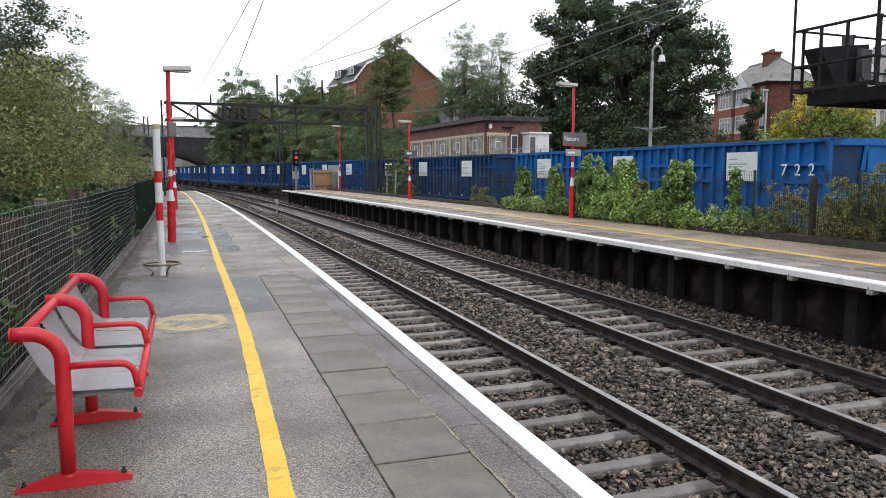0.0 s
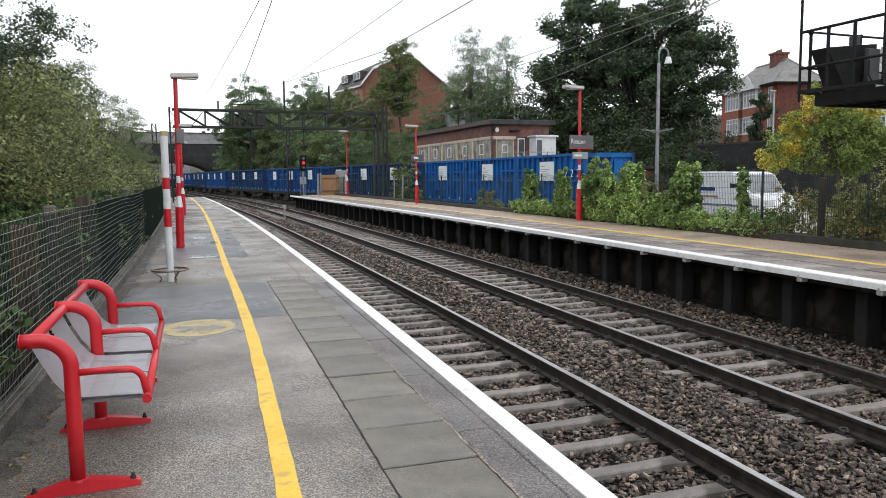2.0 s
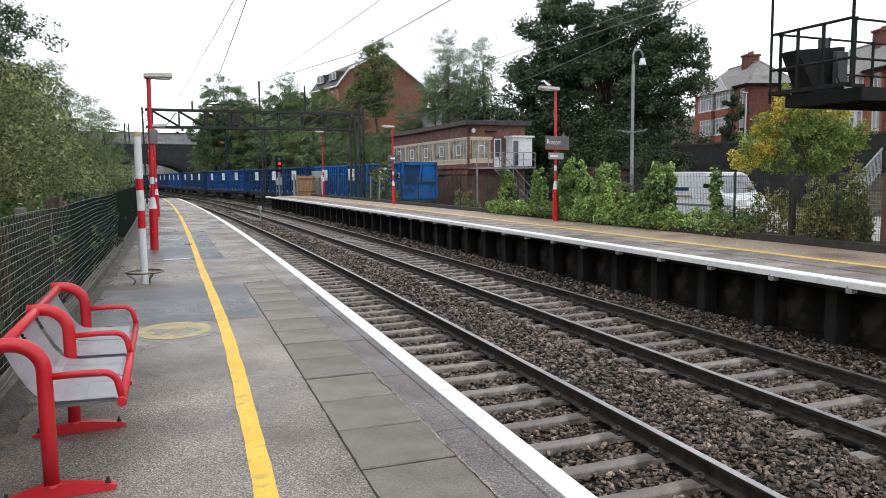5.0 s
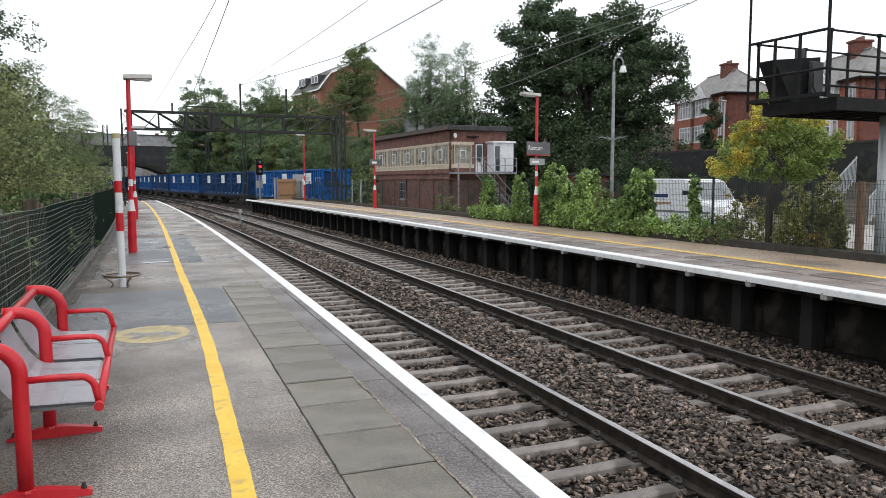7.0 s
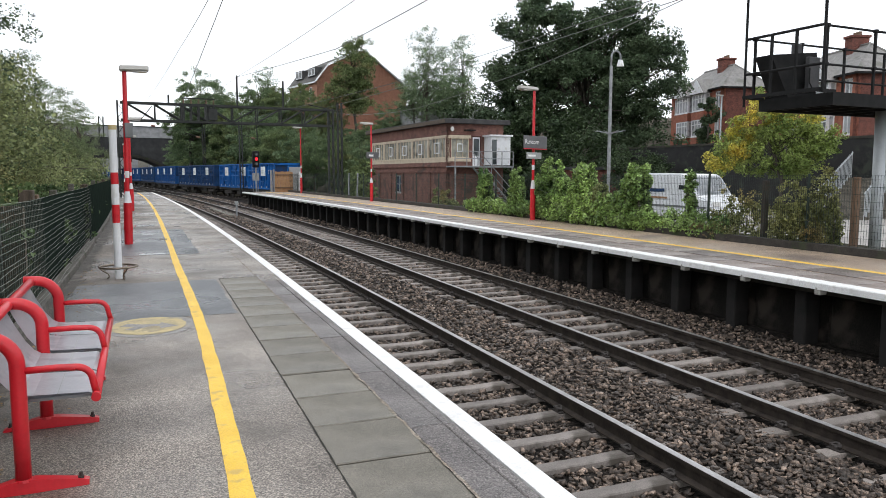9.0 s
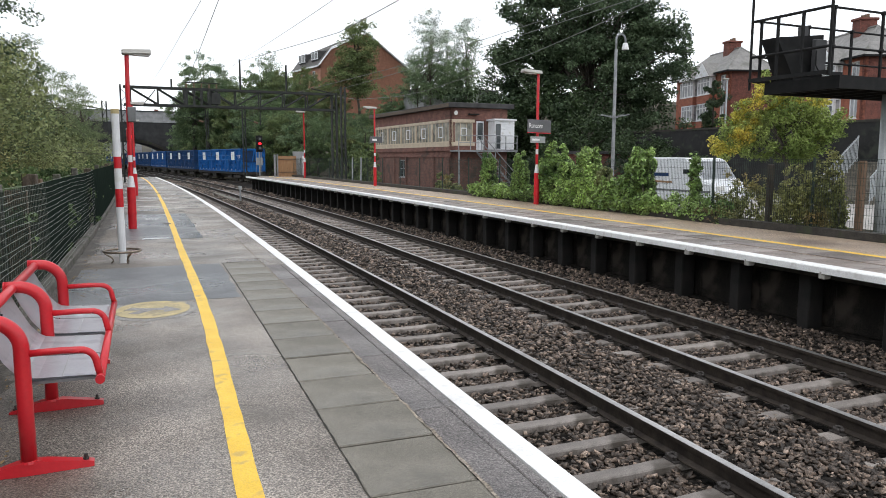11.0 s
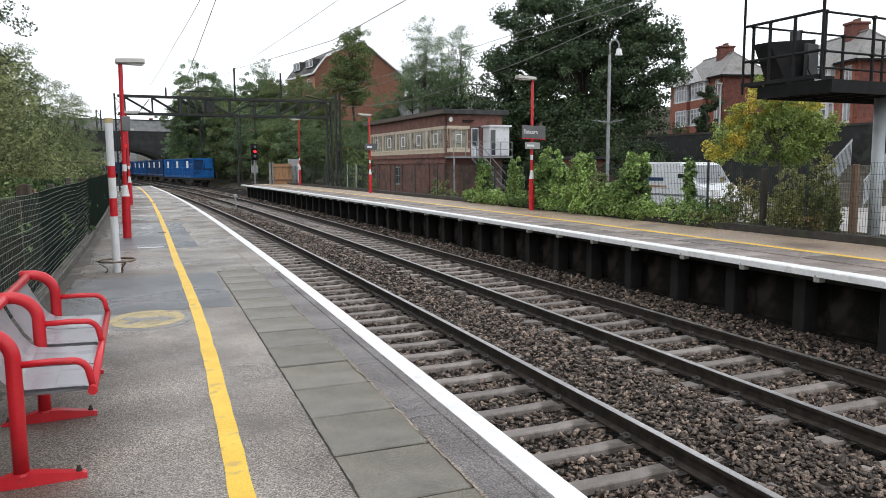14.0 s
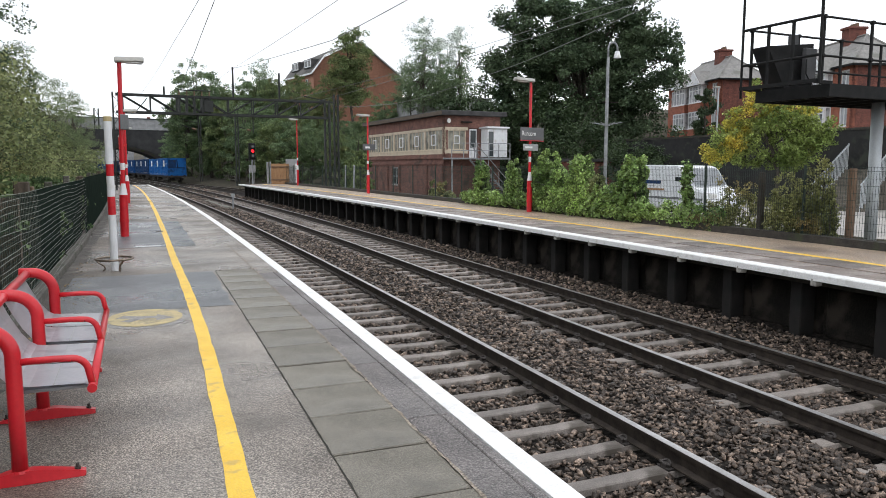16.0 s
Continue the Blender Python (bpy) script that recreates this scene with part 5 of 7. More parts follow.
    # landing, rails and stair
    part("landing", box(-0.1, 5.3, -1.35, -0.02, 1.9, 2.0), M["grey_metal"], b)
    for x in (-0.05, 1.0, 2.0, 3.3, 4.2, 5.25):
        part("rail_post", box(x - 0.025, x + 0.025, -1.34, -1.29, 2.0, 2.95), M["grey_metal"], b)
    for z in (2.45, 2.93):
        part("handrail", box(-0.05, 5.25, -1.335, -1.295, z, z + 0.045), M["grey_metal"], b)
    for x in (0.0, 2.3, 5.2):
        part("landing_leg", box(x - 0.05, x + 0.05, -1.32, -1.22, -1.1, 1.9), M["grey_metal"], b)
    for k in range(13):
        part("step", box(1.6 + k * 0.25, 1.86 + k * 0.25, -2.35, -1.42, 1.75 - k * 0.21, 1.79 - k * 0.21), M["grey_metal"], b)
    for y in (-2.38, -1.42):
        part("stringer", tube([(1.5, y, 1.85), (4.9, y, -0.95)], 0.07, 4), M["grey_metal"], b)
        part("stair_rail", tube([(1.5, y, 2.85), (4.9, y, 0.05)], 0.03, 6), M["grey_metal"], b)
        for k in range(4):
            x = 1.6 + k * 0.95
            part("stair_post", rod((x, y, 1.8 - (x - 1.5) * 0.824), (x, y, 2.77 - (x - 1.5) * 0.824), 0.022, seg=6), M["grey_metal"], b)


def ring_box(x0, x1, z0, z1, t):
    bm = bmesh.new()
    for q in ((x0, x1, z0, z0 + t), (x0, x1, z1 - t, z1), (x0, x0 + t, z0 + t, z1 - t), (x1 - t, x1, z0 + t, z1 - t)):
        add_box(bm, q[0], q[1], -0.02, 0.05, q[2], q[3])
    return bm


signal_box()
hut = thing("brick_hut", "low red brick hut with a flat dark roof", "hut", along(40.0, 24.5, -0.6))
part("outer_wall", box(0, 5.5, 0, 2.4, 0, 2.35), M["brick_red"], hut)
part("roof", box(-0.2, 5.7, -0.2, 2.6, 2.35, 2.55, 0.02), M["felt"], hut)


# ---- signals and overhead line ----
def lattice_portal():
    """A steel portal across both lines: latticed posts and a trussed beam."""
    p = thing("overhead_portal", "weathered steel portal with a trussed beam across the tracks", "gantry", along(48.5, 0))
    for off in (-2.3, 10.75):
        for dx in (-0.16, 0.16):
            part("post", box(off + dx - 0.05, off + dx + 0.05, -0.12, 0.12, -1.0, 5.85), M["ohle"], p)
        for k in range(14):
            z = -0.6 + k * 0.45
            a = -1 if k % 2 else 1
            part("lacing", tube([(off - 0.15 * a, 0.1, z), (off + 0.15 * a, 0.1, z + 0.42)], 0.018, 4), M["ohle"], p)
    for y in (-0.3, 0.3):
        part("top_chord", box(-2.3, 10.75, y - 0.05, y + 0.05, 5.66, 5.78), M["ohle"], p)
        part("bottom_chord", box(-2.3, 10.75, y - 0.05, y + 0.05, 4.6, 4.74), M["ohle"], p)
        xs = np.linspace(-1.9, 10.4, 9)
        for i, (a, b) in enumerate(zip(xs, xs[1:])):
            part("upright", box(a - 0.035, a + 0.035, y - 0.03, y + 0.03, 4.74, 5.66), M["ohle"], p)
            z0, z1 = (5.66, 4.72) if i < 4 else (4.72, 5.66)
            part("diagonal", tube([(a, y, z0), (b, y, z1)], 0.04, 4), M["ohle"], p)
    for x, h in ((0.45, 6.3), (4.6, 7.7), (7.55, 7.5)):
        part("upper_mast", box(x - 0.05, x + 0.05, -0.05, 0.05, 5.78, h), M["ohle"], p)
    # switch frame and bracing in the middle of the beam
    for x in (1.3, 1.75, 2.2, 2.65, 3.1):
        part("frame_upright", box(x - 0.05, x + 0.05, -0.36, 0.36, 4.62, 5.7), M["ohle"], p)
        part("post_insulator", rod((x, -0.2, 5.78), (x, -0.2, 6.12), 0.05, 0.035, seg=8), M["timber_red"], p)
    part("switch_bar", box(1.2, 3.2, -0.26, -0.18, 6.08, 6.14), M["ohle"], p)
    part("drive_box", box(2.75, 3.3, -0.42, -0.12, 4.8, 5.5, 0.02), M["ohle"], p)
    for x, z in ((-1.2, 5.1), (5.4, 5.1), (7.0, 5.05), (8.8, 5.1)):
        part("cross_brace", tube([(x, -0.3, z - 0.4), (x + 0.7, 0.3, z + 0.5)], 0.03, 4), M["ohle"], p)
    for k in range(4):
        part("post_insulator", rod((-2.05, -0.1, 5.0 + k * 0.22), (-2.05, -0.1, 5.14 + k * 0.22), 0.085, 0.05, seg=8), M["ohle"], p)
    for x in (1.5, 4.9):
        part("drop_tube", rod((x + 0.9, 0, 4.6), (x + 0.9, 0, 3.6), 0.035, seg=8), M["ohle"], p)
        part("register_arm", tube([(x + 0.9, 0, 3.7), (x - 0.2, 0, 4.0)], 0.025, 6), M["ohle"], p)
        part("insulator", rod((x + 0.5, 0, 3.78), (x + 0.75, 0, 3.72), 0.06, seg=8), M["timber_red"], p)


lattice_portal()


def overhead_mast(s, off, h, label):
    t = thing("overhead_mast", label, "mast", along(s, off, -0.6))
    for dx in (-0.14, 0.14):
        part("leg", box(dx - 0.045, dx + 0.045, -0.1, 0.1, 0, h), M["ohle"], t)
    for k in range(int(h / 0.6)):
        a = -1 if k % 2 else 1
        part("lacing", tube([(-0.13 * a, -0.09, 0.2 + k * 0.6), (0.13 * a, -0.09, 0.75 + k * 0.6)], 0.02, 4), M["ohle"], t)
    part("arm", tube([(0, 0, h - 0.6), (-2.2, 0, h - 0.2)], 0.04, 6), M["ohle"], t)


overhead_mast(48.9, 11.5, 6.9, "dark latticed steel mast behind the far platform")
overhead_mast(76, 9.6, 7.4, "dark latticed steel mast beyond the platform")
overhead_mast(100, 9.6, 8.2, "dark latticed steel mast beyond the platform")
overhead_mast(58, -3.4, 6.1, "thin dark steel mast behind the near fence")


def cable(name, label, pts, r=0.012, mat=None):
    """A wire slung through points (s, off, z), eased between them."""
    pts = np.array(pts, float)
    ss = np.linspace(pts[0, 0], pts[-1, 0], 40)
    line = [at(s, np.interp(s, pts[:, 0], pts[:, 1]), np.interp(s, pts[:, 0], pts[:, 2])) for s in ss]
    tagged(part(name, tube(line, r, 5), mat or M["wire"]), label, "cable")


WIRE = "thin dark overhead wire above the tracks"
cable("overhead_wire", WIRE, [(4, 1.53, 9.2), (34, 1.53, 9.47), (53, 1.53, 9.7), (84, 1.53, 9.25), (130, 1.53, 9)], 0.017)
cable("overhead_wire", WIRE, [(8, 1.6, 10.6), (30, 1.53, 8.53), (37.6, 1.53, 7.79), (49, 1.53, 6.5)], 0.018)
cable("overhead_wire", WIRE, [(6, 4.86, 6.85), (22.5, 4.86, 7.13), (48.5, 4.6, 7.6), (100, 4.86, 7.9)], 0.012)
cable("overhead_wire", WIRE, [(5, 4.86, 5.75), (16.4, 4.86, 5.76), (26.2, 4.86, 5.96), (48.5, 4.6, 7.6)], 0.015)
cable("overhead_wire", WIRE, [(2, 15.3, 8.0), (20.8, 15.3, 7.68), (46, 14.5, 7.5), (75, 10.5, 7.0)], 0.016)
cable("overhead_wire", WIRE, [(20, 15.3, 7.4), (32.5, 15.3, 7.35), (46.3, 15.3, 7.36), (68.7, 15.3, 7.43)], 0.016)


cable("overhead_wire", WIRE, [(8, 15.3, 8.7), (15, 15.3, 7.92), (20.6, 15.3, 7.3), (22.8, 15.3, 7.08), (26, 15.3, 6.74), (30.9, 15.3, 6.32), (37, 15.3, 6.0), (43.5, 15.3, 5.72), (48.2, 15.3, 5.74), (57.3, 15.3, 6.2), (66.5, 15.3, 7.27)], 0.016)


def colour_signal():
    t = thing("colour_light_signal", "black colour light signal showing red on a grey post", "signal", along(59.5, 7.75))
    part("post", rod((0, 0, -1.0), (0, 0, 1.95), 0.07, seg=10), M["grey_metal"], t)
    head = part("head", box(-0.26, 0.26, -0.1, 0.12, 1.95, 3.25, 0.05), M["dark_metal"], t)
    for z, lit in ((2.62, True), (2.98, False), (2.25, False)):
        hood = rod((0, -0.1, z), (0, -0.34, z), 0.15, seg=14)
        part("hood", hood, M["dark_metal"], head)
        part("lens", rod((0, -0.345, z), (0, -0.352, z), 0.115 if lit else 0.1, seg=16), M["red_lens"] if lit else M["glass"], head, "glowing red light" if lit else "")
    for x in (-0.2, 0.2):
        part("ladder_rail", rod((x, 0.25, -0.9), (x, 0.25, 2.2), 0.02, seg=6), M["grey_metal"], t)
    part("box", box(-0.25, 0.25, 0.0, 0.25, 0.9, 1.5, 0.02), M["sign_light"], t)


colour_signal()
rep = thing("repeater_signal", "small black signal with a red light beside the fence", "signal", along(31.5, -2.23))
part("post", rod((0, 0, 0), (0, 0, 2.1), 0.05, seg=8), M["dark_metal"], rep)
part("head", box(-0.12, 0.16, -0.05, 0.12, 1.9, 2.5, 0.02), M["dark_metal"], rep)
part("lens", rod((0.06, -0.06, 2.28), (0.06, -0.09, 2.28), 0.07, seg=12), M["red_lens"], rep, "glowing red light")

# platform end: timber gate, cabinets and posts
gate = thing("timber_hoarding", "orange plywood hoarding at the platform end", "hoarding", along(57, 9.4, FZ))
for k in range(6):
    part("board", box(-0.72 + k * 0.24, -0.49 + k * 0.24, 0, 0.03, 0, 1.6 - 0.02 * (k % 2)), M["plywood"], gate)
for z in (0.3, 1.3):
    part("rail", box(-0.72, 0.72, -0.05, -0.002, z, z + 0.08), M["timber_red"], gate)
for off, h, w, mat, nm in ((8.35, 1.7, 0.09, M["grey_metal"], "grey"), (8.55, 1.75, 0.06, M["grey_metal"], "grey"), (10.6, 1.6, 0.1, M["white_paint"], "white")):
    t = thing("bollard_post", nm + " painted steel post at the platform end", "post", along(56.6, off, FZ))
    part("shaft", rod((0, 0, 0), (0, 0, h), w, seg=10), mat, t)
cab = thing("equipment_cabinet", "pale grey equipment cabinet at the platform end", "cabinet", along(57.3, 10.45, FZ))
part("body", box(-0.45, 0.45, 0, 0.4, 0, 1.95, 0.02), M["sign_light"], cab)
part("door", box(-0.4, 0.4, -0.02, -0.003, 0.1, 1.85), M["sign_light"], cab)
for s in (41.5, 43.2):
    t = thing("leaning_stake", "grey leaning stake behind the far fence", "stake", along(s, 10.3, -0.4))
    part("stake", tube([(0, 0, 0), (0.15, 0.3, 1.9)], 0.05, 6), M["grey_metal"], t)
walls = thing("low_trackside_rail", "low grey concrete trackside railing beyond the platform", "railing", along(98, 13.6, -0.75))
for k in range(7):
    part("post", box(-0.08, 0.08, k * 2.2 - 0.08, k * 2.2 + 0.08, 0, 0.9), M["kerb"], walls)
for z in (0.35, 0.75):
    part("rail", box(-0.05, 0.05, 0, 13.2, z, z + 0.1), M["kerb"], walls)


# ---- bracket signal cage over the far platform ----
def signal_bracket():
    """A steel post with a railed working platform reaching towards the line, seen from behind; local x to the right, y along the line."""
    g = thing("bracket_signal", "black railed signal bracket on a pale steel post", "signal gantry", pose(10.1, 8.95, 0, 0, 0, 4))
    part("post", rod((2.69, 0.75, -0.7), (2.66, 0.75, 2.74), 0.108, seg=20), M["pale_post"], g, "pale galvanised post", smooth=True)
    part("deck", box(0.36, 6.0, 0.05, 1.45, 2.74, 2.8), M["dark_metal"], g)
    for y0, y1 in ((0, 0.06), (1.44, 1.5)):
        part("edge_beam", box(0.33, 6.0, y0, y1, 2.61, 2.82), M["dark_metal"], g)
    part("end_beam", box(0.28, 0.33, 0, 1.5, 2.61, 2.82), M["dark_metal"], g)
    for y in (0.03, 1.47):
        for x in (0.1, 1.3, 2.5, 3.7, 4.9):
            part("rail_post", box(x - 0.019, x + 0.019, y - 0.019, y + 0.019, 2.8, 3.89), M["dark_metal"], g)
        for z in (3.26, 3.88):
            part("guard_rail", rod((0.0, y, z), (6.0, y, z), 0.019, seg=8), M["dark_metal"], g)
    for y in (0.5, 1.0):
        part("end_post", box(-0.05, -0.01, y - 0.02, y + 0.02, 2.8, 3.89), M["dark_metal"], g)
    for z in (3.26, 3.88):
        part("end_rail", rod((-0.03, -0.02, z), (-0.03, 1.54, z), 0.024, seg=8), M["dark_metal"], g)
    part("toe_rail", box(-0.08, -0.03, -0.02, 1.56, 2.82, 2.88), M["dark_metal"], g)
    for y in (0.03, 1.47):
        part("toe_bar", box(-0.05, 0.35, y - 0.025, y + 0.025, 2.81, 2.86), M["dark_metal"], g)
    part("lift_mast", rod((-0.03, -0.03, 2.8), (-0.03, -0.03, 5.6), 0.025, seg=8), M["dark_metal"], g)
    part("lift_mast", rod((-0.03, 1.56, 2.68), (-0.03, 1.56, 5.6), 0.022, seg=8), M["dark_metal"], g)
    bm = bmesh.new()
    v = [bm.verts.new(c) for c in ((0.02, 1.05, 3.55), (0.8, 0.75, 3.6), (0.8, 0.75, 2.82), (0.3, 0.9, 2.82), (0.02, 1.4, 3.55), (0.8, 1.15, 3.6), (0.8, 1.15, 2.82), (0.3, 1.3, 2.82))]
    for f in ((0, 1, 2, 3), (7, 6, 5, 4), (0, 4, 5, 1), (1, 5, 6, 2), (2, 6, 7, 3), (3, 7, 4, 0)):
        bm.faces.new([v[i] for i in f])
    hd = part("signal_head", bm, M["dark_metal"], g, "black signal head with a sloping hood")
    part("back_cover", box(0.5, 0.78, 0.66, 0.74, 2.95, 3.5, 0.01), M["charcoal"], hd)
    part("flex", tube([(0.5, 0.64, 3.3), (0.45, 0.6, 3.05), (0.55, 0.6, 2.93), (0.67, 0.64, 2.88)], 0.012, 6), M["dark_metal"], hd)
    part("ladder_case", box(0.95, 1.1, 1.3, 1.42, 2.9, 3.85, 0.01), M["charcoal"], g)
    for y in (0.03, 1.47):
        for x in (0.1, 1.3, 2.5):
            for z in (3.26, 3.88):
                part("clamp", box(x - 0.034, x + 0.034, y - 0.034, y + 0.034, z - 0.03, z + 0.03, 0.008), M["dark_metal"], g)
    for x in np.arange(0.7, 6.0, 0.55):
        part("deck_bearer", box(x - 0.03, x + 0.03, 0.07, 1.43, 2.63, 2.735), M["dark_metal"], g)
    part("kick_plate", box(0.36, 2.4, 1.425, 1.436, 2.83, 2.95), M["dark_metal"], g)


signal_bracket()


# ---- yard: mast, van, wall, stair ----
def camera_mast():
    t = thing("camera_mast", "tall grey mast with a swan-neck camera", "mast", along(33, 22, -0.6))
    part("shaft", rod((0, 0, 0), (0, 0, 7.9), 0.105, 0.08, seg=12), M["grey_metal"], t)
    part("spike_collar", rod((0, 0, 4.25), (0, 0, 4.32), 0.2, seg=12), M["grey_metal"], t)
    for a in range(0, 360, 30):
        c, s = math.cos(radians(a)), math.sin(radians(a))
        part("spike", rod((0.15 * c, 0.15 * s, 4.3), (0.85 * c, 0.85 * s, 4.42), 0.025, 0.01, seg=5), M["grey_metal"], t)
    neck = [(0, 0, 7.85), (0, 0, 8.35)] + arc((0.3, 0, 8.4), (-1, 0, 0), (0, 0, 1), 0.3, 0, 180, 9) + [(0.6, 0, 8.25)]
    part("neck", tube(neck, 0.05, 8), M["grey_metal"], t, smooth=True)
    part("camera_dome", rod((0.6, 0, 7.9), (0.6, 0, 8.25), 0.2, 0.12, seg=14), M["white_paint"], t)


camera_mast()


def van():
    """A white panel van; local y towards its nose."""
    v = thing("panel_van", "white panel van parked behind the fence", "van", along(23.9, 19.0, -0.58, 180))
    prof = [(-2.6, 0.35), (2.55, 0.35), (2.62, 0.75), (2.5, 1.02), (1.72, 1.2), (1.1, 1.95), (0.8, 2.06), (-2.5, 2.1), (-2.62, 1.9)]
    bm = bmesh.new()
    a, b = [bm.verts.new((-0.95, y, z)) for y, z in prof], [bm.verts.new((0.95, y, z)) for y, z in prof]
    bm.faces.new(a)
    bm.faces.new(list(reversed(b)))
    for i in range(len(prof)):
        bm.faces.new((a[i], b[i], b[(i + 1) % len(prof)], a[(i + 1) % len(prof)]))
    bmesh.ops.recalc_face_normals(bm, faces=bm.faces)
    bmesh.ops.bevel(bm, geom=bm.edges[:], offset=0.06, segments=2, affect="EDGES")
    part("body", bm, M["van"], v)
    for x in (-0.958, 0.958):
        bm = bmesh.new()
        s = 0.004 if x > 0 else -0.004
        f = [bm.verts.new((x + s, y, z)) for y, z in ((0.75, 1.44), (1.4, 1.44), (1.3, 1.6), (0.75, 1.62))]
        bm.faces.new(f)
        bmesh.ops.solidify(bm, geom=bm.faces[:], thickness=0.01)
        part("side_window", bm, M["glass"], v)
        part("rub_strip", box(min(x, x + s * 3), max(x, x + s * 3), -2.4, 2.3, 0.72, 0.8), M["plastic_grey"], v)
        k = 1 if x > 0 else -1
        part("blue_lettering_bar", box(min(x, x + s * 2), max(x, x + s * 2), -1.2, -0.1, 1.32, 1.46), M["dark_blue"], v)
        part("orange_stripe", box(min(x, x + s * 2), max(x, x + s * 2), -1.0, 0.1, 1.05, 1.13), M["plywood"], v)
        for y in (-1.65, 1.65):
            w = part("wheel", rod((k * 0.72, y, 0.33), (k * 0.94, y, 0.33), 0.33, seg=20), M["tyre"], v)
            part("hub", rod((k * 0.941, y, 0.33), (k * 0.955, y, 0.33), 0.19, seg=14), M["grey_metal"], w)
        part("mirror", box(min(k * 0.98, k * 1.14), max(k * 0.98, k * 1.14), 1.35, 1.47, 1.25, 1.55, 0.02), M["dark_metal"], v)
    bm = bmesh.new()
    f = [bm.verts.new(c) for c in ((-0.82, 1.7, 1.27), (0.82, 1.7, 1.27), (0.75, 1.15, 1.93), (-0.75, 1.15, 1.93))]
    for q in f:
        q.co += Vector((0, 0.035, 0.03))
    bm.faces.new(f)
    bmesh.ops.solidify(bm, geom=bm.faces[:], thickness=0.012)
    part("windscreen", bm, M["pale_pane"], v)
    for x in (-0.7, 0.7):
        part("headlight", box(x - 0.18, x + 0.18, 2.48, 2.62, 0.82, 1.0, 0.02), M["lamp_lens"], v)


van()
rear_wall = sweep("retaining_wall", RECT(31.75, 32.2, -0.6, 3.3), 8, 62, 2, M["black_wall"])
structure(rear_wall, "tall blackened retaining wall behind the yard", "wall")
sweep("wall_coping", RECT(31.7, 32.25, 3.3, 3.42), 8, 62, 2, M["dark_kerb"], rear_wall)


def yard_stair():
    t = thing("yard_stair", "grey concrete stair with pale railings against the dark wall", "stairs", pose(29.18, 23.23, -0.58, 0, 0, 107))
    run, rise, wide, steps = 0.32, 0.172, 2.2, 11
    for k in range(steps):
        part("step", box(0, wide, -run * steps, -run * k, rise * k, rise * (k + 1), 0.012), M["stair"], t)
    for x in (0.05, wide - 0.05):
        for k in range(26):
            y = -run * steps * k / 25
            z = -y * rise / run
            part("baluster", box(x - 0.012, x + 0.012, y - 0.02, y + 0.02, z, z + 1.3), M["pale_post"], t)
        part("handrail", tube([(x, 0.1, 1.2), (x, -run * steps - 0.05, 1.22 + rise * steps)], 0.028, 6), M["pale_post"], t)
        part("bottom_rail", tube([(x, 0.05, 0.2), (x, -run * steps - 0.05, 0.22 + rise * steps)], 0.02, 6), M["pale_post"], t)


yard_stair()


# ---- houses ----
def house_bay(h, front, y0, E):
    """A two-storey bay of brick aprons and white windows under a white boarded gable; y0: its near end along the front."""
    wide, out = 2.45, 0.62
    bay = part("bay", box(-out, -0.004, y0, y0 + wide, 0, 0.78, 0.01), M["brick_orange"], h)
    part("apron", box(-out, -0.004, y0, y0 + wide, 2.42, 3.2, 0.01), M["brick_orange"], bay)
    for z0, z1 in ((0.8, 2.4), (3.22, 4.82)):
        window(bay, front @ Matrix.Translation((y0 + 0.05, -out + 0.02, z0)), wide - 0.1, z1 - z0, M["white_paint"], (4, 1), 0.1, 0.1, pane=M["pale_pane"])
        window(bay, Matrix.Translation((-out + 0.13, y0 + 0.05, z0)), out - 0.14, z1 - z0, M["white_paint"], (1, 1), 0.1, 0.1, pane=M["pale_pane"], sill=False)
        part("transom", box(-out - 0.01, -out + 0.02, y0 + 0.06, y0 + wide - 0.06, z1 - 0.5, z1 - 0.42), M["white_paint"], bay)
        part("bay_core", box(-out + 0.3, -0.004, y0 + 0.3, y0 + wide - 0.1, z0, z1), M["pale_pane"], bay)
    bm = bmesh.new()
    a, b, top = y0 - 0.22, y0 + wide + 0.22, E + 1.05
    vs = [bm.verts.new(c) for c in ((-0.8, a, E - 0.38), (-0.8, b, E - 0.38), (-0.8, (a + b) / 2, top), (1.2, a, E - 0.38), (1.2, b, E - 0.38), (1.2, (a + b) / 2, top))]
    for f in ((0, 1, 2), (5, 4, 3), (0, 2, 5, 3), (1, 4, 5, 2), (0, 3, 4, 1)):
        bm.faces.new([vs[i] for i in f])
    gb = part("gablet", bm, M["slate"], h)
    bm = bmesh.new()
    v = [bm.verts.new((x, y, z)) for x in (-0.86, -0.815) for y, z in ((a + 0.06, E - 0.36), (b - 0.06, E - 0.36), ((a + b) / 2, top - 0.06))]
    for f in ((0, 2, 1), (3, 4, 5), (0, 1, 4, 3), (1, 2, 5, 4), (2, 0, 3, 5)):
        bm.faces.new([v[i] for i in f])
    bmesh.ops.recalc_face_normals(bm, faces=bm.faces)
    part("gable_board", bm, M["white_paint"], gb, "white boarded gable")


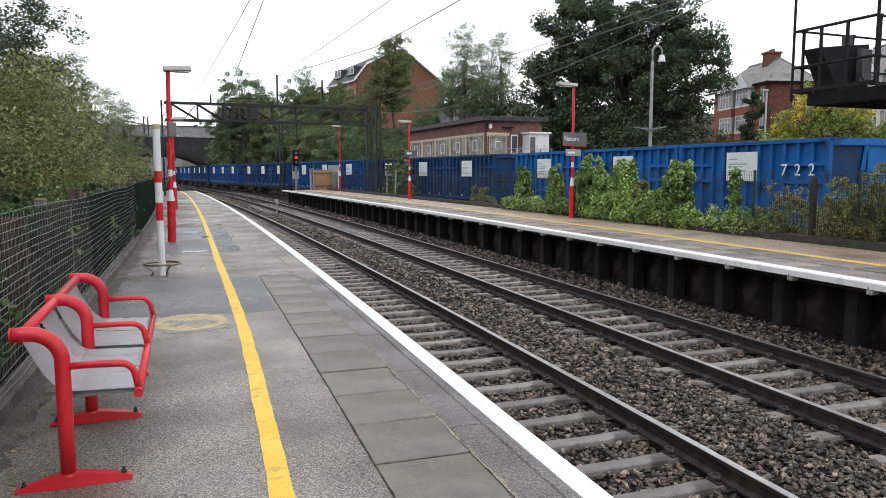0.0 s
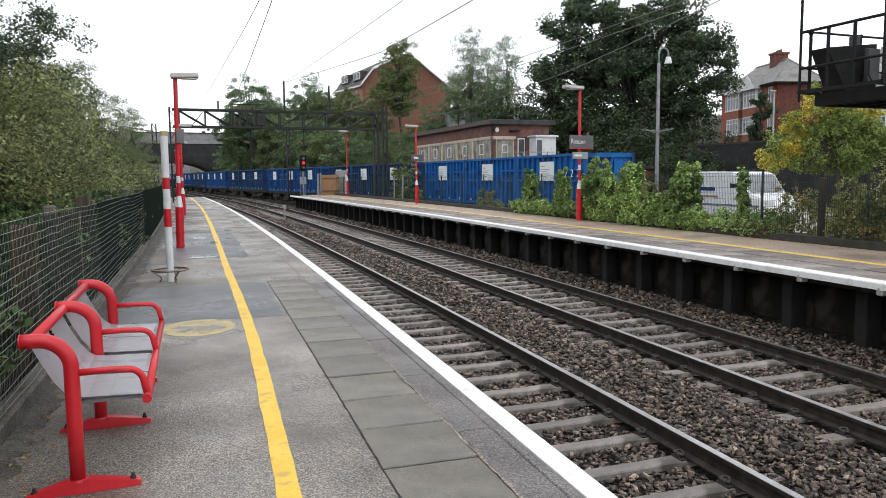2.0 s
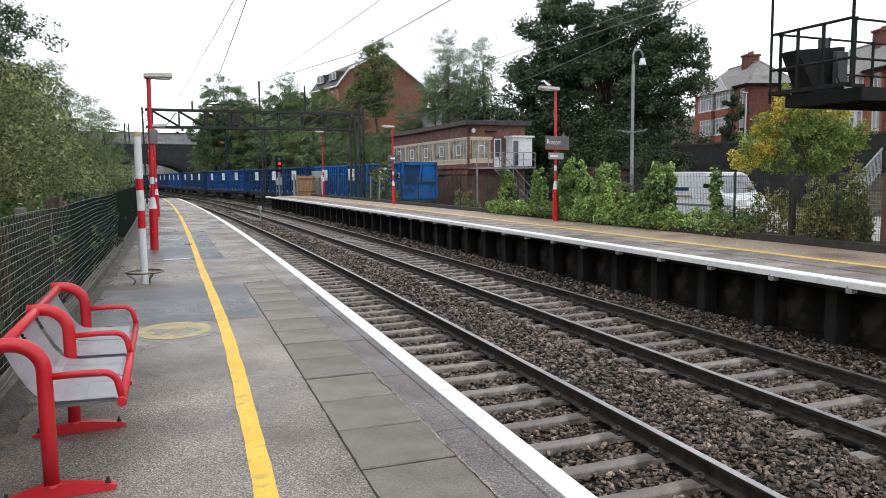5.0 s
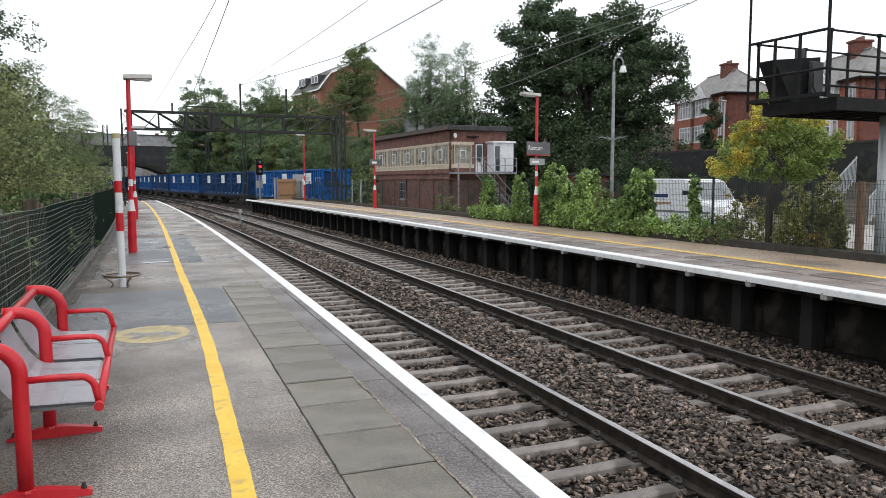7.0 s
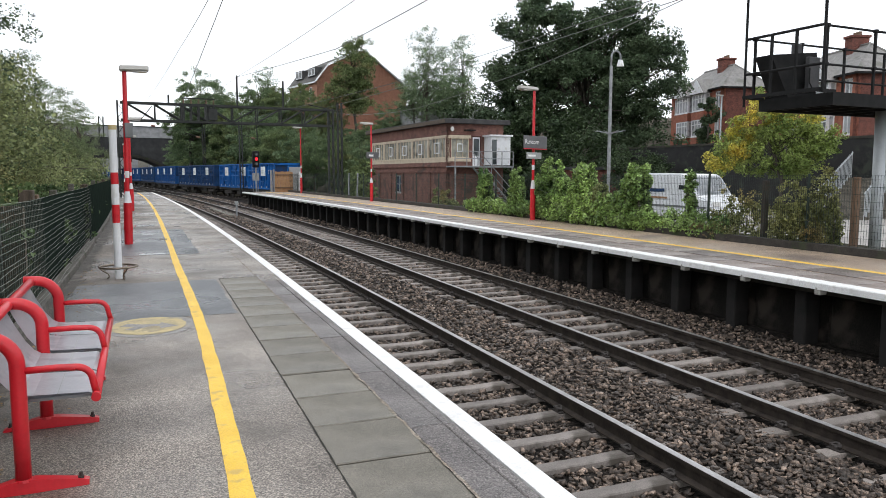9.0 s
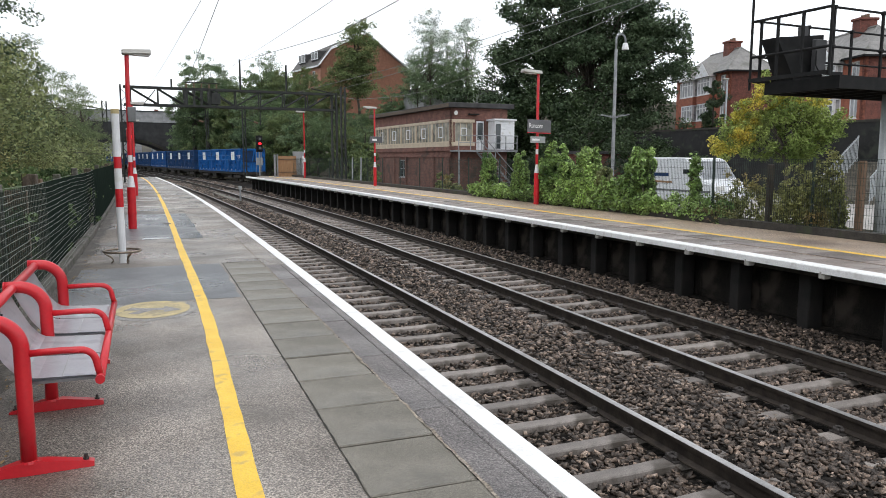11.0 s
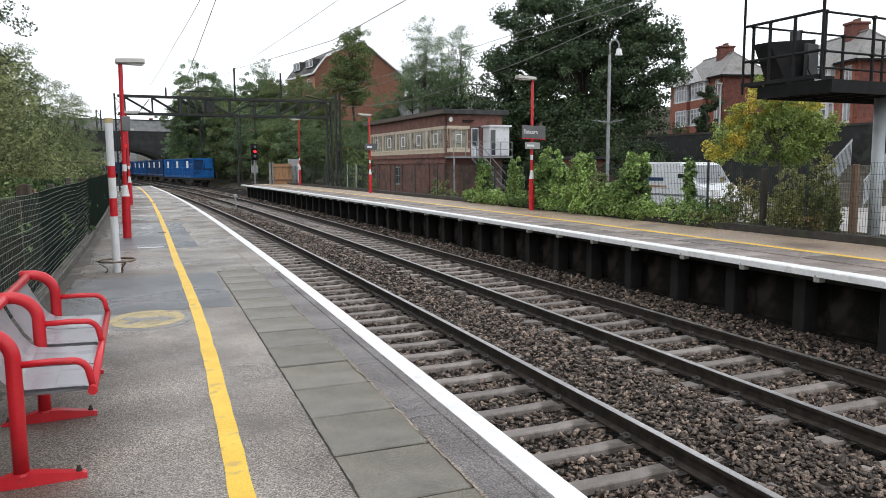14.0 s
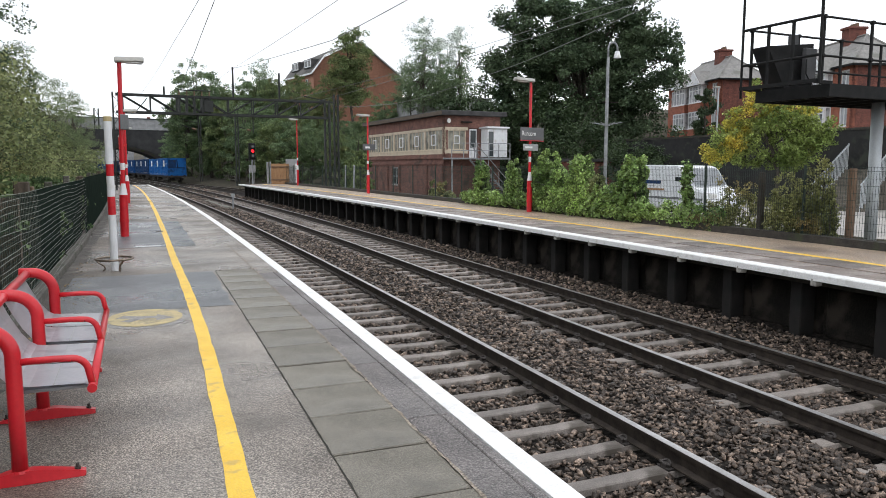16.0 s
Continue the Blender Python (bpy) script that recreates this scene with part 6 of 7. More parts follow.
def house(m, label):
    """A brick semi-detached house with a hipped slate roof; local y along its front, x to its back, corner at the origin."""
    h = thing("house", label, "house", m, "houses above the yard")
    W, D, E = 10.4, 4.5, 5.2
    front = Matrix(((0, 1, 0, 0), (1, 0, 0, 0), (0, 0, 1, 0), (0, 0, 0, 1)))
    holes = [(0.55, 1.5, 3.35, 4.85), (0.55, 1.5, 0.9, 2.4), (8.9, 9.8, 3.35, 4.85)]
    part("front_wall", face(front, wall_panels(bmesh.new(), W, 0, E, holes)), M["brick_orange"], h)
    part("side_wall", wall_panels(bmesh.new(), D, 0, E, []), M["brick_red"], h)
    part("far_side_wall", box(0.26, D, W - 0.25, W, 0, E), M["brick_red"], h)
    part("back_wall", box(D - 0.25, D, 0.26, W - 0.26, 0, E), M["brick_red"], h)
    for x0, x1, z0, z1 in holes:
        window(h, front @ Matrix.Translation((x0, 0.06, z0)), x1 - x0, z1 - z0, M["white_paint"], (2, 1), 0.1, 0.12, pane=M["pale_pane"])
    for y0 in (2.35, 5.6):
        house_bay(h, front, y0, E)
    bm = bmesh.new()
    o, r = 0.35, 2.3
    vs = [bm.verts.new(c) for c in ((-o, -o, E - 0.1), (D + o, -o, E - 0.1), (D + o, W + o, E - 0.1), (-o, W + o, E - 0.1), (D / 2, D / 2, E + r), (D / 2, W - 2.5, E + r))]
    for f in ((0, 1, 4), (1, 2, 5, 4), (2, 3, 5), (3, 0, 4, 5), (3, 2, 1, 0)):
        bm.faces.new([vs[i] for i in f])
    roof = part("roof", bm, M["slate"], h)
    part("ridge", tube([(D / 2, D / 2, E + r), (D / 2, W - 2.5, E + r)], 0.1, 6), M["slate"], roof)
    for k, c in enumerate(((-o, -o, E - 0.1), (D + o, -o, E - 0.1))):
        part("hip", tube([c, (D / 2, D / 2, E + r)], 0.09, 6), M["slate"], roof)
    for g0, g1 in ((-o, 2.1), (8.3, W + o)):
        part("gutter", box(-o - 0.08, -o + 0.04, g0, g1, E - 0.2, E - 0.06), M["dark_metal"], h)
    part("side_gutter", box(-o, D + o, -o - 0.08, -o + 0.04, E - 0.2, E - 0.06), M["dark_metal"], h)
    part("downpipe", rod((-0.08, 5.2, 0), (-0.08, 5.2, E - 0.4), 0.06, seg=6), M["dark_metal"], h)
    ch = part("chimney", box(1.6, 2.9, 3.3, 4.2, E + 1.2, E + 2.9), M["brick_red"], h)
    part("chimney_cap", box(1.5, 3.0, 3.2, 4.3, E + 2.9, E + 3.08, 0.03), M["brick_red"], ch)
    for y in (3.45, 3.75, 4.05):
        part("chimney_pot", rod((2.25, y, E + 3.08), (2.25, y, E + 3.35), 0.13, 0.11, seg=8), M["timber_red"], ch)
    return h


HOUSE = house(pose(48.02, 53.25, 4.28, 0, 0, -13), "red brick semi-detached house with slate roof and bays")
copy_thing(HOUSE, pose(45.05, 37.07, 3.37, 0, 0, -17))
lp = thing("street_lamp", "thin pale street lamp beside the houses", "street lamp", Matrix.Translation((41.5, 46.2, 2.6)))
part("shaft", rod((0, 0, 0), (0, 0, 5.0), 0.07, seg=8), M["pale_post"], lp)
part("head", box(-0.5, 0.1, -0.12, 0.12, 5.0, 5.12, 0.02), M["lamp_grey"], lp)


def flats():
    """A brick block of flats on the bank: gable end, long side with dormers in a steep slate roof."""
    b = thing("apartment_building", "brick block of flats with dormers above the railway bank", "apartment building", pose(23.85, 117.6, 5.95, 0, 0, 12.8))
    W, L, E, R = 16.6, 11.5, 10.4, 5.4
    front = Matrix(((0, 1, 0, 0), (1, 0, 0, 0), (0, 0, 1, 0), (0, 0, 0, 1)))
    holes = [(2.0 + i * 4.2, 3.3 + i * 4.2, z, z + 2.2) for i in range(2) for z in (1.6, 4.6, 7.4)]
    part("gable_wall", gable(W, E, R, 0.3, (1.9, E + 2.5)), M["brick_flats"], b)
    part("side_wall", face(front, wall_panels(bmesh.new(), L, 0, E, holes, 0.3)), M["brick_flats"], b)
    for x0, x1, z0, z1 in holes:
        window(b, front @ Matrix.Translation((x0, 0.08, z0)), x1 - x0, z1 - z0, M["white_paint"], (2, 2), 0.1, 0.12)
    part("back_wall", box(W - 0.3, W, 0.31, L, 0, E), M["brick_orange"], b)
    bm = bmesh.new()
    prof = [(-0.4, E - 0.2), (1.9, E + 2.7), (W / 2, E + R + 0.15), (W + 0.4, E - 0.2)]
    a, c = [bm.verts.new((x, -0.35, z)) for x, z in prof], [bm.verts.new((x, L, z)) for x, z in prof]
    for k in range(3):
        bm.faces.new((a[k], c[k], c[k + 1], a[k + 1]))
    bmesh.ops.solidify(bm, geom=bm.faces[:], thickness=0.22)
    roof = part("roof", bm, M["slate"], b)
    part("verge", tube([(-0.45, -0.4, E - 0.15), (1.9, -0.4, E + 2.75), (W / 2, -0.4, E + R + 0.2), (W + 0.45, -0.4, E - 0.15)], 0.13, 4), M["white_paint"], roof)
    for k in range(2):
        y = 1.2 + k * 5.2
        d = part("dormer", box(0.25, 2.6, y, y + 3.0, E + 0.9, E + 2.35, 0.03), M["felt"], roof)
        for j in range(2):
            window(d, front @ Matrix.Translation((y + 0.2 + j * 1.35, 0.19, E + 1.05)), 1.2, 1.15, M["white_paint"], (1, 1), 0.1, 0.08, sill=False)
    part("eaves_board", box(-0.5, -0.38, -0.3, L, E - 0.35, E - 0.1), M["white_paint"], b)


def gable(w, e, r, t, knee):
    bm = bmesh.new()
    f = [bm.verts.new(c) for c in ((0, 0, 0), (w, 0, 0), (w, 0, e), (w / 2, 0, e + r), (knee[0], 0, knee[1]), (0, 0, e))]
    bm.faces.new(f)
    bmesh.ops.solidify(bm, geom=bm.faces[:], thickness=t)
    return bm


flats()
low = thing("white_outbuilding", "weathered pale rendered building behind the signal box", "building", pose(27.5, 78, 4.5, 0, 0, 5))
part("outer_wall", box(0, 9, 0, 6, 0, 4.6), M["bridge_rail"], low)
part("roof", box(-0.3, 9.3, -0.3, 6.3, 4.6, 4.85), M["felt"], low)
for k in range(7):
    part("railing_post", box(0.2 + k * 1.4, 0.28 + k * 1.4, -0.25, -0.17, 4.85, 6.2), M["dark_metal"], low)
part("railing", box(0.2, 8.7, -0.25, -0.17, 6.15, 6.25), M["dark_metal"], low)


# ---- road bridge across the line ----
def road_bridge():
    b = thing("road_bridge", "dark stone road bridge with a paler parapet over the tracks", "bridge", along(172, 0))
    bm = bmesh.new()
    arch = [(6 + 10.5 * math.cos(a), -1.6 + 6.6 * math.sin(a)) for a in np.linspace(math.pi, 0, 21)]
    outline = [(-50, -1.6)] + arch + [(50, -1.6), (50, 9.2), (-50, 9.2)]
    near, far = [bm.verts.new((x, 0, z)) for x, z in outline], [bm.verts.new((x, 8, z)) for x, z in outline]
    bm.faces.new(near)
    bm.faces.new(list(reversed(far)))
    for i in range(len(outline)):
        k = (i + 1) % len(outline)
        bm.faces.new((near[i], far[i], far[k], near[k]))
    bmesh.ops.recalc_face_normals(bm, faces=bm.faces)
    part("arch_wall", bm, M["bridge"], b)
    ring = [((6 + r * math.cos(a)), -1.6 + (r - 3.9) * math.sin(a)) for r in (10.55, 11.2) for a in np.linspace(math.pi, 0, 21)]
    bm = bmesh.new()
    v = [bm.verts.new((x, -0.12, z)) for x, z in ring]
    for i in range(20):
        bm.faces.new((v[i], v[i + 1], v[i + 22], v[i + 21]))
    bmesh.ops.solidify(bm, geom=bm.faces[:], thickness=0.1)
    part("arch_ring", bm, M["dark_kerb"], b)
    part("parapet", box(-50, 50, -0.15, 0.3, 9.2, 11.5), M["bridge_rail"], b, "pale weathered parapet")
    part("parapet_coping", box(-50, 50, -0.25, 0.4, 11.5, 11.7), M["bridge"], b)


road_bridge()
for x, y, w, h, d in ((-30, 215, 12, 14.5, 9), (-16, 222, 10, 14.0, 9), (-3, 224, 11, 14.5, 9), (9, 226, 11, 14.2, 9), (21, 229, 12, 14.8, 9)):
    t = thing("terraced_house", "grey slate-roofed house beyond the bridge", "house", pose(x, y, 0, 0, 0, 4), "houses beyond the bridge")
    wall = part("outer_wall", box(0, w, 0, d, 0, h - 3.5), M["bridge_rail"], t)
    for wx in (1.6, w / 2 - 0.7, w - 3.0):
        part("window", box(wx, wx + 1.4, -0.06, -0.003, h - 5.6, h - 4.0), M["pale_pane"], wall)
    bm = bmesh.new()
    vs = [bm.verts.new(c) for c in ((-0.3, -0.3, h - 3.5), (w + 0.3, -0.3, h - 3.5), (w + 0.3, d + 0.3, h - 3.5), (-0.3, d + 0.3, h - 3.5), (-0.3, d / 2, h), (w + 0.3, d / 2, h))]
    for f in ((0, 1, 5, 4), (1, 2, 5), (2, 3, 4, 5), (3, 0, 4)):
        bm.faces.new([vs[i] for i in f])
    part("roof", bm, M["slate"], t)
    part("chimney", box(1, 2, d / 2 - 0.5, d / 2 + 0.5, h - 0.8, h + 0.9), M["brick_red"], t)


# ---- more trees ----
def spot(az, dist, z):
    return Vector((dist * math.sin(radians(az)), dist * math.cos(radians(az)), z))


BROAD = [(0, 0, 7.2, 2.9, 2.9, 3.0), (-1.6, 0.4, 5.2, 2.4, 2.4, 2.4), (1.7, -0.3, 5.0, 2.5, 2.4, 2.4), (0, 0, 3.0, 2.9, 2.7, 2.3)]
BUSHY = [(0, 0, 3.4, 2.5, 2.4, 2.2), (-1.5, 0.3, 2.0, 2.0, 2.0, 1.8), (1.6, -0.2, 1.9, 2.0, 2.0, 1.8)]
SLIM = [(0, 0, 6.8, 1.3, 1.3, 2.6), (-0.8, 0.2, 4.6, 1.4, 1.3, 1.9), (0.9, 0, 4.3, 1.4, 1.4, 1.9), (0.2, 0, 8.6, 0.8, 0.8, 1.3)]
KIND = {}
KIND["broad"] = tree("broad green tree on the railway bank", BROAD, 620, 44000, 0.25, 0.07, M["leaf_mid"], 6.0, 0.2, Matrix.Translation(at(86, 26, 1.5)) @ Matrix.Scale(0.6, 4), 31)
KIND["olive"] = tree("olive autumn tree on the railway bank", BROAD, 600, 42000, 0.25, 0.07, M["leaf_olive"], 6.0, 0.2, Matrix.Translation(at(92, 22, 1.5)) @ Matrix.Scale(0.62, 4), 32)
KIND["slim"] = tree("slender sparse tree with pale leaves", SLIM, 330, 13000, 0.34, 0.062, M["leaf_mid"], 7.5, 0.11, Matrix.Translation(spot(19.9, 76, 4.6)) @ Matrix.Scale(1.2, 4), 33, shell=0.3, tips=40)
KIND["shade"] = tree("dense dark green tree on the railway bank", BROAD, 600, 42000, 0.25, 0.07, M["leaf_shade"], 6.0, 0.2, Matrix.Translation(at(80, 25, 1.5)) @ Matrix.Scale(0.6, 4), 40)
KIND["dark"] = tree("dense bush under the trees, coloured dark for their shade", BUSHY, 220, 9000, 0.34, 0.1, M["leaf_bush"], 2.5, 0.14, Matrix.Translation(at(50, 24.5, -0.6)), 34, category="bush", name="bush")
KIND["hedge"] = tree("dense olive hedge bush behind the fence", BUSHY, 420, 52000, 0.24, 0.027, M["leaf_hedge"], 2.5, 0.1, Matrix.Translation(at(9.5, -6.4, -0.3)), 35, category="bush", name="bush")
KIND["russet"] = tree("dense bush with olive and brown leaves behind the fence", BUSHY, 420, 47000, 0.24, 0.027, M["leaf_rust"], 2.5, 0.1, Matrix.Translation(at(5.6, -7.6, -0.3)) @ Matrix.Scale(0.95, 4), 45, category="bush", name="bush")
KIND["far_hedge"] = tree("dense olive hedge bush behind the fence", BUSHY, 300, 15000, 0.26, 0.048, M["leaf_hedge"], 2.5, 0.1, Matrix.Translation(at(28.5, -6.3, -0.4)) @ Matrix.Scale(0.85, 4), 39, category="bush", name="bush")
KIND["birch"] = tree("young birch with fine pale green leaves", SLIM, 420, 20000, 0.2, 0.036, M["leaf_birch"], 7.5, 0.08, Matrix.Translation(spot(-8.6, 25, -0.3)) @ Matrix.Scale(0.56, 4), 36, shell=0.2, tips=40)
KIND["sycamore"] = tree("leafy dark green tree beyond the near fence", BROAD, 520, 52000, 0.25, 0.04, M["leaf_dark"], 6.0, 0.16, Matrix.Translation(spot(-16.3, 15, -0.4)) @ Matrix.Scale(0.66, 4), 37, tips=40)
KIND["oval"] = tree("dark upright tree in front of the flats", SLIM, 330, 24000, 0.3, 0.075, M["leaf_olive"], 7.5, 0.14, Matrix.Translation(spot(14.3, 95, 5.4)) @ Matrix.Scale(1.42, 4), 38, shell=0.3, tips=40)


def plant(kind, place, scale, turn):
    return copy_thing(KIND[kind], Matrix.Translation(place) @ Matrix.Rotation(radians(turn), 4, "Z") @ Matrix.Scale(scale / KIND[kind].scale[0], 4))


def planting():
    rng = random.Random(5)
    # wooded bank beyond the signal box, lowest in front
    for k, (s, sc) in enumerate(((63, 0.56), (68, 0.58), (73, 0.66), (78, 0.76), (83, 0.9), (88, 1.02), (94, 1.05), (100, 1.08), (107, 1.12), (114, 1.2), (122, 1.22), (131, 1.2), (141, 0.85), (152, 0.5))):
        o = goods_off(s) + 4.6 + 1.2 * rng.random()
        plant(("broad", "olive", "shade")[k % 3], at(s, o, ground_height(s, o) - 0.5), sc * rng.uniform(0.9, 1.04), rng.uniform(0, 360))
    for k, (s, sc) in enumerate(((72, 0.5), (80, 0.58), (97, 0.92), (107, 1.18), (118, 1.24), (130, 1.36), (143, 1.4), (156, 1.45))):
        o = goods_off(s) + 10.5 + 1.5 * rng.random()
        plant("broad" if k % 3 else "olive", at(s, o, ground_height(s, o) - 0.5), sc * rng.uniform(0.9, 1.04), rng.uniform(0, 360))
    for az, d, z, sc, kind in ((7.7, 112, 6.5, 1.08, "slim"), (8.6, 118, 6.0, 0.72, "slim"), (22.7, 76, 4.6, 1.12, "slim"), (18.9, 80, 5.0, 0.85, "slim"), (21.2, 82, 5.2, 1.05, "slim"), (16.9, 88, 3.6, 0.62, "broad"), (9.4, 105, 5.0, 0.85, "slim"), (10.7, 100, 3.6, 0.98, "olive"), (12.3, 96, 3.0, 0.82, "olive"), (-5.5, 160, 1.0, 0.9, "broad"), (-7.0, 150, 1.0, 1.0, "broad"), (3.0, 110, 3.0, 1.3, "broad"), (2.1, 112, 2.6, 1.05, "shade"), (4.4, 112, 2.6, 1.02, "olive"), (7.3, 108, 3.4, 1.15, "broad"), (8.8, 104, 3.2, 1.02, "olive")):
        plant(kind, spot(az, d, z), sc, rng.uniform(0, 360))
    # undergrowth below the big tree and along the dark wall, crown shade in its leaf colour
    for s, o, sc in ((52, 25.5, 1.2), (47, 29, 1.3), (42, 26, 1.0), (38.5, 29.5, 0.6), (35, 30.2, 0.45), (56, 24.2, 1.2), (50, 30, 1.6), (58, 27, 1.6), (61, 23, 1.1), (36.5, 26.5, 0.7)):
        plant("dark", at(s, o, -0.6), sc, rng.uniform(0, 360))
    # growth behind the near fence
    for s, o, sc in ((9.2, -6.3, 0.75), (11.2, -8.0, 1.05), (13.4, -6.4, 0.8), (14.6, -8.2, 1.05), (18.5, -8.2, 0.95), (19.4, -6.2, 0.75), (23.0, -7.2, 0.8)):
        plant("russet", at(s, o, -0.4), sc, rng.uniform(0, 360))
    # the three at s 0 and below are unseen, added to shade the bench
    for s, o, sc in ((-9.0, -6.4, 0.95), (-4.5, -6.6, 1.0), (0.0, -6.5, 0.9), (4.0, -6.6, 0.8), (6.6, -6.4, 0.85), (7.4, -8.2, 1.1), (12.0, -6.2, 0.8), (14.8, -6.4, 0.95), (17.8, -6.1, 0.85)):
        plant("hedge", at(s, o, -0.4), sc, rng.uniform(0, 360))
    for s, o, sc in ((21, -6.1, 0.8), (24.6, -6.2, 0.8), (33, -6.3, 0.8), (38, -6.4, 0.85), (43.5, -6.3, 0.8), (49, -6.5, 0.85), (55, -6.6, 0.85), (62, -6.5, 0.9), (70, -6.5, 1.0), (80, -6.8, 1.1), (92, -7, 1.2), (20, -8.6, 1.1)):
        plant("far_hedge", at(s, o, -0.4), sc, rng.uniform(0, 360))
    for az, d, sc in ((-19, 17, 0.75), (-24, 13, 0.7)):
        plant("sycamore", spot(az, d, -0.4), sc, rng.uniform(0, 360))
    for az, d, sc in ((-10.0, 21, 0.5), (-7.2, 28, 0.52), (-6.4, 33, 0.55), (-5.4, 38, 0.55), (-11.5, 24, 0.6), (-4.9, 45, 0.58)):
        plant("birch", spot(az, d, -0.4), sc, rng.uniform(0, 360))


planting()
CROWN_GOLD = [(-2.3, 0, 2.15, 0.95, 1.0, 0.6), (-1.8, 0, 3.0, 0.85, 1.0, 0.8), (-1.1, 0, 3.8, 0.75, 0.8, 0.85), (-0.95, 0, 4.7, 0.3, 0.35, 0.5)]
CROWN_GREEN = [(-0.1, 0, 2.6, 1.4, 1.2, 1.1), (0.4, 0, 3.7, 1.2, 1.1, 0.6), (1.2, 0, 2.9, 0.9, 0.9, 0.6), (1.95, 0.1, 2.7, 0.45, 0.5, 0.25), (-0.3, 0, 1.95, 1.2, 1.0, 0.5), (0.9, 0, 2.1, 0.6, 0.6, 0.4)]
yellowing = tree("small tree with yellowing autumn leaves beside the yard", CROWN_GOLD + CROWN_GREEN, 400, 26000, 0.19, 0.055, M["leaf_turning"], 3.2, 0.11, Matrix.Translation((29.0, 27.8, -0.55)) @ Matrix.Rotation(radians(-45), 4, "Z") @ Matrix.Diagonal((1.1, 1.1, 1.22, 1)), 41, shell=0.3)
gold_rng = np.random.default_rng(43)
gold = new("yellow_foliage", leaf_mesh("yellow_foliage", clumped(CROWN_GOLD + [(0.3, -0.2, 3.9, 1.3, 0.9, 0.5)], 130, 10500, 0.17, gold_rng, 0.4)[1], 0.055, M["leaf_yellow"], 44))
gold.parent = yellowing
gold["label"] = "golden turned leaves"
tree("dark conifer beside the brick house", [(0, 0, 1.6, 1.2, 1.2, 1.5), (0, 0, 3.1, 0.7, 0.7, 1.2)], 60, 5000, 0.22, 0.1, M["leaf_dark"], 3.8, 0.1, Matrix.Translation((43.2, 49.6, 3.6)), 42, name="conifer", tips=0)


# ---- the goods train ----
WAGON_L = 20.48
WAGONS = []


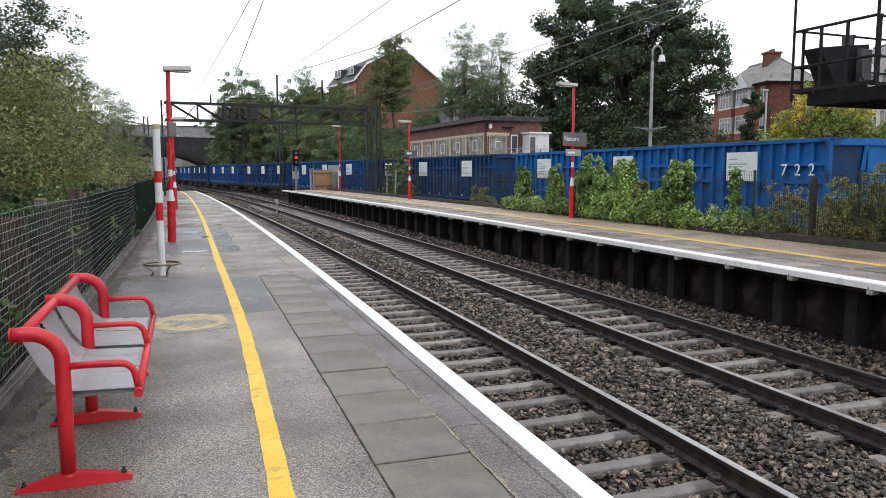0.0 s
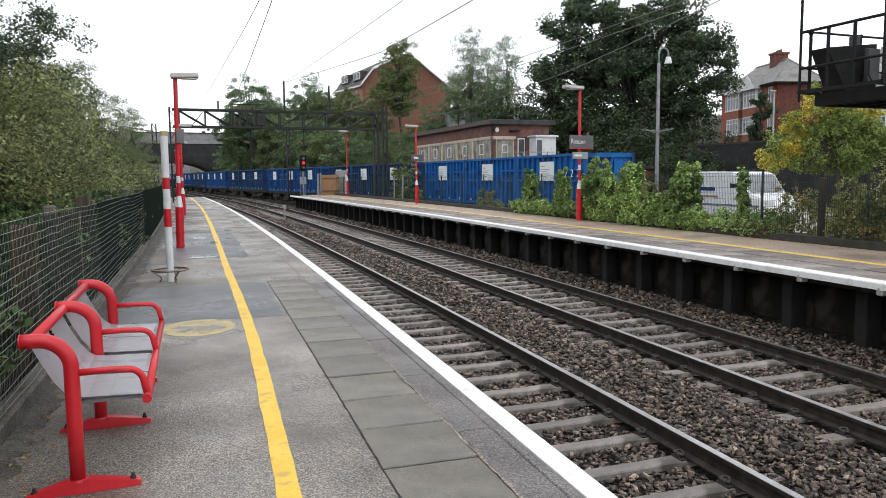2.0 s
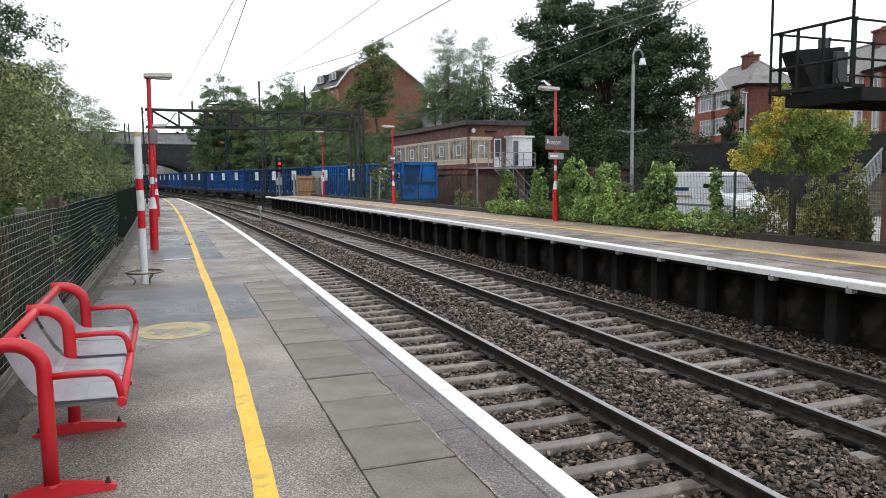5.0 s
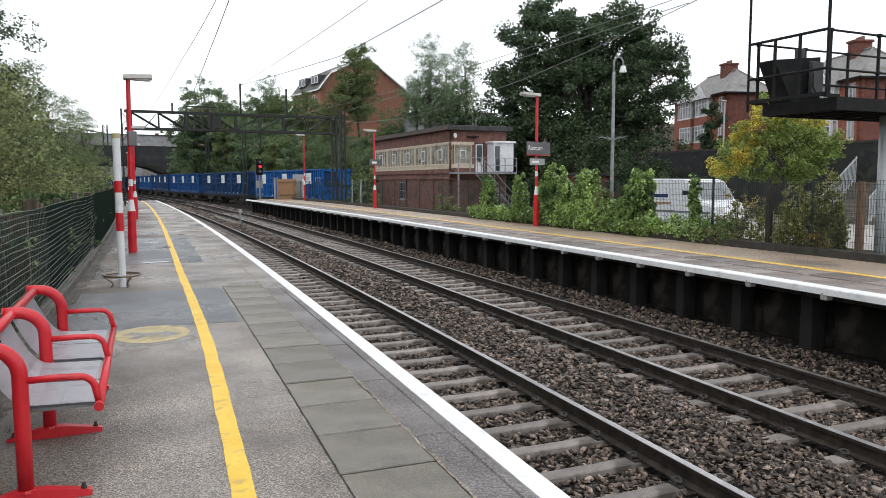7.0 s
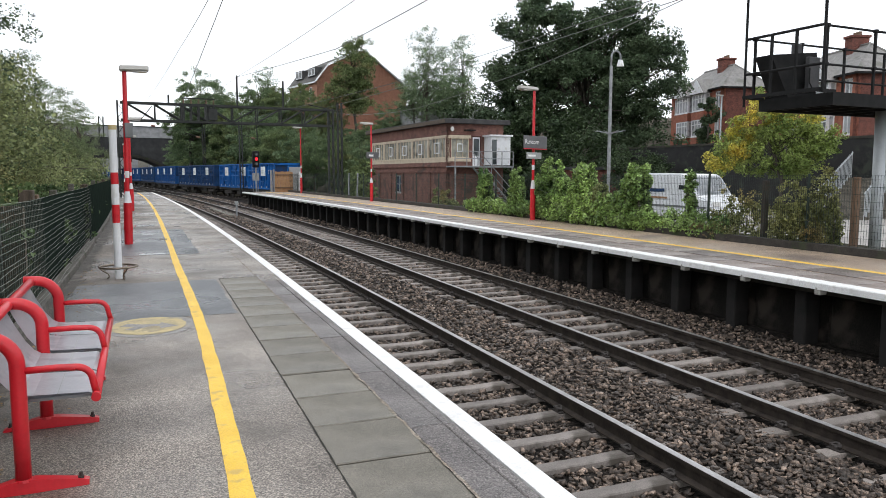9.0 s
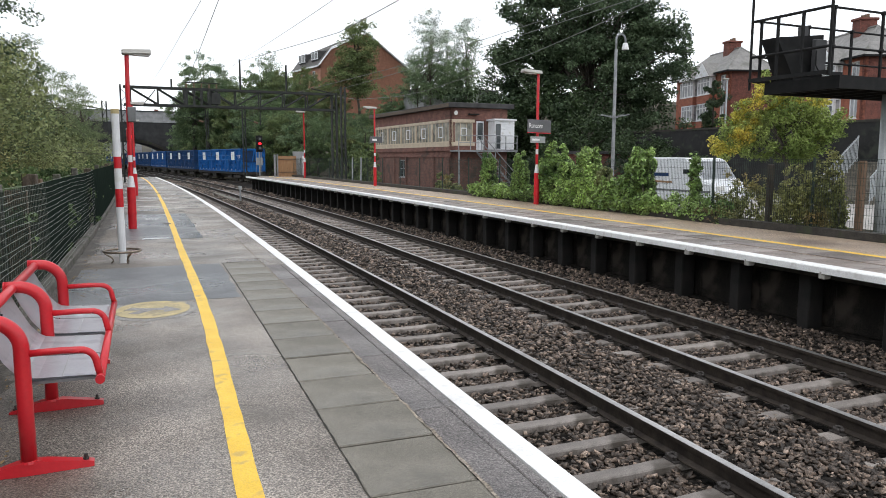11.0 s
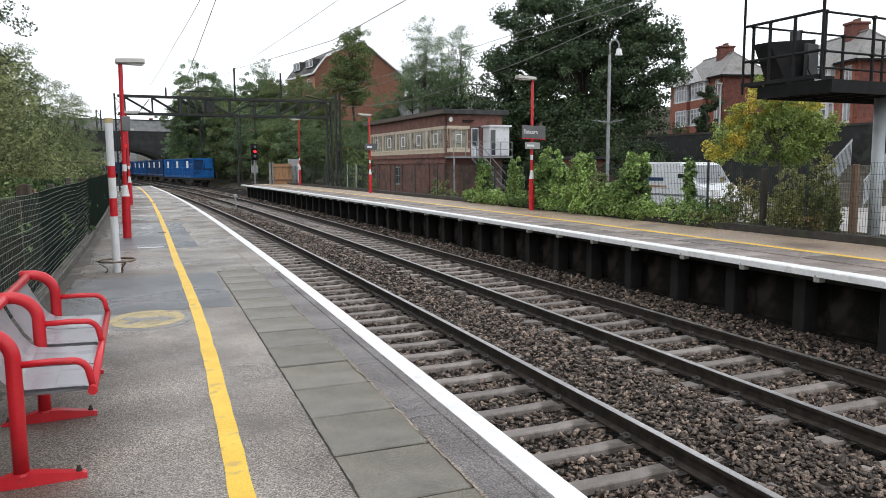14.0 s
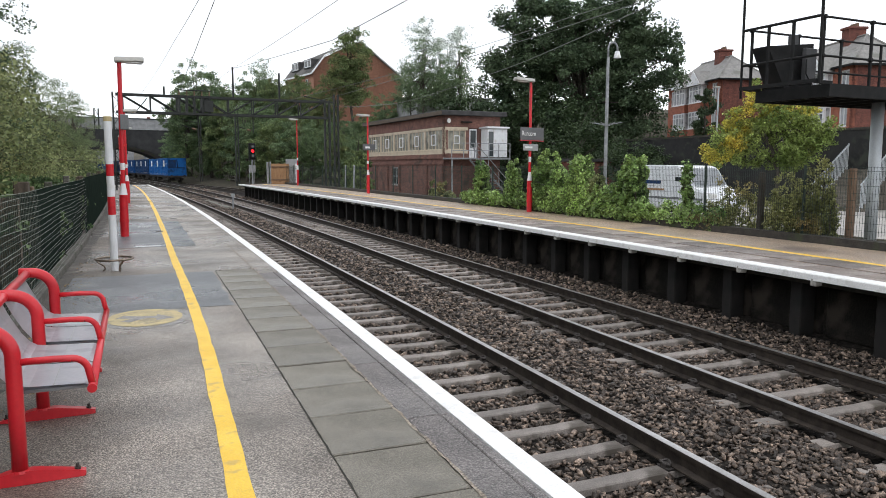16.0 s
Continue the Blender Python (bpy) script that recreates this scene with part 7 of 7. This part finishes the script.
def container(parent, y0, number=None, paint=None):
    """A blue ribbed box of 6.06 m by 2.5 m, open-framed ends; local y along the train."""
    L, W, H, z0 = 5.98, 2.56, 2.5, 1.07
    c = part("container", box(-W / 2 + 0.13, W / 2 - 0.13, y0 + 0.12, y0 + L - 0.12, z0, z0 + H - 0.06), paint, parent)
    for x in (-1, 1):
        a, b = sorted((x * (W / 2 - 0.15), x * W / 2))
        for z, h in ((z0, 0.16), (z0 + H - 0.12, 0.12)):
            part("side_rail", box(a, b, y0, y0 + L, z, z + h, 0.01), paint, c)
        for k in range(13):
            y = y0 + 0.06 + k * (L - 0.24) / 12
            part("rib", box(a + 0.015 * (x < 0) - 0.0, b - 0.015 * (x > 0), y, y + 0.11, z0 + 0.16, z0 + H - 0.12, 0.015), paint, c)
        for k0, k1, z in ((0, 3, 1.25), (9, 12, 1.25), (0, 3, 1.75), (9, 12, 1.75), (6, 8, 0.7)):
            ya, yb = y0 + 0.06 + k0 * (L - 0.24) / 12, y0 + 0.06 + k1 * (L - 0.24) / 12
            part("stiffener", box(a + 0.02, b - 0.02, ya, yb, z0 + z, z0 + z + 0.1), paint, c)
        for k in range(4):
            y = y0 + 0.7 + k * (L - 1.4) / 3
            part("latch", box(a if x < 0 else b - 0.05, a + 0.05 if x < 0 else b, y - 0.05, y + 0.05, z0 + 0.17, z0 + 0.3), M["lamp_grey"], c)
        p0, p1 = sorted((x * (W / 2 - 0.004), x * (W / 2 + 0.012)))
        pn = part("notice_panel", box(p0, p1, y0 + 2.5, y0 + 3.75, z0 + 1.3, z0 + 2.18), M["panel"], c, "white printed notice panel")
        q0, q1 = sorted((x * (W / 2 + 0.012), x * (W / 2 + 0.016)))
        for zz, l in ((1.95, 0.35), (1.8, 0.75), (1.72, 0.6), (1.6, 0.7), (1.48, 0.5)):
            part("print", box(q0, q1, y0 + 3.65 - l, y0 + 3.65, z0 + zz, z0 + zz + 0.04), M["ink"], pn)
        for k in range(3):
            if number and x < 0:
                lettering(number[k], 0.48, M["letter"], c, Matrix.Translation((-W / 2 - 0.004, y0 + 1.5 - k * 0.47, z0 + 1.62)) @ Matrix.Rotation(radians(-90), 4, "Z") @ Matrix.Rotation(radians(90), 4, "X"), "number")
    for ya, d in ((y0, 1), (y0 + L, -1)):
        for x in (-W / 2 + 0.05, W / 2 - 0.05):
            part("corner_post", box(x - 0.07, x + 0.07, min(ya, ya + d * 0.14), max(ya, ya + d * 0.14), z0, z0 + H, 0.01), paint, c)
        part("end_head", box(-W / 2 + 0.1, W / 2 - 0.1, min(ya, ya + d * 0.1), max(ya, ya + d * 0.1), z0 + H - 0.2, z0 + H), paint, c)
        part("end_sill", box(-W / 2 + 0.1, W / 2 - 0.1, min(ya, ya + d * 0.1), max(ya, ya + d * 0.1), z0 + 1.05, z0 + 1.2), M["dark_blue"], c)
        ym = ya + d * 0.05
        part("end_strut", tube([(0.15, ym, z0 + H - 0.15), (-0.25, ym, z0 + 0.1)], 0.07, 4), paint, c)
        e0, e1 = sorted((ya + d * 0.1, ya + d * 0.119))
        # darker blue here stands for the shade inside the recess
        part("end_panel", box(-W / 2 + 0.13, 0.2, e0, e1, z0 + 1.2, z0 + H - 0.22), M["dark_blue"], c, "recessed upper panel, its shade put into a darker blue")
        part("end_flap", box(-W / 2 + 0.13, 0.24, min(ya + d * 0.06, ya + d * 0.1), max(ya + d * 0.06, ya + d * 0.1), z0 + 0.04, z0 + 1.04, 0.008), paint, c)
        for x in (-0.85, -0.4):
            part("end_rib", box(x - 0.04, x + 0.04, min(ya + d * 0.02, ya + d * 0.058), max(ya + d * 0.02, ya + d * 0.058), z0 + 0.06, z0 + 1.0), paint, c)
        part("end_door", box(0.25, W / 2 - 0.14, min(ya + d * 0.07, ya + d * 0.1), max(ya + d * 0.07, ya + d * 0.1), z0 + 0.1, z0 + H - 0.22), paint, c)
    return c


def wagon(number=None, paint=None):
    w = thing("container_wagon", "flat wagon carrying three blue ribbed waste containers", "railway wagon", None, "goods train wagons")
    part("underframe", box(-1.15, 1.15, -9.45, 9.45, 0.82, 1.05, 0.02), M["wagon"], w)
    part("centre_sill", box(-0.35, 0.35, -9.3, 9.3, 0.5, 0.82), M["wagon"], w)
    for y in (-3.2, 3.2):
        part("brake_gear", box(-0.9, 0.9, y - 0.8, y + 0.8, 0.35, 0.8, 0.05), M["wagon"], w)
    for y in (-6.6, 6.6):
        bg = part("bogie", box(-1.05, 1.05, y - 1.35, y + 1.35, 0.42, 0.62, 0.04), M["wagon"], w)
        for dy in (-0.92, 0.92):
            for x in (-0.75, 0.75):
                part("wheel", rod((x - 0.07, y + dy, 0.43), (x + 0.07, y + dy, 0.43), 0.43, seg=18), M["wagon"], bg)
            part("axle", rod((-0.95, y + dy, 0.43), (0.95, y + dy, 0.43), 0.08, seg=8), M["wagon"], bg)
        for x in (-1.02, 1.02):
            part("side_frame", box(x - 0.06, x + 0.06, y - 1.3, y + 1.3, 0.4, 0.75, 0.05), M["wagon"], bg)
    for x in (-0.87, 0.87):
        for y, d in ((-9.45, -1), (9.45, 1)):
            part("buffer", rod((x, y, 0.98), (x, y + d * 0.45, 0.98), 0.1, 0.2, seg=12), M["wagon"], w)
    for k in range(3):
        container(w, -9.12 + k * 6.08, number if k == 0 else None, paint or M["blue"])
    return w


def wagon_pose(s):
    a, b = at(s - 6.6, goods_off(s - 6.6)), at(s + 6.6, goods_off(s + 6.6))
    place = (a + b) / 2 + Vector((0, 0, GOODS_Z + goods_rise(s)))
    d = b - a
    return Matrix.Translation(place) @ Matrix.Rotation(math.atan2(-d.x, d.y), 4, "Z")


WAGONS.append(wagon("722"))
dirty, clean = wagon(None, M["worn_blue"]), wagon(None, M["faded_blue"])
WAGONS += [dirty, clean]
for k in range(5):
    WAGONS.append(copy_thing(clean if k % 2 else dirty, Matrix.Identity(4)))


# ---- paving, laid last ----
paving_row(platform, "slab", M["slab"], -0.93, -0.4135, 0.5833, 0.0, -5.833, 10.3, shift=0.533)
paving_row(platform, "coping_slab", M["coping"], -0.4115, -0.206, 1.235, 0.0, -6.175, 10.6, shift=0.11)
paving_row(platform, "edge_strip", M["coping"], -0.199, -0.139, 1.235, 0.0, -6.175, 10.6, shift=0.11)
paving_row(far_platform, "slab", M["coping_far"], EDGE_F + 0.25, EDGE_F + 0.89, 0.91, FZ, 0.0, 57, shift=0.3)
paving_row(far_platform, "slab", M["coping_far"], EDGE_F + 0.9, EDGE_F + 1.53, 0.91, FZ + 0.009, 0.0, 57, shift=0.75, bottom=-0.03)
line_paint("mortar_seam", -0.4125, 0.017, 0.0035, 1.5, 14.0, M["mortar"], "crumbling pale mortar and moss between paving slabs", 77, wob=0.001, step=0.06, ragged=0.004)
line_paint("dirt_seam", -0.932, 0.009, 0.003, 0.5, 10.4, M["joint"], "dark dirt in the joint between asphalt and slabs", 78, wob=0.0004, step=0.08, ragged=0.0025)


def train_s(t):
    """Where the train's tail is on the line."""
    return 15.0 + 0.985 * (6.394 * t - 0.0625 * t * t + 0.00144 * t ** 3) + 0.13 * max(0.0, t - 10) ** 2


def motions():
    for i, w in enumerate(WAGONS):
        rows = []
        for t in np.arange(0, 16.01, 0.5):
            s = train_s(t) + 0.985 * (9.12 + i * WAGON_L)
            rows.append((float(t), wagon_pose(s)))
        walk(w, rows)


motions()
